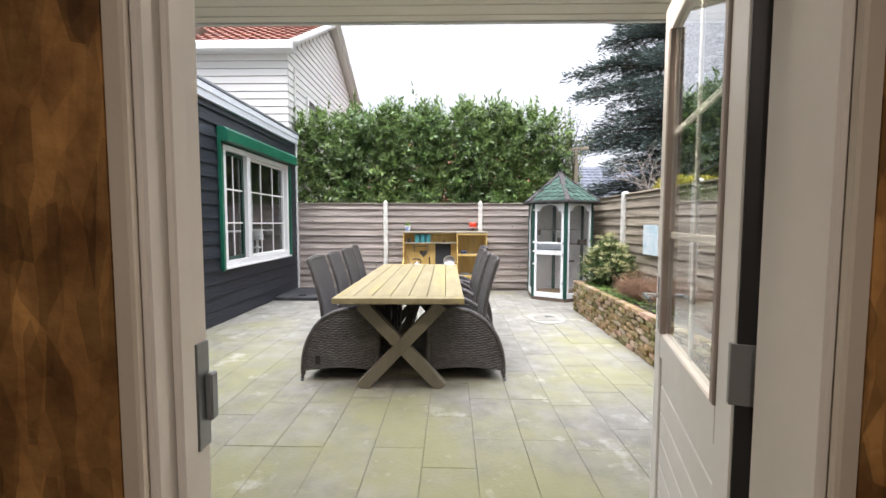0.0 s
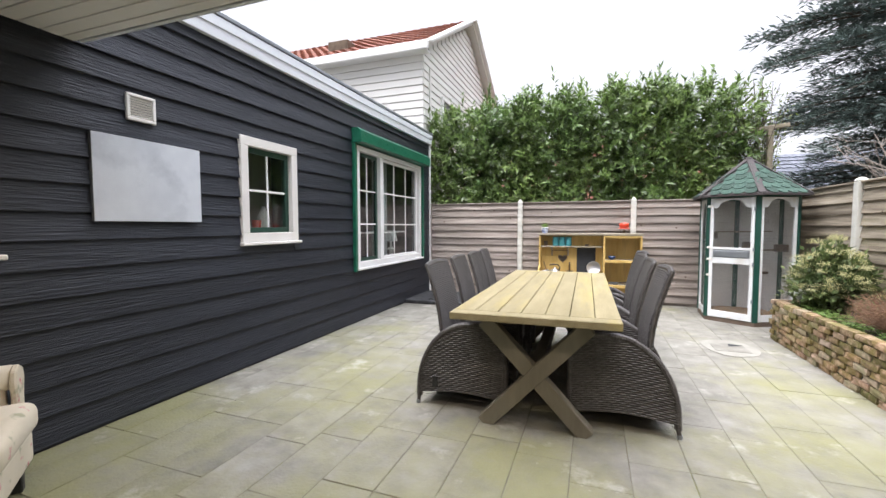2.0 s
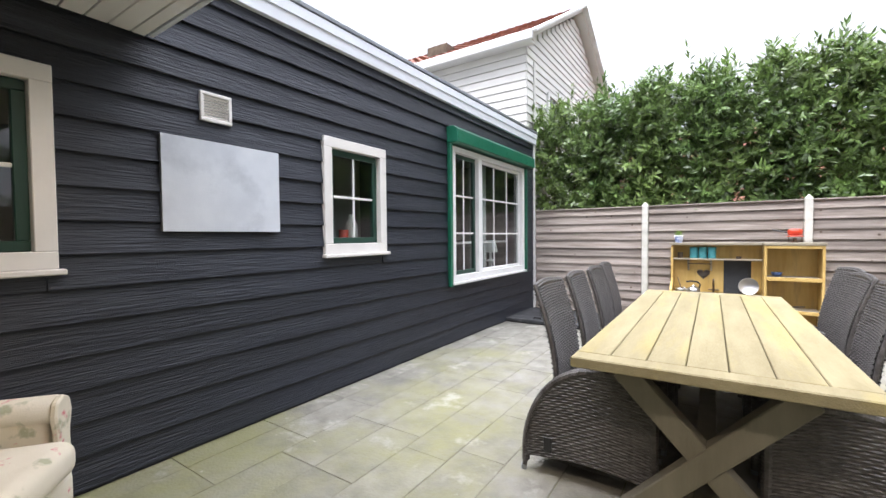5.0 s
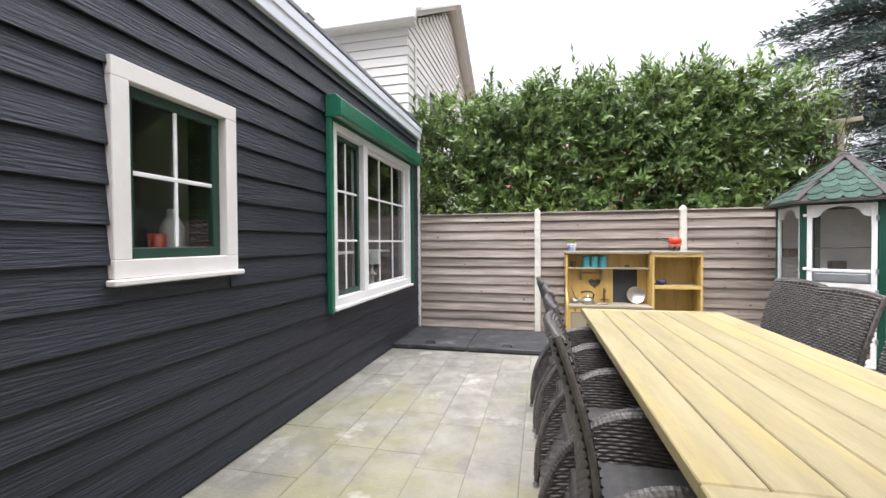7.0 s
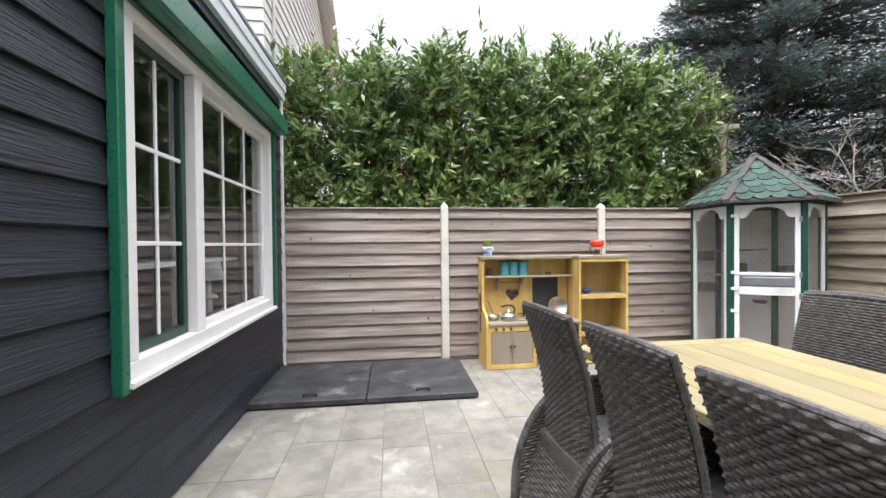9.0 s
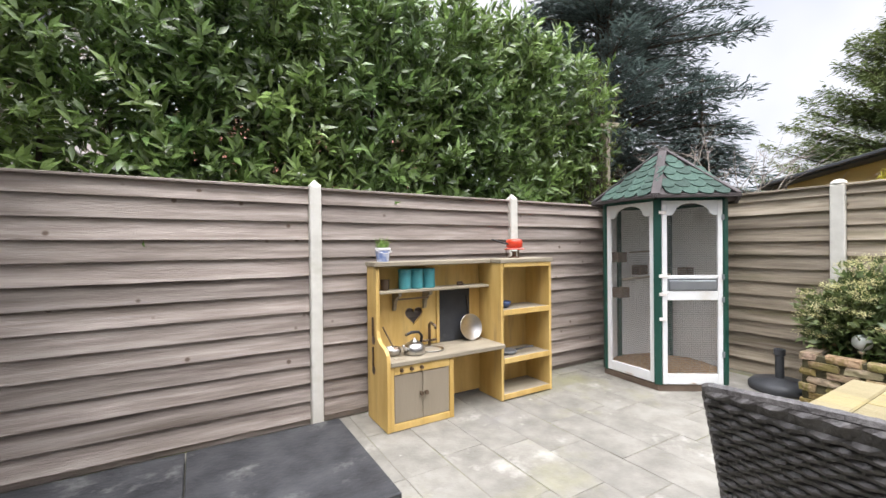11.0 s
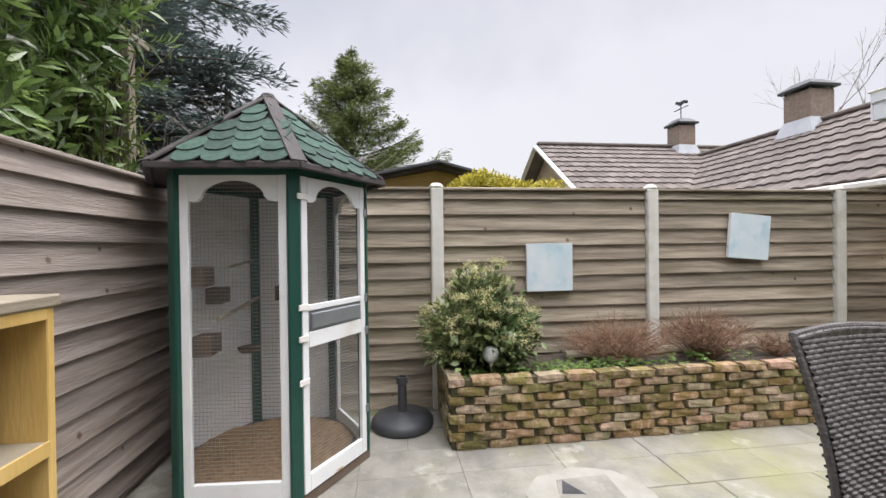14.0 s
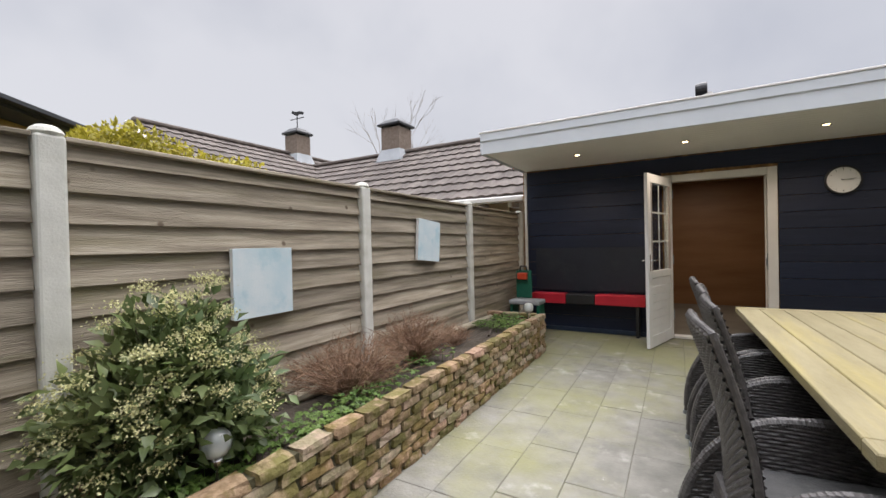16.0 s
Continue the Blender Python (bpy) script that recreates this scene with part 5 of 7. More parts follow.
for i in range(6):
    m, hw = face_matrix(i)
    w = hw - 0.03
    if i in (0, 1, 2):
        off = 0.0 if i != 1 else 0.012
        fr = bmesh.new()
        box(-w, -w + 0.042, off - 0.012, off + 0.012, 0.06, AH - 0.02, 0.003, fr)
        box(w - 0.042, w, off - 0.012, off + 0.012, 0.06, AH - 0.02, 0.003, fr)
        box(-w + 0.0425, w - 0.0425, off - 0.012, off + 0.012, 0.06, 0.15, 0.003, fr)
        if i == 1:
            box(-w + 0.0425, w - 0.0425, off - 0.012, off + 0.012, 0.80, 0.88, 0.003, fr)
            box(-w + 0.0425, w - 0.0425, off - 0.012, off + 0.012, 0.99, 1.02, 0.003, fr)
        bmesh.ops.transform(fr, matrix=m, verts=fr.verts[:])
        part("door" if i == 1 else "frame", fr, M_AVWHITE, aviary, "white painted door frame" if i == 1 else "")
        hd = prism(arch_board(w - 0.0425, AH - 0.15, AH - 0.022, 0.085), off - 0.011, off + 0.011)
        bmesh.ops.transform(hd, matrix=m, verts=hd.verts[:])
        part("arched_head", hd, M_AVWHITE, aviary)
        wr = wires(w - 0.03, 0.12, AH - 0.05, 0.019, off - 0.016)
        bmesh.ops.transform(wr, matrix=m, verts=wr.verts[:])
        part("wire_mesh", wr, M_WIRE, aviary, "fine galvanised wire mesh")
        if i == 1:
            dr = box(-w + 0.06, w - 0.06, off + 0.0, off + 0.02, 0.895, 0.975, 0.004)
            box(-w + 0.043, w - 0.043, off - 0.011, off + 0.004, 0.881, 0.989, 0.002, dr)
            bmesh.ops.transform(dr, matrix=m, verts=dr.verts[:])
            part("feeder_hatch", dr, M_ZINC, aviary, "grey metal feeder hatch")
            for z in (0.62, 0.84, 1.0, 1.56):
                hg = box(-w - 0.03, -w + 0.035, off + 0.0125, off + 0.022, z, z + 0.03, 0.002)
                bmesh.ops.transform(hg, matrix=m, verts=hg.verts[:])
                part("latch", hg, M_CREAM, aviary)
            for z in (0.30, 0.78, 0.98, 1.50):
                hg = box(w - 0.012, w + 0.012, off + 0.0125, off + 0.02, z, z + 0.05, 0.002)
                bmesh.ops.transform(hg, matrix=m, verts=hg.verts[:])
                part("hinge", hg, M_ZINC, aviary)
    else:
        pn = box(-w - 0.005, w + 0.005, -0.008, 0.008, 0.06, AH - 0.02, 0.002)
        bmesh.ops.transform(pn, matrix=m, verts=pn.verts[:])
        part("back_panel", pn, M_PANELGREY, aviary)
    rl = box(-hw, hw, -0.016, 0.0165, AH - 0.0195, AH + 0.02, 0.003)
    bmesh.ops.transform(rl, matrix=m, verts=rl.verts[:])
    part("top_rail", rl, M_AVGREEN, aviary)
# perches and boxes inside
part("perch", tube([(-0.46, 0.14, 0.955), (0.44, 0.20, 0.965)], 0.012, 8), M_GREYWOOD, aviary)
part("perch", tube([(-0.40, 0.1, 1.22), (0.38, 0.22, 1.23)], 0.008, 8), M_GREYWOOD, aviary)
for x, y, z in ((0.14, 0.36, 1.02), (-0.36, 0.26, 1.17), (-0.38, 0.22, 0.82), (0.42, 0.02, 1.0)):
    part("nest_box", box(x - 0.07, x + 0.07, y - 0.05, y + 0.05, z - 0.05, z + 0.05, 0.004), M_PLINTH, aviary, "small brown nest box")
part("feed_bowl", lathe([(0.06, 0.62), (0.075, 0.65), (0.07, 0.65)], 18, None, pose(0.28, 0.22, 0)), M_PLINTH, aviary)
# roof
ER, EZ, AZ = 0.70, 1.715, 2.24
EV = [Vector((ER * math.cos(radians(a)), ER * math.sin(radians(a)), EZ)) for a in ANG]
APEX = Vector((0, 0, AZ))
bm = bmesh.new()
ap, und = bm.verts.new(APEX), bm.verts.new((0, 0, EZ + 0.01))
ev = [bm.verts.new(v) for v in EV]
for i in range(6):
    bm.faces.new((ev[i], ev[(i + 1) % 6], ap))
    bm.faces.new((ev[(i + 1) % 6], ev[i], und))
part("roof_deck", bm, M_TAR, aviary)
SW, SL = 0.135, 0.155
sh_out = [(-SW / 2, 0.0), (SW / 2, 0.0), (SW / 2, -SL * 0.62), (SW * 0.36, -SL * 0.86), (SW * 0.16, -SL * 0.98), (-SW * 0.16, -SL * 0.98), (-SW * 0.36, -SL * 0.86), (-SW / 2, -SL * 0.62)]
sbm = prism(sh_out, -0.004, 0.004)
shingle_me = bpy.data.meshes.new("shingle")
sbm.to_mesh(shingle_me)
sbm.free()
shingle_me.materials.append(M_SHINGLE)
for i in range(6):
    a, b = EV[i], EV[(i + 1) % 6]
    mid = (a + b) / 2
    xa = (b - a).normalized()
    up = (APEX - mid).normalized()
    nn = xa.cross(up).normalized()
    if nn.z < 0:
        nn = -nn
    slope = (APEX - mid).length
    rows = 6
    for r in range(rows):
        d = SL * 0.92 + r * 0.105
        if d > slope - 0.03:
            continue
        half = (b - a).length / 2 * (1 - (d - 0.07) / slope)
        x = -half + (SW / 2 if r % 2 else 0.0)
        while x < half + 0.01:
            if abs(x) < half - 0.005:
                o = new("shingle", shingle_me)
                o.parent = aviary
                m = Matrix((xa, -nn, up)).transposed().to_4x4()
                m.translation = mid + xa * x + up * d + nn * (0.010 + 0.001 * (r % 2))
                o.matrix_basis = m @ pose(0, 0, 0, -4.0)
            x += SW
    part("hip_strip", beam(a + Vector((0, 0, 0.014)), APEX + Vector((0, 0, 0.016)), 0.075, 0.014, 0.003, up=(0, 0, 1)), M_TAR, aviary, "dark ridge strip")
    part("eave_strip", beam(a - Vector((0, 0, 0.004)), b - Vector((0, 0, 0.004)), 0.03, 0.032, 0.004), M_TAR, aviary)
part("roof_cap", lathe([(0.06, AZ - 0.03), (0.035, AZ + 0.018), (0.008, AZ + 0.03)], 12), M_TAR, aviary)

# ---- umbrella foot ----
M_ANTHRA = mat("anthracite_plastic", (0.040, 0.043, 0.048), (0.060, 0.063, 0.070), 6.0, 0.5, 0.2, 90.0)
foot = thing("umbrella_base", 2.735, 6.25, 0.003, 0, "round anthracite parasol base with a short tube", "parasol base")
part("base_disc", lathe([(0.222, 0.0), (0.228, 0.012), (0.226, 0.05), (0.20, 0.078), (0.06, 0.095), (0.045, 0.105)], 40), M_ANTHRA, foot, smooth=True)
part("tube", lathe([(0.034, 0.10), (0.032, 0.30), (0.042, 0.31), (0.042, 0.36), (0.030, 0.36), (0.030, 0.25)], 20), M_ANTHRA, foot)

# ---- drain cover in the paving ----
M_CONCRETE = mat("pale_mortar", (0.25, 0.24, 0.205), (0.33, 0.318, 0.28), 5.0, 0.9, 0.3, 60.0)
drain = thing("drain_cover", 1.72, 5.30, 0.002, 0, "broken drain cover in a pale mortar ring in the paving", "drain cover")
drg = random.Random(2)
bm = bmesh.new()
ring = [bm.verts.new(((0.30 + drg.uniform(-0.02, 0.02)) * math.cos(k * 0.349) * 0.85, (0.34 + drg.uniform(-0.02, 0.02)) * math.sin(k * 0.349), 0.0)) for k in range(18)]
bm.faces.new(ring)
r = bmesh.ops.extrude_face_region(bm, geom=bm.faces[:])
bmesh.ops.translate(bm, vec=(0, 0, 0.005), verts=[v for v in r["geom"] if isinstance(v, bmesh.types.BMVert)])
part("mortar_ring", bm, M_CONCRETE, drain)
part("lid", prism([(-0.17, -0.16), (0.16, -0.17), (0.15, 0.13), (0.0, 0.17), (-0.16, 0.12)], 0.0055, 0.009, None, Matrix(((1, 0, 0, 0), (0, 0, 1, 0), (0, 1, 0, 0), (0, 0, 0, 1))), 0.001), M_SLAB, drain, "dark slate lid")
part("lid", prism([(0.0, 0.03), (0.14, 0.10), (0.02, 0.15)], 0.0095, 0.011, None, Matrix(((1, 0, 0, 0), (0, 0, 1, 0), (0, 1, 0, 0), (0, 0, 0, 1)))), M_HATCH, drain)

# ---- canvases on the east fence ----
M_BLUEART = mat("pale_blue_canvas", (0.50, 0.63, 0.68), (0.66, 0.72, 0.74), 5.0, 0.7, 0.1, 90.0, stain=(0.36, 0.55, 0.62), stain_scale=4.0, stain_at=(0.52, 0.7))
for y, z, tilt in ((4.995, 0.93, 0.0), (3.115, 1.17, 5.0)):
    cv = new("fence_canvas")
    cv.matrix_basis = pose(EAST_X - 0.008, y, z + 0.2, tilt, 0, 0)
    tagged(cv, "square pale blue painted canvas, weathered, " + ("hanging crooked" if tilt else "hanging straight") + " on the fence", "canvas", "fence canvases")
    part("picture", box(-0.036, -0.032, -0.2, 0.2, -0.2, 0.2, 0.001), M_BLUEART, cv)
    part("stretcher", box(-0.0315, -0.002, -0.198, 0.198, -0.198, 0.198, 0.003), M_WHITE, cv)

# ---- armchair and side table under the canopy ----
M_FLORAL = mat("floral_linen", (0.64, 0.58, 0.46), (0.74, 0.68, 0.56), 3.0, 0.9, 0.15, 150.0, stain=(0.60, 0.17, 0.20), stain_scale=8.0, stain_at=(0.60, 0.66))
nodes, links = M_FLORAL.node_tree.nodes, M_FLORAL.node_tree.links
_b = nodes["Principled BSDF"]
_src = _b.inputs["Base Color"].links[0].from_socket
_t = nodes.new("ShaderNodeTexNoise")
_t.inputs["Scale"].default_value, _t.inputs["Detail"].default_value = 9.0, 4.0
_tc = nodes.new("ShaderNodeTexCoord")
_mp = nodes.new("ShaderNodeMapping")
_mp.inputs["Location"].default_value = (5.3, 2.1, 7.7)
links.new(_tc.outputs["Object"], _mp.inputs["Vector"])
links.new(_mp.outputs[0], _t.inputs["Vector"])
_r = nodes.new("ShaderNodeMapRange")
_r.inputs["From Min"].default_value, _r.inputs["From Max"].default_value, _r.inputs["To Max"].default_value = 0.60, 0.66, 0.7
links.new(_t.outputs["Fac"], _r.inputs["Value"])
_m = nodes.new("ShaderNodeMix")
_m.data_type = "RGBA"
_m.inputs["B"].default_value = (0.27, 0.29, 0.17, 1)
links.new(_r.outputs[0], _m.inputs["Factor"])
links.new(_src, _m.inputs["A"])
links.new(_m.outputs["Result"], _b.inputs["Base Color"])


def cushion(x0, x1, y0, y1, z0, z1, r, m=None):
    t = box(x0, x1, y0, y1, z0, z1, r, seg=4)
    if m is not None:
        bmesh.ops.transform(t, matrix=m, verts=t.verts[:])
    return t


arm = thing("wing_armchair", -2.325, 0.885, 0.003, 52, "worn cream floral wing armchair on the patio", "armchair")
part("seat_cushion", cushion(-0.26, 0.40, -0.27, 0.27, 0.31, 0.46, 0.055), M_FLORAL, arm, smooth=True)
part("seat_base", cushion(-0.33, 0.36, -0.31, 0.31, 0.13, 0.305, 0.03), M_FLORAL, arm, smooth=True)
part("backrest", cushion(-0.10, 0.11, -0.30, 0.30, 0.0, 0.63, 0.06, pose(-0.30, 0, 0.36, 0, -12)), M_FLORAL, arm, smooth=True)
for s in (-1, 1):
    part("armrest", join(tube([(-0.30, s * 0.345, 0.555), (0.0, s * 0.35, 0.56), (0.28, s * 0.35, 0.56)], 0.062, 14), cushion(-0.33, 0.26, s * 0.345 - 0.04, s * 0.345 + 0.04, 0.14, 0.56, 0.03)), M_FLORAL, arm, smooth=True)
    fr = prism([(s * 0.345 - 0.05, 0.15), (s * 0.345 + 0.045, 0.15), (s * 0.345 + 0.045, 0.46), (s * 0.345 + 0.065, 0.54), (s * 0.345 + 0.05, 0.60), (s * 0.345, 0.625), (s * 0.345 - 0.05, 0.60), (s * 0.345 - 0.065, 0.54), (s * 0.345 - 0.045, 0.46)], 0.0, 0.03, None, Matrix(((0, 1, 0, 0.285), (1, 0, 0, 0), (0, 0, 1, 0), (0, 0, 0, 1))), 0.008)
    part("arm_front", fr, M_FLORAL, arm)
    wing = prism([(-0.42, 0.50), (-0.06, 0.56), (-0.10, 0.66), (-0.15, 0.78), (-0.16, 0.88), (-0.19, 0.95), (-0.26, 0.985), (-0.36, 0.985), (-0.47, 0.95), (-0.45, 0.70)], s * 0.285 - 0.045, s * 0.285 + 0.045, bev=0.028)
    part("wing", wing, M_FLORAL, arm, smooth=False)
    for x in (-0.30, 0.30):
        part("leg", beam((x, s * 0.27, 0.0), (x, s * 0.27, 0.135), 0.045, 0.045, 0.005), M_BLACK, arm, "dark wooden leg")
stand = thing("side_table", -1.80, 0.50, 0.003, 40, "small black wrought iron side table with a mesh top", "side table")
bm = bmesh.new()
for a, b in (((-0.2, -0.2), (0.2, -0.2)), ((0.2, -0.2), (0.2, 0.2)), ((0.2, 0.2), (-0.2, 0.2)), ((-0.2, 0.2), (-0.2, -0.2))):
    beam((*a, 0.50), (*b, 0.50), 0.022, 0.022, 0.003, bm)
part("top_frame", bm, M_BLACK, stand)
bm = bmesh.new()
for k in range(-9, 10):
    o = k * 0.042
    x0, x1 = max(-0.19, -0.19 + o), min(0.19, 0.19 + o)
    if x1 > x0:
        beam((x0, x0 - o, 0.502), (x1, x1 - o, 0.502), 0.006, 0.004, 0, bm)
        beam((x0, -(x0 - o), 0.506), (x1, -(x1 - o), 0.506), 0.006, 0.004, 0, bm)
part("mesh_top", bm, M_BLACK, stand)
for sx in (-0.2, 0.2):
    for sy in (-0.2, 0.2):
        part("leg", beam((sx, sy, 0.0), (sx, sy, 0.489), 0.022, 0.022, 0.003), M_BLACK, stand)
for q in range(4):
    pts = []
    for k in range(22):
        a = k * 0.42
        rr = 0.055 * (1 - k / 26)
        pts.append((-0.08 + rr * math.cos(a) + 0.005 * k, -0.2, 0.42 + rr * math.sin(a)))
    cb = tube(pts, 0.004, 6)
    bmesh.ops.transform(cb, matrix=pose(0, 0, 0, 0, 0, 90 * q), verts=cb.verts[:])
    part("scroll", cb, M_BLACK, stand)

# ---- toy workbench at the end of the planter ----
M_TOYGREEN = mat("toy_green", (0.008, 0.10, 0.06), (0.012, 0.13, 0.08), 4.0, 0.4, 0.04)
M_TOYGREY = mat("toy_grey", (0.30, 0.31, 0.32), (0.38, 0.39, 0.40), 4.0, 0.5, 0.04)
toy = thing("toy_workbench", 2.73, 0.95, 0.003, 0, "green and red plastic toy workbench with a grey tray", "toy workbench")
part("top_tray", box(-0.22, 0.22, -0.14, 0.16, 0.47, 0.53, 0.012), M_TOYGREY, toy)
for sx in (-0.19, 0.19):
    part("leg_panel", box(sx - 0.02, sx + 0.02, -0.12, 0.14, 0.0, 0.469, 0.008), M_TOYGREEN, toy)
part("rear_panel", box(-0.03, 0.20, -0.14, -0.11, 0.531, 0.93, 0.012), M_TOYGREEN, toy)
part("tool_case", box(0.02, 0.16, -0.105, -0.04, 0.80, 0.90, 0.012), M_RED, toy, "red tool case")
part("case_handle", tube([(0.04, -0.12, 0.93), (0.05, -0.12, 0.99), (0.13, -0.12, 0.99), (0.14, -0.12, 0.93)], 0.012, 8), M_BLACK, toy)


# ---- planter ----
def brick_mat():
    m = mat("mossy_brick", (0.06, 0.036, 0.018), (0.50, 0.36, 0.25), 20.0, 0.9, 1.0, 45.0, stain=(0.085, 0.085, 0.012), stain_scale=8.0, stain_at=(0.44, 0.54))
    n, l = m.node_tree.nodes, m.node_tree.links
    b = n["Principled BSDF"]
    src = b.inputs["Base Color"].links[0].from_socket
    info = n.new("ShaderNodeObjectInfo")
    hsv = n.new("ShaderNodeMix")
    hsv.data_type = "RGBA"
    ramp = n.new("ShaderNodeValToRGB")
    ramp.color_ramp.elements[0].color, ramp.color_ramp.elements[1].color = (0.10, 0.085, 0.03, 1), (0.62, 0.56, 0.46, 1)
    for at, c in ((0.2, (0.24, 0.16, 0.07)), (0.38, (0.38, 0.22, 0.10)), (0.55, (0.27, 0.235, 0.09)), (0.7, (0.50, 0.42, 0.31)), (0.86, (0.45, 0.24, 0.17))):
        ramp.color_ramp.elements.new(at).color = (*c, 1)
    l.new(info.outputs["Random"], ramp.inputs["Fac"])
    hsv.inputs["Factor"].default_value = 0.42
    l.new(src, hsv.inputs["A"])
    l.new(ramp.outputs["Color"], hsv.inputs["B"])
    l.new(hsv.outputs["Result"], b.inputs["Base Color"])
    return m


M_BRICK = brick_mat()
M_MORTAR = mat("mossy_mortar", (0.035, 0.032, 0.014), (0.10, 0.088, 0.045), 12.0, 0.95, 0.5, 60.0)
M_SOIL = mat("dark_soil", (0.035, 0.026, 0.018), (0.075, 0.058, 0.042), 14.0, 0.95, 0.9, 60.0)
PX0, PX1, PY0, PY1, PH = 2.285, 3.0, 1.62, 5.965, 0.465
planter = thing("brick_planter", 0, 0, 0.0, 0, "low raised bed of old mossy bricks filled with soil", "planter")
bm = box(PX0 + 0.020, PX0 + 0.092, PY0 + 0.016, PY1 - 0.016, 0.0, PH - 0.02)
box(PX0 + 0.093, PX1, PY0 + 0.012, PY0 + 0.092, 0.0, PH - 0.02, bm=bm)
box(PX0 + 0.093, PX1, PY1 - 0.092, PY1 - 0.012, 0.0, PH - 0.02, bm=bm)
part("mortar", bm, M_MORTAR, planter)
prng = random.Random(77)
bm = bmesh.new()
bmesh.ops.create_grid(bm, x_segments=10, y_segments=60, size=0.5)
for v in bm.verts:
    v.co = Vector(((PX0 + 0.092 + PX1) / 2 + v.co.x * (PX1 - PX0 - 0.092), (PY0 + PY1) / 2 + v.co.y * (PY1 - PY0 - 0.18), 0.375 + 0.05 * noise.noise(v.co * 9.0)))
part("soil", bm, M_SOIL, planter, "dark garden soil")
brick_meshes = []
for k in range(7):
    L, D, Hh = 0.207, 0.098, 0.0515
    t = bmesh.new()
    bmesh.ops.create_cube(t, size=1.0)
    bmesh.ops.subdivide_edges(t, edges=t.edges[:], cuts=1, use_grid_fill=True)
    for v in t.verts:
        v.co = Vector((v.co.x * D, v.co.y * L, v.co.z * Hh))
        edge = sum(abs(abs(a) - b / 2) < 1e-4 for a, b in ((v.co.x, D), (v.co.y, L), (v.co.z, Hh)))
        if edge >= 2:
            v.co *= prng.uniform(0.86, 1.0)
        v.co += Vector((prng.uniform(-0.003, 0.003), prng.uniform(-0.004, 0.004), prng.uniform(-0.002, 0.002)))
    me = bpy.data.meshes.new("brick")
    t.to_mesh(me)
    t.free()
    me.materials.append(M_BRICK)
    brick_meshes.append(me)


def lay_bricks():
    pitch = PH / 8
    for c in range(8):
        z = pitch * (c + 0.5)
        off = 0.0 if c % 2 else 0.108
        y = PY0 + off
        while y < PY1 + 0.02:
            ln = 1.0
            if y - 0.1 < PY0 - 0.02 or y + 0.1 > PY1 + 0.02:
                ln = 0.5
                y_mid = PY0 + 0.05 if y < PY0 + 0.1 else PY1 - 0.05
            else:
                y_mid = y
            o = new("brick", brick_meshes[prng.randrange(7)])
            o.parent = planter
            o.location = (PX0 + 0.05 + prng.uniform(-0.010, 0.005), y_mid, z)
            o.rotation_euler = (prng.uniform(-0.02, 0.02), prng.uniform(-0.03, 0.03), prng.uniform(-0.03, 0.03))
            o.scale = (1, ln * prng.uniform(0.90, 1.03), prng.uniform(0.93, 1.06))
            y += 0.2155
        for ye in (PY0 + 0.05, PY1 - 0.05):
            x = PX0 + (0.20 if c % 2 else 0.305)
            while x < PX1 - 0.02:
                o = new("brick", brick_meshes[prng.randrange(7)])
                o.parent = planter
                o.location = (x, ye + prng.uniform(-0.004, 0.004), z)
                o.rotation_euler = (0, prng.uniform(-0.02, 0.02), math.pi / 2 + prng.uniform(-0.03, 0.03))
                x += 0.2155


# ---- plants ----
def leaves_mesh(name, base, direction, normal, length, width, material, fold=0.25):
    """Many pointed leaves as one mesh; all arguments are arrays, one row a leaf."""
    d = direction / (np.linalg.norm(direction, axis=1, keepdims=True) + 1e-9)
    s = np.cross(d, normal)
    s /= np.linalg.norm(s, axis=1, keepdims=True) + 1e-9
    n = np.cross(s, d)
    L, W = length[:, None], width[:, None]
    p0 = base
    pa = base + d * L * 0.45 + s * W * 0.5 + n * W * fold
    pb = base + d * L * 0.45 - s * W * 0.5 + n * W * fold
    pm = base + d * L * 0.5
    tip = base + d * L - n * L * 0.12
    k = len(base)
    verts = np.stack([p0, pa, tip, pb, pm], axis=1).reshape(-1, 3)
    i = np.arange(k)[:, None] * 5
    faces = np.concatenate([i + np.array([[0, 4, 1]]), i + np.array([[4, 2, 1]]), i + np.array([[0, 3, 4]]), i + np.array([[4, 3, 2]])], axis=1).reshape(-1, 3)
    me = bpy.data.meshes.new(name)
    me.vertices.add(len(verts))
    me.vertices.foreach_set("co", verts.ravel())
    me.loops.add(faces.size)
    me.loops.foreach_set("vertex_index", faces.ravel().astype(np.int32))
    me.polygons.add(len(faces))
    me.polygons.foreach_set("loop_start", (np.arange(len(faces)) * 3).astype(np.int32))
    me.update(calc_edges=True)
    me.materials.append(material)
    return me


def leaf_mat(name, c1, c2, rough=0.4, island=0.35, scale=1.2):
    m = mat(name, c1, c2, scale, rough, 0.0, 40.0, island=island)
    b = m.node_tree.nodes["Principled BSDF"]
    n, l = m.node_tree.nodes, m.node_tree.links
    thru = n.new("ShaderNodeBsdfTranslucent")
    l.new(b.inputs["Base Color"].links[0].from_socket, thru.inputs["Color"])
    both = n.new("ShaderNodeMixShader")
    both.inputs[0].default_value = 0.32
    l.new(b.outputs[0], both.inputs[1])
    l.new(thru.outputs[0], both.inputs[2])
    l.new(both.outputs[0], n["Material Output"].inputs["Surface"])
    return m


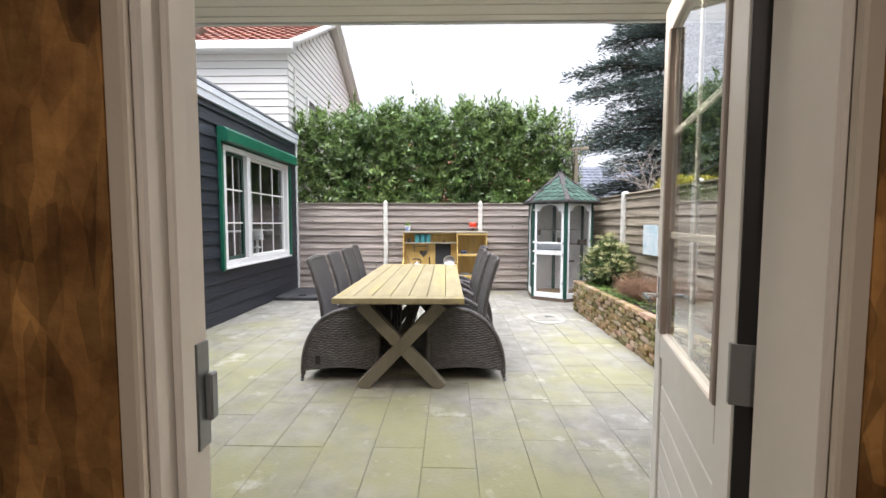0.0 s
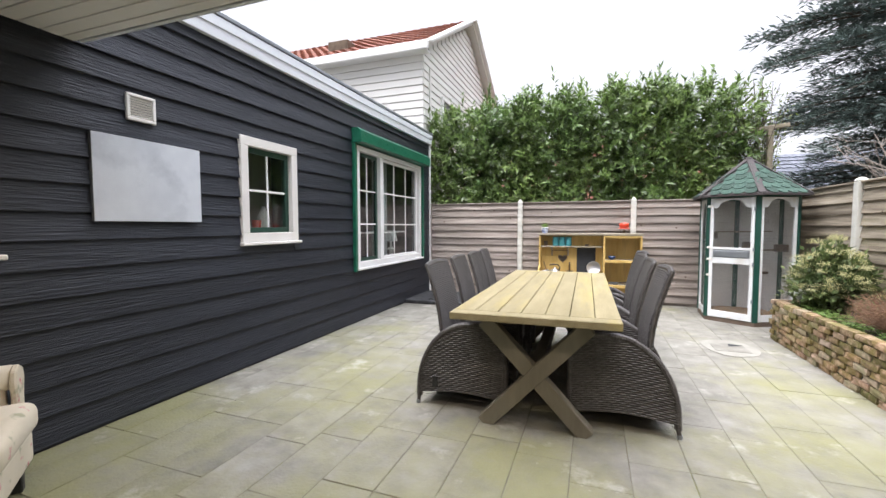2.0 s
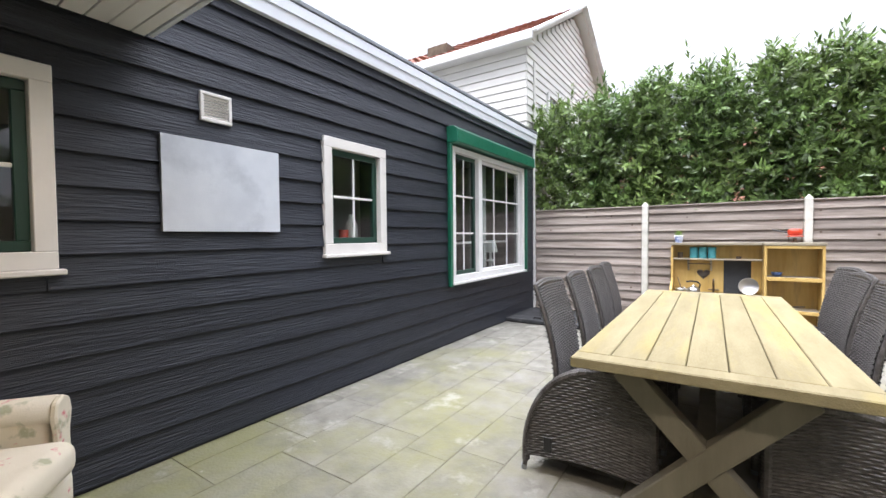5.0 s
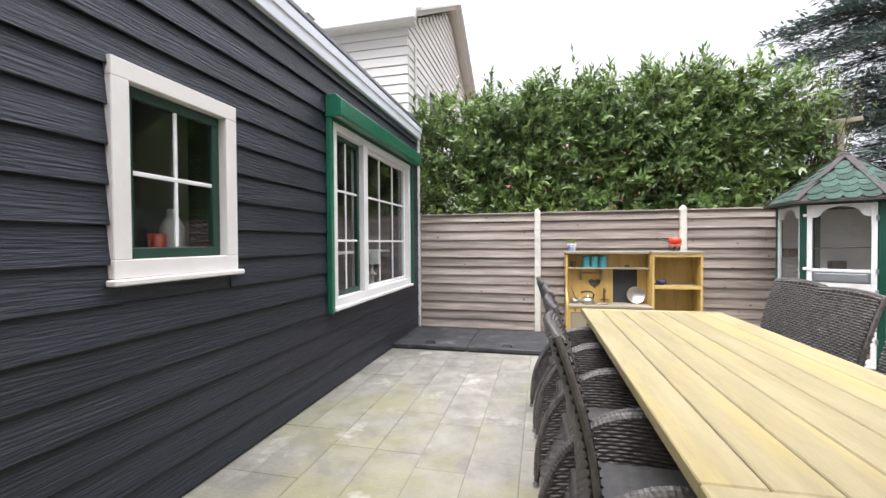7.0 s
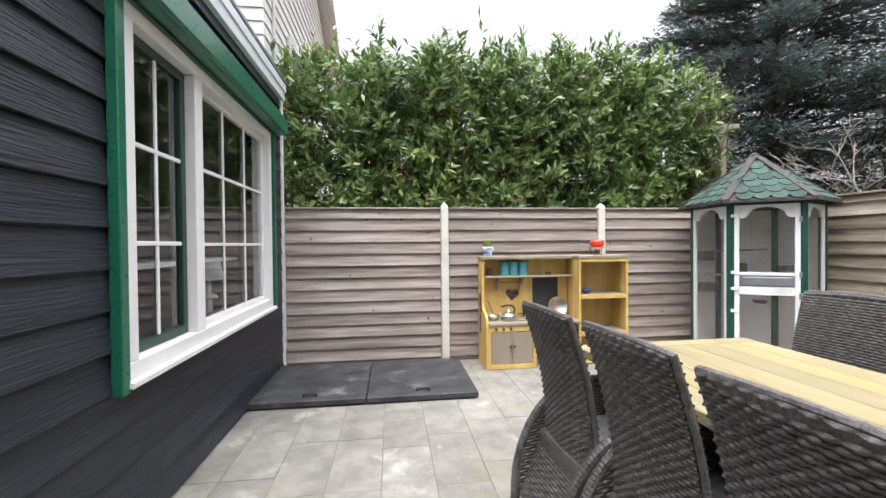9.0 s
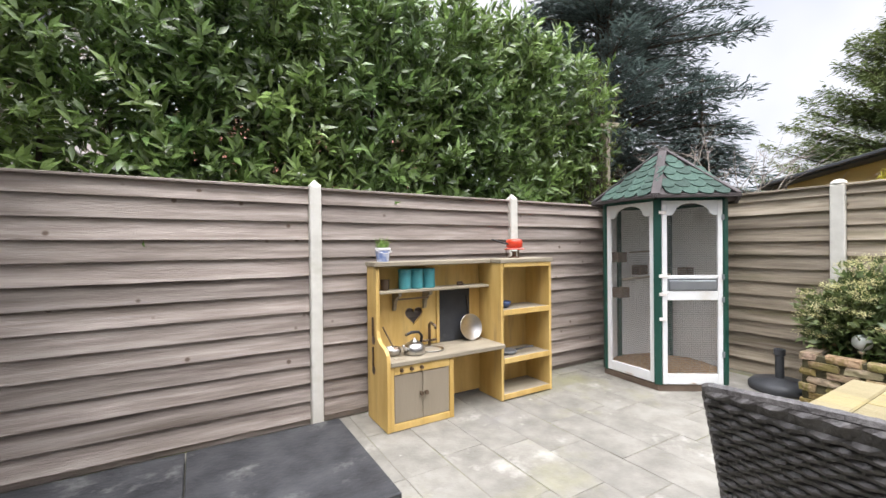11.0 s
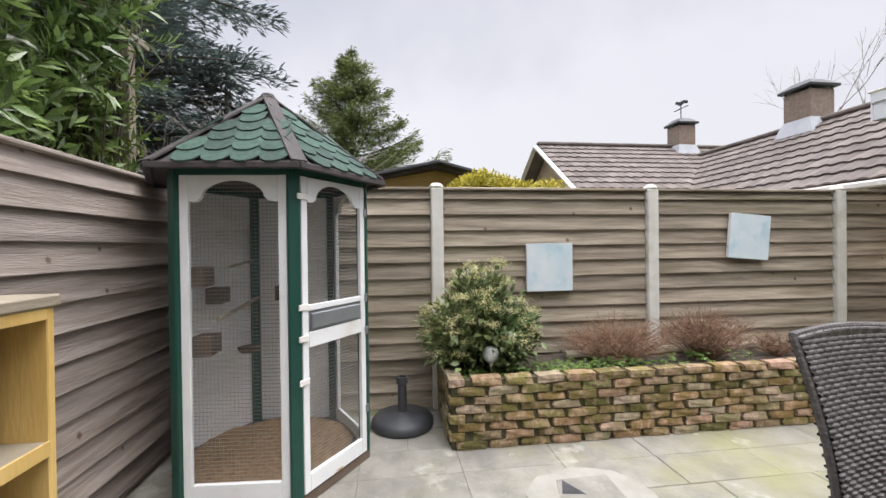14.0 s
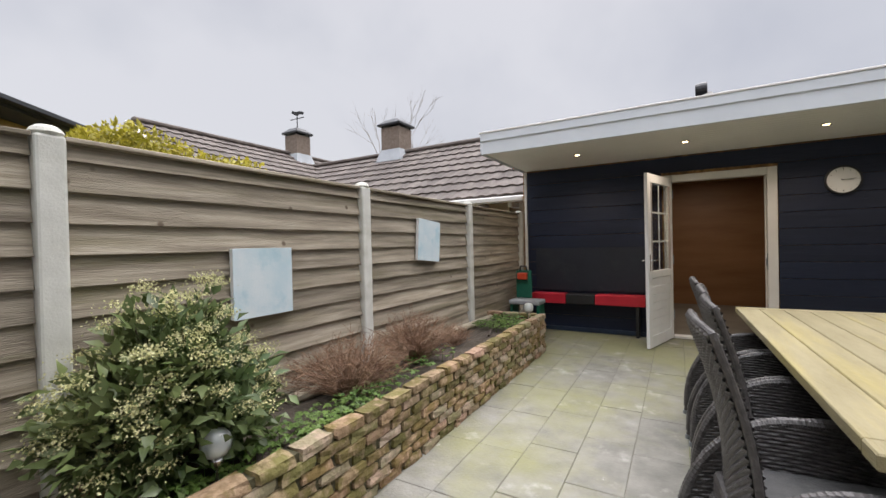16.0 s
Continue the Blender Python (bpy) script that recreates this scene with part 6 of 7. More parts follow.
nrg = np.random.default_rng(12)
M_LAUREL = leaf_mat("laurel_leaf", (0.080, 0.150, 0.043), (0.23, 0.325, 0.098), 0.28, 0.6, 0.9)
M_LAUREL.node_tree.nodes["Principled BSDF"].inputs["Specular IOR Level"].default_value = 0.85
M_BARK = mat("dark_bark", (0.05, 0.038, 0.028), (0.10, 0.08, 0.06), 6.0, 0.95, 0.6, 30.0)


def hedge_bush(cx, cy, rx, ry, z0, z1, count, seed):
    """A laurel: stems, and shoots whose leaves stand round them."""
    r = np.random.default_rng(seed)
    bush = thing("laurel_bush", cx, cy, -0.05, 0, "tall evergreen laurel with glossy narrow leaves behind the fence", "bush", "laurel hedge")
    bm = bmesh.new()
    for k in range(4):
        x, y = r.uniform(-rx * 0.7, rx * 0.7), r.uniform(-ry * 0.4, ry * 0.4)
        tube([(x, y, 0), (x * 1.1, y, 1.2), (x * 1.2 + r.uniform(-.1, .1), y * 1.2, 2.2), (x * 1.2, y * 1.2, z1 - 1.0)], 0.03, 6, bm, 0.01)
    part("stem", bm, M_BARK, bush)
    shoots = count // 11
    # shoots start on the body of the bush and grow outwards and up
    u = r.uniform(-1, 1, (shoots, 3))
    top = z1 - 0.25 + 0.11 * np.sin(u[:, 0] * 5 + seed) + r.normal(0, 0.08, shoots)
    zz = z0 + (top - z0) * ((u[:, 2] + 1) / 2) ** 0.85
    px = u[:, 0] * rx * (1 + 0.10 * np.sin(zz * 4 + seed))
    py = np.sign(u[:, 1]) * np.abs(u[:, 1]) ** 0.5 * ry * (0.85 + 0.2 * np.sin(px * 3 + zz * 2))
    pos = np.stack([px, py, zz], axis=1)
    out = np.stack([u[:, 0] * 0.35, py / ry * 0.9, 0.30 + 0.5 * r.random(shoots)], axis=1) + r.normal(0, 0.45, (shoots, 3))
    out /= np.linalg.norm(out, axis=1, keepdims=True)
    slen = r.uniform(0.12, 0.28, shoots)
    # young shoots stand up out of the top
    up = r.random(shoots) < 0.09
    pos[up, 2] = top[up] - 0.05
    out[up] = np.array([0, 0, 1.0]) + r.normal(0, 0.16, (int(up.sum()), 3))
    slen[up] = r.uniform(0.14, 0.34, int(up.sum()))
    k = 11
    f = np.tile(np.linspace(0.1, 1.0, k), shoots)
    pos, out_r, slen_r = np.repeat(pos, k, 0), np.repeat(out, k, 0), np.repeat(slen, k)
    base = pos + out_r * (slen_r * f)[:, None]
    rad = r.normal(0, 1, base.shape)
    rad -= out_r * np.sum(rad * out_r, axis=1, keepdims=True)
    rad /= np.linalg.norm(rad, axis=1, keepdims=True)
    direction = rad * 0.8 + out_r * (0.35 + 0.6 * f[:, None])
    normal = out_r + r.normal(0, 0.3, base.shape)
    me = leaves_mesh("foliage", base, direction, normal, r.uniform(0.09, 0.16, len(base)), r.uniform(0.028, 0.048, len(base)), M_LAUREL, 0.14)
    o = new("foliage", me)
    o.parent = bush
    return bush


for k, (cx, z1) in enumerate(((-2.2, 3.7), (-1.35, 3.82), (-0.5, 3.8), (0.35, 3.78), (1.2, 3.85), (2.0, 3.75))):
    hedge_bush(cx, 8.55, 0.70, 0.52, 1.25 if k else 1.5, z1, 11000, 40 + k)
M_LAUREL2 = leaf_mat("light_laurel_leaf", (0.085, 0.14, 0.025), (0.19, 0.23, 0.05), 0.35, 0.35, 0.9)


def twiggy_bush():
    """A thinner, lighter bush at the hedge's end."""
    r = np.random.default_rng(91)
    b = thing("thin_bush", 2.75, 8.4, -0.05, 0, "loose light green bush at the end of the hedge", "bush")
    bm = bmesh.new()
    n = 80
    base, dirs = [], []
    for k in range(n):
        a, h = r.uniform(0, 6.28), r.uniform(2.2, 3.75)
        p = [Vector((0.08 * math.cos(a), 0.08 * math.sin(a), 0)), Vector((0.25 * math.cos(a), 0.25 * math.sin(a), h * 0.6)), Vector((r.uniform(-.5, .5), r.uniform(-.4, .4), h))]
        tube(p, 0.012, 5, bm, 0.003)
        for q in range(55):
            f = r.uniform(0.35, 1)
            c = p[0].lerp(p[1], f * 2) if f < 0.5 else p[1].lerp(p[2], f * 2 - 1)
            base.append(np.array(c) + r.normal(0, 0.05, 3))
            dirs.append(r.normal(0, 1, 3) + np.array([0, 0, 0.5]))
    part("stem", bm, M_BARK, b)
    base, dirs = np.array(base), np.array(dirs)
    o = new("foliage", leaves_mesh("foliage", base, dirs, r.normal(0, 1, base.shape), r.uniform(0.05, 0.09, len(base)), r.uniform(0.015, 0.024, len(base)), M_LAUREL2))
    o.parent = b


twiggy_bush()
# pole and crossbar among the bushes
pole = thing("pergola_pole", 2.95, 8.2, -0.05, 0, "weathered wooden pole with a crossbar behind the fence", "pole")
part("post", box(-0.04, 0.04, -0.04, 0.04, 0.0, 2.95, 0.006), M_GREYWOOD, pole)
part("crossbar", beam((-0.75, 0, 2.85), (0.25, 0, 2.95), 0.06, 0.06, 0.006), M_GREYWOOD, pole)

# viburnum in the planter
M_VIB = leaf_mat("viburnum_leaf", (0.075, 0.118, 0.042), (0.19, 0.225, 0.085), 0.4, 0.4, 2.0)
M_VIBFL = leaf_mat("viburnum_flower", (0.50, 0.50, 0.22), (0.72, 0.67, 0.40), 0.7, 0.25, 8.0)


def viburnum():
    r = np.random.default_rng(31)
    b = thing("viburnum_shrub", 2.73, 5.66, 0.385, 0, "rounded dark green shrub with cream flower heads in the planter", "shrub")
    bm = bmesh.new()
    tips = []
    for k in range(110):
        th, ph = r.uniform(0, 6.28), np.arccos(r.uniform(-0.25, 1))
        rad = 0.37 * r.uniform(0.72, 1.05)
        t = np.array([math.sin(ph) * math.cos(th) * rad * 0.82, math.sin(ph) * math.sin(th) * rad, max(0.02, 0.24 + math.cos(ph) * rad * (1.0 if ph > 0.5 else 1.25))])
        tips.append(t)
        if k % 3 == 0:
            tube([(0, 0, -0.02), tuple(t * 0.5 + np.array([0, 0, 0.03])), tuple(t)], 0.009, 5, bm, 0.003)
    part("stem", bm, M_BARK, b)
    tips = np.array(tips)
    base = np.repeat(tips, 42, 0)
    base = base * r.uniform(0.72, 1.0, len(base))[:, None] + r.normal(0, 0.05, base.shape)
    dirs = base - np.array([0, 0, 0.1]) + r.normal(0, 0.28, base.shape)
    o = new("foliage", leaves_mesh("foliage", base, dirs, r.normal(0, 0.5, base.shape) + np.array([0, 0, 1]), r.uniform(0.055, 0.095, len(base)), r.uniform(0.030, 0.048, len(base)), M_VIB))
    o.parent = b
    sel = tips[tips[:, 2] > 0.12]
    sel = sel[r.permutation(len(sel))[:95]]
    fb = np.repeat(sel * 1.14 + np.array([0, 0, 0.02]), 130, 0) + r.normal(0, 1, (len(sel) * 130, 3)) * np.array([0.032, 0.032, 0.014])
    o = new("blossom", leaves_mesh("blossom", fb, r.normal(0, 1, fb.shape), r.normal(0, 1, fb.shape), r.uniform(0.007, 0.012, len(fb)), r.uniform(0.008, 0.012, len(fb)), M_VIBFL))
    o.parent = b


viburnum()
M_DRY = mat("dry_stem", (0.16, 0.085, 0.05), (0.30, 0.19, 0.12), 8.0, 0.9, 0.0, island=0.35)


def dry_shrub(x, y, spread, h, n, seed):
    r = np.random.default_rng(seed)
    b = thing("dry_shrub", x, y, 0.37, 0, "leafless brown dried shrub in the planter", "shrub", "dried shrubs")
    bm = bmesh.new()
    for k in range(n):
        a = r.uniform(0, 6.28)
        d = spread * math.sqrt(r.random())
        tip = (d * math.cos(a) * 0.75, d * math.sin(a), h * r.uniform(0.45, 1.0) * (1 - 0.4 * d / spread))
        midp = (tip[0] * 0.5 + r.normal(0, 0.03), tip[1] * 0.5 + r.normal(0, 0.03), tip[2] * 0.55)
        tube([(tip[0] * 0.15, tip[1] * 0.15, 0), midp, tip], 0.0022, 4, bm, 0.001)
        for q in range(3):
            c = Vector(midp).lerp(Vector(tip), r.uniform(0.1, 0.9))
            e = c + Vector((r.normal(0, 0.05), r.normal(0, 0.05), r.uniform(-0.02, 0.07)))
            tube([c, e], 0.0016, 3, bm, 0.0008)
    tagged(part("brushwood", bm, M_DRY, b), kind="stuff")


dry_shrub(2.74, 4.58, 0.50, 0.48, 420, 1)
dry_shrub(2.76, 3.78, 0.44, 0.52, 380, 2)
dry_shrub(2.72, 3.15, 0.25, 0.25, 110, 3)
M_COVER = leaf_mat("ground_cover_leaf", (0.075, 0.15, 0.028), (0.17, 0.25, 0.06), 0.5, 0.3, 4.0)


def ground_cover(x0, x1, y0, y1, n, seed):
    r = np.random.default_rng(seed)
    ob = thing("ground_cover", (x0 + x1) / 2, (y0 + y1) / 2, 0.375, 0, "low bright green leafy ground cover in the planter", "plant", "ground cover patches")
    clumps = np.stack([r.uniform(x0, x1, n) - (x0 + x1) / 2, r.uniform(y0, y1, n) - (y0 + y1) / 2, r.uniform(0.03, 0.10, n)], axis=1)
    base = np.repeat(clumps, 6, 0)
    a = np.tile(np.arange(6) * 1.047, n) + np.repeat(r.uniform(0, 6, n), 6)
    dirs = np.stack([np.cos(a), np.sin(a), r.normal(0.05, 0.2, len(a))], axis=1)
    o = new("foliage", leaves_mesh("foliage", base, dirs, np.tile(np.array([[0.0, 0, 1]]), (len(base), 1)) + r.normal(0, 0.2, base.shape), r.uniform(0.018, 0.036, len(base)), r.uniform(0.016, 0.028, len(base)), M_COVER))
    o.parent = ob
    bm = bmesh.new()
    for c in clumps[::3]:
        tube([(c[0] * 0.98, c[1], -0.01), tuple(c)], 0.0015, 3, bm)
    tagged(part("stem", bm, M_COVER, ob), kind="stuff")


ground_cover(2.39, 2.62, 4.5, 5.85, 260, 5)
ground_cover(2.45, 2.75, 3.5, 4.4, 60, 6)
ground_cover(2.42, 2.85, 1.8, 2.5, 190, 7)
log_ = tagged(obj("edging_log", tube([(2.93, 1.8, 0.40), (2.94, 3.2, 0.41), (2.93, 4.9, 0.40)], 0.04, 10), M_GREYWOOD), "long weathered wooden edging log along the fence", "log")
stick = tagged(obj("branch", tube([(2.55, 2.75, 0.395), (2.65, 2.45, 0.41), (2.80, 2.25, 0.43)], 0.012, 8, r1=0.005), M_BARK), "broken brown branch lying in the bed", "branch")
M_GLOBE = glass_mat("crackled_glass", (0.86, 0.89, 0.88), 0.3)
M_GLOBE.node_tree.nodes["Principled BSDF"].inputs["Transmission Weight"].default_value = 0.65
for x, y in ((2.45, 5.65), (2.40, 1.92)):
    gl = thing("garden_globe_light", x, y, 0.42, 0, "crackled glass globe garden light on a steel spike", "garden light", "globe lights")
    part("spike", lathe([(0.008, -0.02), (0.008, 0.06), (0.025, 0.07), (0.028, 0.09), (0.02, 0.10)], 14), M_CHROME, gl)
    part("globe", lathe([(0.02, 0.10), (0.04, 0.108), (0.055, 0.13), (0.058, 0.155), (0.052, 0.18), (0.035, 0.20), (0.005, 0.208)], 24), M_GLOBE, gl, "crackled glass globe", True)
    part("core", lathe([(0.022, 0.105), (0.024, 0.13), (0.018, 0.15), (0.004, 0.155)], 16), M_BOTTLE, gl)

# yellow-green hedge behind the east fence
M_EUON = leaf_mat("yellow_leaf", (0.33, 0.30, 0.03), (0.58, 0.50, 0.07), 0.5, 0.3, 3.0)


def yellow_hedge():
    r = np.random.default_rng(61)
    ob = thing("variegated_hedge", 3.65, 5.25, -0.05, 0, "yellow green clipped hedge behind the fence", "hedge")
    bm = bmesh.new()
    for k in range(12):
        x, y = r.uniform(-0.15, 0.15), -0.55 + 0.1 * k
        tube([(x, y, 0), (x, y, 1.5), (x + 0.05, y + 0.04, 2.0)], 0.015, 5, bm, 0.004)
    part("stem", bm, M_BARK, ob)
    n = 9000
    b = np.stack([r.uniform(-0.28, 0.28, n), r.uniform(-0.62, 0.62, n), np.zeros(n)], axis=1)
    b[:, 2] = 1.46 + 0.56 * r.random(n) ** 0.5 + 0.05 * np.sin(b[:, 1] * 7) - 0.15 * (b[:, 1] / 0.62) ** 4
    o = new("foliage", leaves_mesh("foliage", b, r.normal(0, 1, b.shape) + np.array([0, 0, 0.6]), r.normal(0, 1, b.shape), r.uniform(0.03, 0.05, n), r.uniform(0.016, 0.026, n), M_EUON))
    o.parent = ob


yellow_hedge()

# ---- trees ----
M_CEDAR = leaf_mat("cedar_needles", (0.055, 0.080, 0.072), (0.125, 0.165, 0.150), 0.6, 0.35, 0.5)
M_SPRUCE = leaf_mat("spruce_needles", (0.070, 0.110, 0.035), (0.17, 0.20, 0.065), 0.6, 0.35, 0.6)


def conifer(name, x, y, height, radius, first, tiers, per, droop, material, label, seed, tuft, bushy):
    """A conifer with a tapered trunk, boughs in rough tiers and flat sprays of needles along them."""
    r = np.random.default_rng(seed)
    t = thing(name, x, y, -0.06, 0, label, "tree")
    tk = tube([(0, 0, 0), (0.05, 0, height * 0.3), (0.0, 0.05, height * 0.65), (0, 0, height)], height * 0.022, 10, None, 0.01)
    part("trunk", tk, M_BARK, t)
    limbs = bmesh.new()
    base, dirs, norm = [], [], []
    for k in range(tiers):
        f = k / (tiers - 1)
        z = first + (height * 0.985 - first) * f
        rad = radius * ((1 - f) ** 0.8) * r.uniform(0.85, 1.1) + 0.12
        for q in range(max(4, int(per * (1 - 0.45 * f)))):
            a = r.uniform(0, 6.28)
            L = rad * r.uniform(0.65, 1.12)
            rise = r.uniform(-0.05, 0.18) * L
            pts = []
            for s in range(6):
                u = s / 5
                pts.append(np.array([math.cos(a) * L * u, math.sin(a) * L * u, z + r.uniform(-0.02, 0.02) + rise * math.sin(u * 2.2) - droop * L * u * u]))
            tube([tuple(p) for p in pts], 0.012 + 0.012 * L, 5, limbs, 0.004)
            out = np.array([math.cos(a), math.sin(a), 0])
            side_ = np.array([-math.sin(a), math.cos(a), 0])
            m = int(tuft * L) + 8
            for s in range(m):
                u = r.uniform(0.12, 1.0) ** 0.8
                i = min(4, int(u * 5))
                p = pts[i] + (pts[i + 1] - pts[i]) * (u * 5 - i)
                sp = (0.10 + 0.28 * (1 - u)) * min(1.0, L)
                off = side_ * r.normal(0, sp) + np.array([0, 0, r.normal(0, 0.04 + bushy * 0.1)])
                base.append(p + off)
                dirs.append(out * 0.8 + side_ * np.sign(off @ side_) * r.uniform(0.2, 1.0) + np.array([0, 0, r.normal(-0.1 + bushy * 0.5, 0.25)]))
                norm.append(np.array([0, 0, 1]) + r.normal(0, 0.4, 3))
    tagged(part("branchwork", limbs, M_BARK, t), kind="stuff")
    base, dirs, norm = np.array(base), np.array(dirs), np.array(norm)
    o = new("crown", leaves_mesh("crown", base, dirs, norm, r.uniform(0.11, 0.24, len(base)), r.uniform(0.020, 0.045, len(base)), material, 0.1))
    o.parent = t
    return len(base)


conifer("cedar_tree", 6.7, 11.1, 16.0, 3.4, 1.3, 50, 13, 0.12, M_CEDAR, "large blue green cedar with layered boughs and gaps", 8, 140, 0.35)
conifer("small_cedar", 6.3, 8.7, 4.4, 1.7, 0.9, 18, 10, 0.10, M_CEDAR, "young blue grey cedar with loose thin boughs", 18, 50, 0.0)
conifer("spruce_tree", 14.6, 7.5, 8.3, 3.6, 1.2, 28, 13, -0.34, M_SPRUCE, "dense olive green spruce with spiky rising boughs", 9, 180, 0.3)
M_PALEBARK = mat("pale_bark", (0.23, 0.20, 0.17), (0.33, 0.29, 0.25), 5.0, 0.9, 0.2)


def bare_tree(x, y, h, seed, label, spread=0.35, r0=0.05):
    r = np.random.default_rng(seed)
    t = thing("bare_tree", x, y, -0.06, 0, label, "tree", "leafless trees")
    bm = bmesh.new()

    def grow(p, d, L, rad, depth):
        q = p + d * L
        midp = p + d * L * 0.5 + r.normal(0, 0.03 * L, 3)
        tube([tuple(p), tuple(midp), tuple(q)], rad, 5, bm, rad * 0.6)
        if depth:
            for _ in range(3):
                dd = d + r.normal(0, spread, 3)
                dd[2] = abs(dd[2]) + 0.15
                dd /= np.linalg.norm(dd)
                grow(p + d * L * r.uniform(0.5, 1.0), dd, L * r.uniform(0.5, 0.75), rad * 0.55, depth - 1)
    grow(np.zeros(3), np.array([0, 0, 1.0]), h * 0.5, r0, 4)
    part("trunk", bm, M_PALEBARK, t)


bare_tree(12.0, -8.2, 9.2, 3, "far leafless tree with thin pale twigs")
bare_tree(4.6, 8.4, 3.4, 5, "leafless shrub with arching pale twigs behind the fence", 0.6, 0.03)
bare_tree(4.3, 7.3, 3.0, 6, "leafless shrub with arching pale twigs behind the fence", 0.6, 0.03)

# ---- neighbouring houses ----
M_NBWHITE = mat("white_house_siding", (0.66, 0.65, 0.62), (0.73, 0.72, 0.69), 1.0, 0.6, 0.06, 30.0, stretch=(0.3, 0.3, 2))
M_PANTILE = mat("red_pantile", (0.17, 0.062, 0.042), (0.28, 0.115, 0.075), 4.0, 0.85, 0.2, 30.0, island=0.25)
M_GREYTILE = mat("grey_brown_tile", (0.10, 0.082, 0.072), (0.175, 0.148, 0.13), 3.0, 0.85, 0.2, 30.0, island=0.22)
M_BLUETILE = mat("blue_grey_tile", (0.075, 0.085, 0.11), (0.12, 0.13, 0.16), 3.0, 0.6, 0.1, 30.0, island=0.2)
M_CHIMBRICK = mat("brown_brick", (0.17, 0.13, 0.10), (0.26, 0.205, 0.165), 12.0, 0.9, 0.3, 40.0)
M_NBBRICK = mat("buff_brick", (0.33, 0.25, 0.16), (0.45, 0.36, 0.25), 12.0, 0.9, 0.3, 40.0)
M_LEAD = mat("lead_flashing", (0.36, 0.38, 0.40), (0.46, 0.48, 0.50), 3.0, 0.5, 0.05)


def tile_roof(a, b, c, d, tw, tl, material, parent, lift=0.035):
    """Pantiles over the slope with the eave from a to b and the ridge from d to c, as one sheet of waves and steps."""
    a, b, c, d = [np.array(p, float) for p in (a, b, c, d)]
    n = max(1, int(round(np.linalg.norm(b - a) / tw)))
    m = max(1, int(round(np.linalg.norm(d - a) / tl)))
    nrm = np.cross(b - a, d - a)
    nrm /= np.linalg.norm(nrm)
    if nrm[2] < 0:
        nrm = -nrm
    prof = ((0.0, 0.0), (0.18, 0.75), (0.36, 1.0), (0.55, 0.7), (0.72, 0.1), (0.9, -0.1), (1.0, 0.0))
    bm = bmesh.new()
    for j in range(m):
        v0, v1 = j / m, (j + 1.06) / m
        for i in range(n):
            up_, dn_ = [], []
            for s, hh in prof:
                u = (i + s) / n
                lo_p = a + (b - a) * u
                hi_p = d + (c - d) * u
                dn_.append(bm.verts.new(lo_p + (hi_p - lo_p) * v0 + nrm * (lift * 0.55 * hh + lift)))
                up_.append(bm.verts.new(lo_p + (hi_p - lo_p) * min(v1, 1.0) + nrm * (lift * 0.55 * hh)))
            for k in range(len(prof) - 1):
                bm.faces.new((dn_[k], dn_[k + 1], up_[k + 1], up_[k]))
            fl = [bm.verts.new(v.co - Vector(nrm) * lift * 0.8) for v in dn_]
            for k in range(len(prof) - 1):
                bm.faces.new((fl[k], fl[k + 1], dn_[k + 1], dn_[k]))
    o = part("roof_tiles", bm, material, parent)
    return tagged(o, kind="stuff")


def slab_quad(a, b, c, d, th):
    """A plate under a, b, c, d, th thick downwards."""
    bm = bmesh.new()
    top = [bm.verts.new(p) for p in (a, b, c, d)]
    bot = [bm.verts.new(Vector(p) - Vector((0, 0, th))) for p in (a, b, c, d)]
    bm.faces.new(top)
    bm.faces.new(bot[::-1])
    for i in range(4):
        bm.faces.new((top[i], bot[i], bot[(i + 1) % 4], top[(i + 1) % 4]))
    bmesh.ops.recalc_face_normals(bm, faces=bm.faces[:])
    return bm


# white house in the north west
NX, NY, ND, NE, NR = -2.95, 7.98, 6.04, 4.925, 6.66
nbh = thing("white_house", 0, 0, -0.05, 0, "white boarded house with red pantile roof and gable", "house")
gable = [(NY, 0), (NY + ND, 0), (NY + ND, NE), (NY + ND / 2, NR - 0.1), (NY, NE)]
part("wall", prism([(y, z) for y, z in gable], -NX + 0.0, -NX + 8.0, None, Matrix(((0, -1, 0, 0), (1, 0, 0, 0), (0, 0, 1, 0), (0, 0, 0, 1)))), M_NBWHITE, nbh)
z = 2.4
while z < NR - 0.2:
    if z < NE - 0.1:
        y0, y1 = NY, NY + ND
        part("siding_board", beam((NX - 8.0, NY - 0.012, z + 0.075), (NX + 0.02, NY - 0.012, z + 0.075), 0.03, 0.142, 0.0, up=(0, 0.12, 1)), M_NBWHITE, nbh)
    else:
        g = (z + 0.15 - NE) / (NR - NE)
        y0, y1 = NY + ND / 2 * g, NY + ND - ND / 2 * g
    if y1 - y0 > 0.3:
        part("siding_board", beam((NX + 0.012, y0, z + 0.075), (NX + 0.012, y1, z + 0.075), 0.03, 0.142, 0.0, up=(-0.12, 0, 1)), M_NBWHITE, nbh)
    z += 0.15
ov = 0.2
sl = (NR - NE) / (ND / 2)
ea, eb = (NX + ov, NY - ov, NE - ov * sl + 0.12), (NX - 8.2, NY - ov, NE - ov * sl + 0.12)
ra, rb = (NX + ov, NY + ND / 2, NR + 0.12), (NX - 8.2, NY + ND / 2, NR + 0.12)
part("roof", slab_quad(ea, eb, rb, ra, 0.10), M_NBWHITE, nbh, "white boarded roof underside")
fa, fb2 = (NX + ov, NY + ND + ov, NE - ov * sl + 0.12), (NX - 8.2, NY + ND + ov, NE - ov * sl + 0.12)
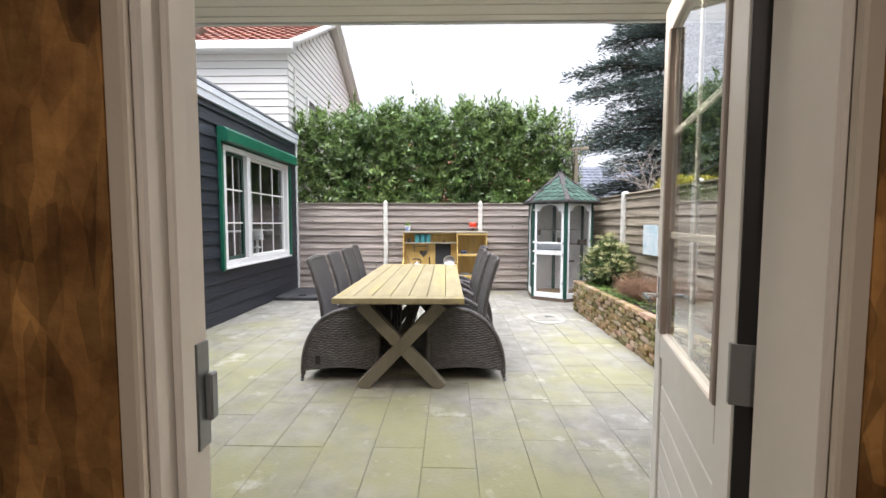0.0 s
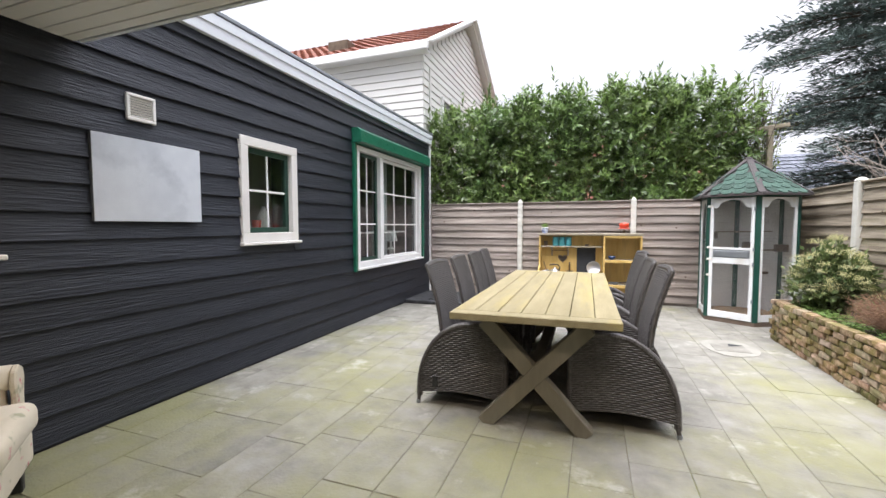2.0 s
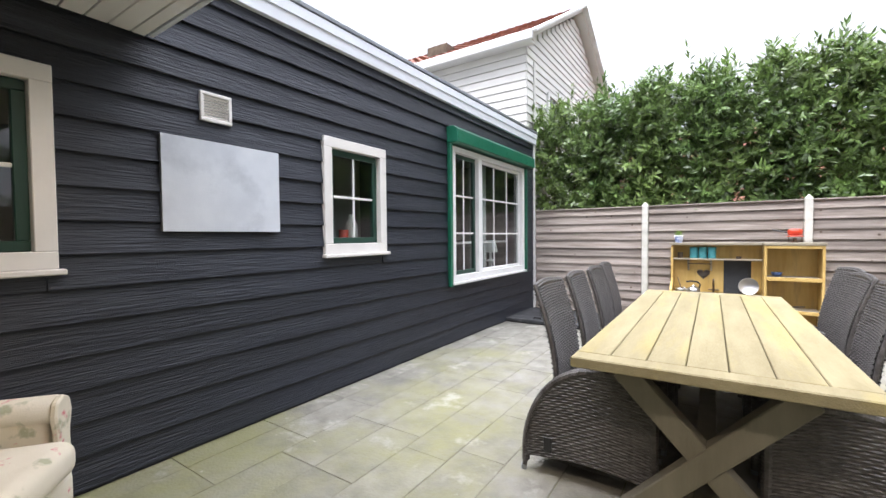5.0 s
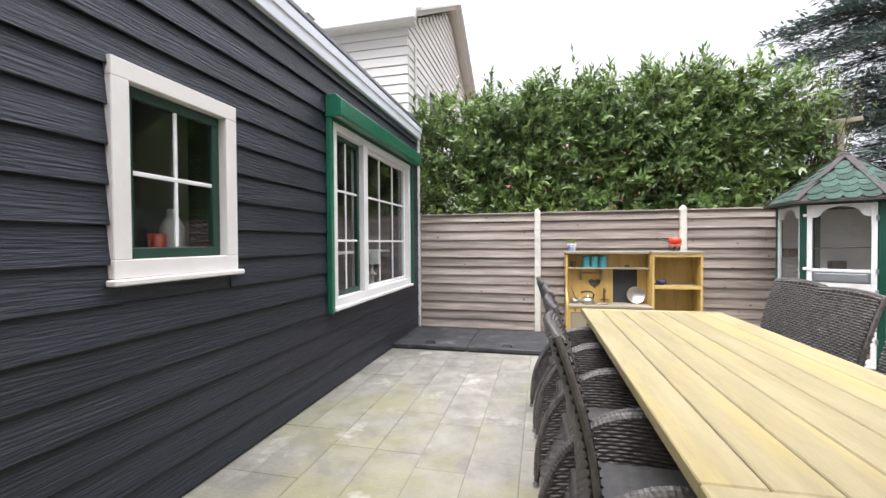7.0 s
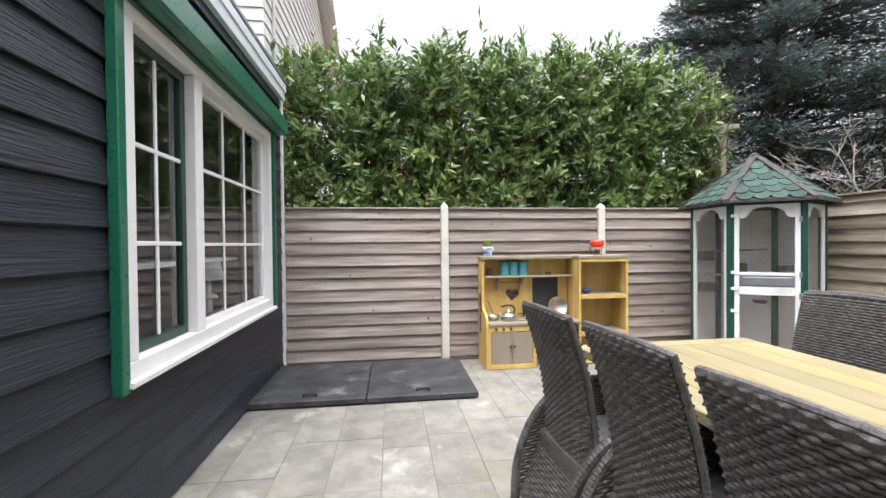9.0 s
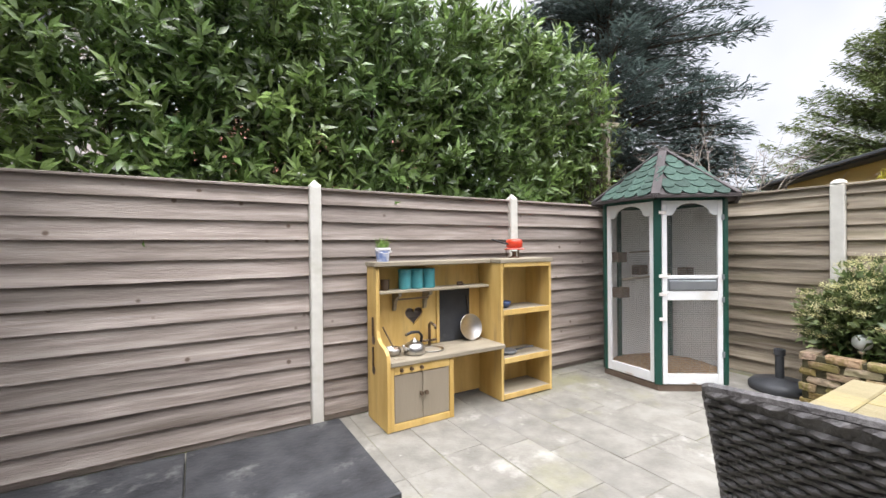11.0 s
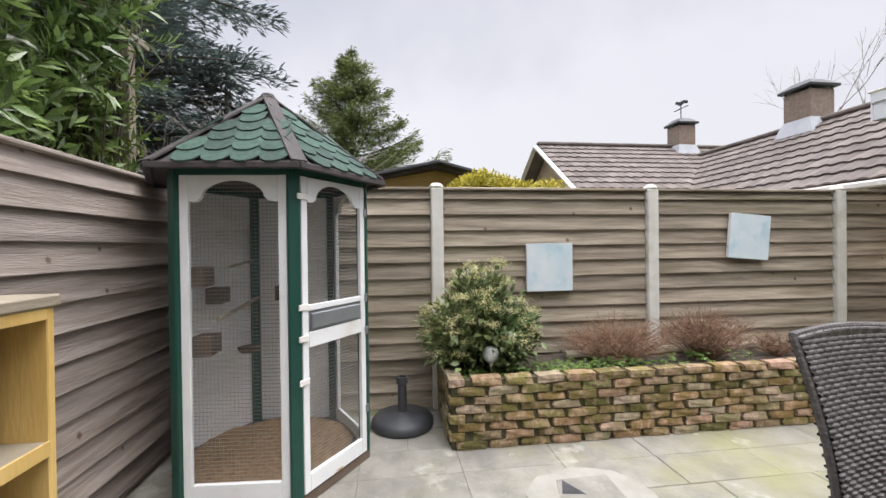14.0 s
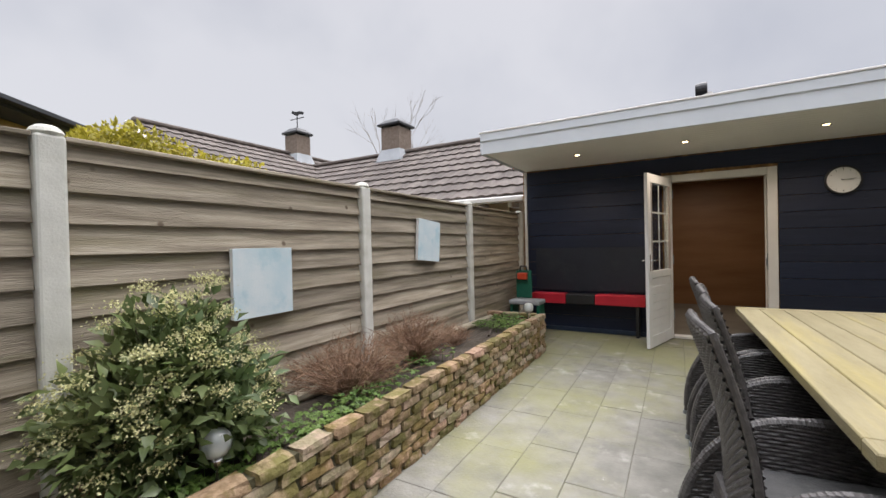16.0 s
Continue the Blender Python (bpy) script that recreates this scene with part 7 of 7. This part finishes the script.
part("roof", slab_quad(ra, rb, fb2, fa, 0.10), M_NBWHITE, nbh)
tile_roof(eb, (NX + ov - 0.12, ea[1], ea[2]), (NX + ov - 0.12, ra[1], ra[2]), rb, 0.22, 0.30, M_PANTILE, nbh)
part("bargeboard", beam((NX + ov, ea[1] - 0.02, ea[2]), (NX + ov, ra[1], ra[2] + 0.02), 0.05, 0.21, 0.004, up=(1, 0, 0)), M_WHITE, nbh)
part("bargeboard", beam((NX + ov, fa[1] + 0.02, fa[2]), (NX + ov, ra[1], ra[2] + 0.02), 0.05, 0.21, 0.004, up=(1, 0, 0)), M_WHITE, nbh)
part("gutter", box(NX - 8.2, NX + ov + 0.03, NY - ov - 0.10, NY - ov - 0.005, ea[2] - 0.16, ea[2] + 0.02, 0.02), M_WHITE, nbh)
part("soffit", box(NX - 8.2, NX + ov - 0.03, NY - ov, NY, ea[2] - 0.14, ea[2] - 0.11), M_WHITE, nbh)
part("corner_board", box(NX + 0.03, NX + 0.055, NY + 0.28, NY + 0.36, 2.4, 4.62, 0.004), M_NBWHITE, nbh)
gw = part("window", bar_frame(bmesh.new(), NX + 0.03, NX + 0.08, NY + 1.0, NY + 2.4, 3.3, 4.25, 0.07), M_WHITE, nbh, "white upper window")
part("pane", box(NX + 0.035, NX + 0.04, NY + 1.06, NY + 2.34, 3.36, 4.19), M_BLACK, gw)
rl = part("roof_light", box(NX - 2.75, NX - 2.2, NY + 0.75, NY + 1.1, 5.3, 5.75, 0.02), M_DARKMETAL, nbh, "brown roof light box")

# bungalow in the south east
bung = thing("bungalow", 0, 0, -0.05, 0, "low buff brick bungalow with grey brown tiled roofs", "house")
part("wall", box(3.6, 13.5, -5.2, -0.75, 0.0, 2.25), M_NBBRICK, bung)
part("wall", prism([(-5.2, 2.251), (-0.75, 2.251), (-2.85, 3.85)], -3.75, -3.6, None, Matrix(((0, -1, 0, 0), (1, 0, 0, 0), (0, 0, 1, 0), (0, 0, 0, 1)))), M_NBBRICK, bung)
B0, B1 = 3.15, 13.0
part("roof", slab_quad((B0, -0.30, 2.22), (B1, -0.30, 2.22), (B1, -2.85, 3.92), (B0, -2.85, 3.92), 0.08), M_GREYTILE, bung)
part("roof", slab_quad((B0, -2.85, 3.92), (B1, -2.85, 3.92), (B1, -5.5, 2.2), (B0, -5.5, 2.2), 0.08), M_GREYTILE, bung)
tile_roof((B0, -0.30, 2.22), (B1, -0.30, 2.22), (B1, -2.85, 3.92), (B0, -2.85, 3.92), 0.24, 0.33, M_GREYTILE, bung)
part("gutter", box(B0, 9.0, -0.32, -0.20, 2.10, 2.20, 0.02), M_CREAM, bung)
part("verge_board", beam((B0 - 0.03, -0.28, 2.15), (B0 - 0.03, -2.85, 3.88), 0.04, 0.20, 0.004, up=(1, 0, 0)), M_CREAM, bung)
for k in range(5):
    part("rafter_end", box(3.4 + k * 0.62, 3.47 + k * 0.62, -0.74, -0.33, 2.02, 2.11, 0.004), M_CREAM, bung)
part("ridge", beam((B0, -2.85, 3.97), (B1, -2.85, 3.97), 0.16, 0.10, 0.03), M_GREYTILE, bung)
AX, AY = 11.4, 1.95
part("roof", slab_quad((8.3, AY, 2.3), (8.3, -5.0, 2.3), (AX, -5.0, 4.30), (AX, AY, 4.30), 0.08), M_GREYTILE, bung)
part("roof", slab_quad((AX, AY, 4.30), (AX, -5.0, 4.30), (14.5, -5.0, 2.3), (14.5, AY, 2.3), 0.08), M_GREYTILE, bung)
tile_roof((8.3, -5.0, 2.3), (8.3, AY, 2.3), (AX, AY, 4.30), (AX, -5.0, 4.30), 0.24, 0.33, M_GREYTILE, bung)
part("wall", prism([(8.8, 0.0), (14.0, 0.0), (14.0, 2.5), (AX, 4.12), (8.8, 2.5)], 1.3, 1.6), M_NBBRICK, bung)
part("verge_board", beam((8.25, AY + 0.02, 2.25), (AX, AY + 0.02, 4.26), 0.05, 0.20, 0.004, up=(0, 1, 0)), M_CREAM, bung)
part("verge_board", beam((14.55, AY + 0.02, 2.25), (AX, AY + 0.02, 4.26), 0.05, 0.20, 0.004, up=(0, 1, 0)), M_CREAM, bung)
part("ridge", beam((AX, AY, 4.35), (AX, -5.0, 4.35), 0.16, 0.10, 0.03), M_GREYTILE, bung)
for cx, cy, zb, zt, w in ((7.65, -2.85, 3.7, 4.62, 0.30), (11.3, -2.6, 4.0, 4.9, 0.27)):
    ch = part("chimney", box(cx - w, cx + w, cy - w, cy + w, zb, zt, 0.01), M_CHIMBRICK, bung, "brown brick chimney")
    part("flashing", lathe([(w * 2.0, zb - 0.02), (w * 1.45, zb + 0.32)], 4, None, pose(cx, cy, 0, 0, 0, 45)), M_LEAD, ch, "grey lead flashing")
    part("cap", lathe([(w * 1.75, zt + 0.05), (w * 1.75, zt + 0.10), (w * 0.9, zt + 0.24)], 4, None, pose(cx, cy, 0, 0, 0, 45)), M_BLACK, ch, "dark metal chimney cap")
    for sx in (-1, 1):
        for sy in (-1, 1):
            part("cap_leg", beam((cx + sx * w * 0.9, cy + sy * w * 0.9, zt), (cx + sx * w * 0.9, cy + sy * w * 0.9, zt + 0.06), 0.03, 0.03), M_BLACK, ch)
vane = thing("weather_vane", 11.3, -2.6, 5.05, 0, "small dark weather vane on the chimney", "weather vane")
part("rod", tube([(0, 0, 0), (0, 0, 0.55)], 0.015, 6), M_BLACK, vane)
part("arrow", beam((-0.3, 0, 0.38), (0.3, 0, 0.38), 0.02, 0.02), M_BLACK, vane)
part("figure", prism([(-0.28, 0.46), (-0.1, 0.50), (0.0, 0.46), (0.12, 0.52), (0.26, 0.60), (0.2, 0.66), (0.05, 0.60), (-0.12, 0.60), (-0.3, 0.54)], -0.006, 0.006), M_BLACK, vane)

# yellow garden cabin behind the fence
M_CABIN = mat("yellow_cabin_wood", (0.50, 0.33, 0.10), (0.62, 0.43, 0.16), 2.0, 0.6, 0.15, 30.0, stretch=(0.5, 0.5, 4))
cabin = thing("garden_cabin", 0, 0, -0.05, 0, "yellow wooden garden cabin with a dark felt roof", "cabin")
part("wall", prism([(4.5, 0.0), (6.9, 0.0), (6.9, 2.08), (5.75, 2.30), (4.5, 2.02)], -7.0, -4.75, None, Matrix(((0, -1, 0, 0), (1, 0, 0, 0), (0, 0, 1, 0), (0, 0, 0, 1)))), M_CABIN, cabin)
part("roof", slab_quad((4.5, 4.2, 2.0), (7.2, 4.2, 2.0), (7.2, 5.75, 2.38), (4.5, 5.75, 2.38), 0.07), M_ROOFING, cabin, "dark felt roof")
part("roof", slab_quad((4.5, 5.75, 2.38), (7.2, 5.75, 2.38), (7.2, 7.1, 2.10), (4.5, 7.1, 2.10), 0.07), M_ROOFING, cabin, "dark felt roof")
part("roof_trim", beam((4.48, 4.2, 1.96), (4.48, 5.75, 2.35), 0.03, 0.12, 0.003, up=(1, 0, 0)), M_ANTHRA, cabin)
part("roof_trim", beam((4.48, 7.1, 2.06), (4.48, 5.75, 2.35), 0.03, 0.12, 0.003, up=(1, 0, 0)), M_ANTHRA, cabin)

# far houses in the north
red = thing("red_roofed_house", 0, 0, -0.05, 0, "far brick house with an orange red tiled roof", "house")
part("wall", box(-2.2, 3.2, 13.2, 18.5, 0.0, 2.3), M_NBBRICK, red)
part("roof", slab_quad((-2.5, 12.8, 2.1), (3.5, 12.8, 2.1), (3.5, 15.8, 4.5), (-2.5, 15.8, 4.5), 0.08), M_PANTILE, red)
part("roof", slab_quad((-2.5, 15.8, 4.5), (3.5, 15.8, 4.5), (3.5, 18.9, 2.1), (-2.5, 18.9, 2.1), 0.08), M_PANTILE, red)
tile_roof((-2.5, 12.8, 2.1), (3.5, 12.8, 2.1), (3.5, 15.8, 4.5), (-2.5, 15.8, 4.5), 0.24, 0.33, M_PANTILE, red)
blue = thing("blue_roofed_house", 0, 0, -0.05, 0, "far house with a blue grey tiled roof", "house")
part("wall", box(5.5, 14.5, 20.5, 27.0, 0.0, 2.5), M_NBBRICK, blue)
part("roof", slab_quad((5.2, 20.0, 2.3), (14.8, 20.0, 2.3), (14.8, 23.5, 4.6), (5.2, 23.5, 4.6), 0.08), M_BLUETILE, blue)
part("roof", slab_quad((5.2, 23.5, 4.6), (14.8, 23.5, 4.6), (14.8, 27.5, 2.3), (5.2, 27.5, 2.3), 0.08), M_BLUETILE, blue)
tile_roof((5.2, 20.0, 2.3), (14.8, 20.0, 2.3), (14.8, 23.5, 4.6), (5.2, 23.5, 4.6), 0.30, 0.36, M_BLUETILE, blue)

# ---- pieces of the ground and the planter ----
lay_slabs()
lay_bricks()
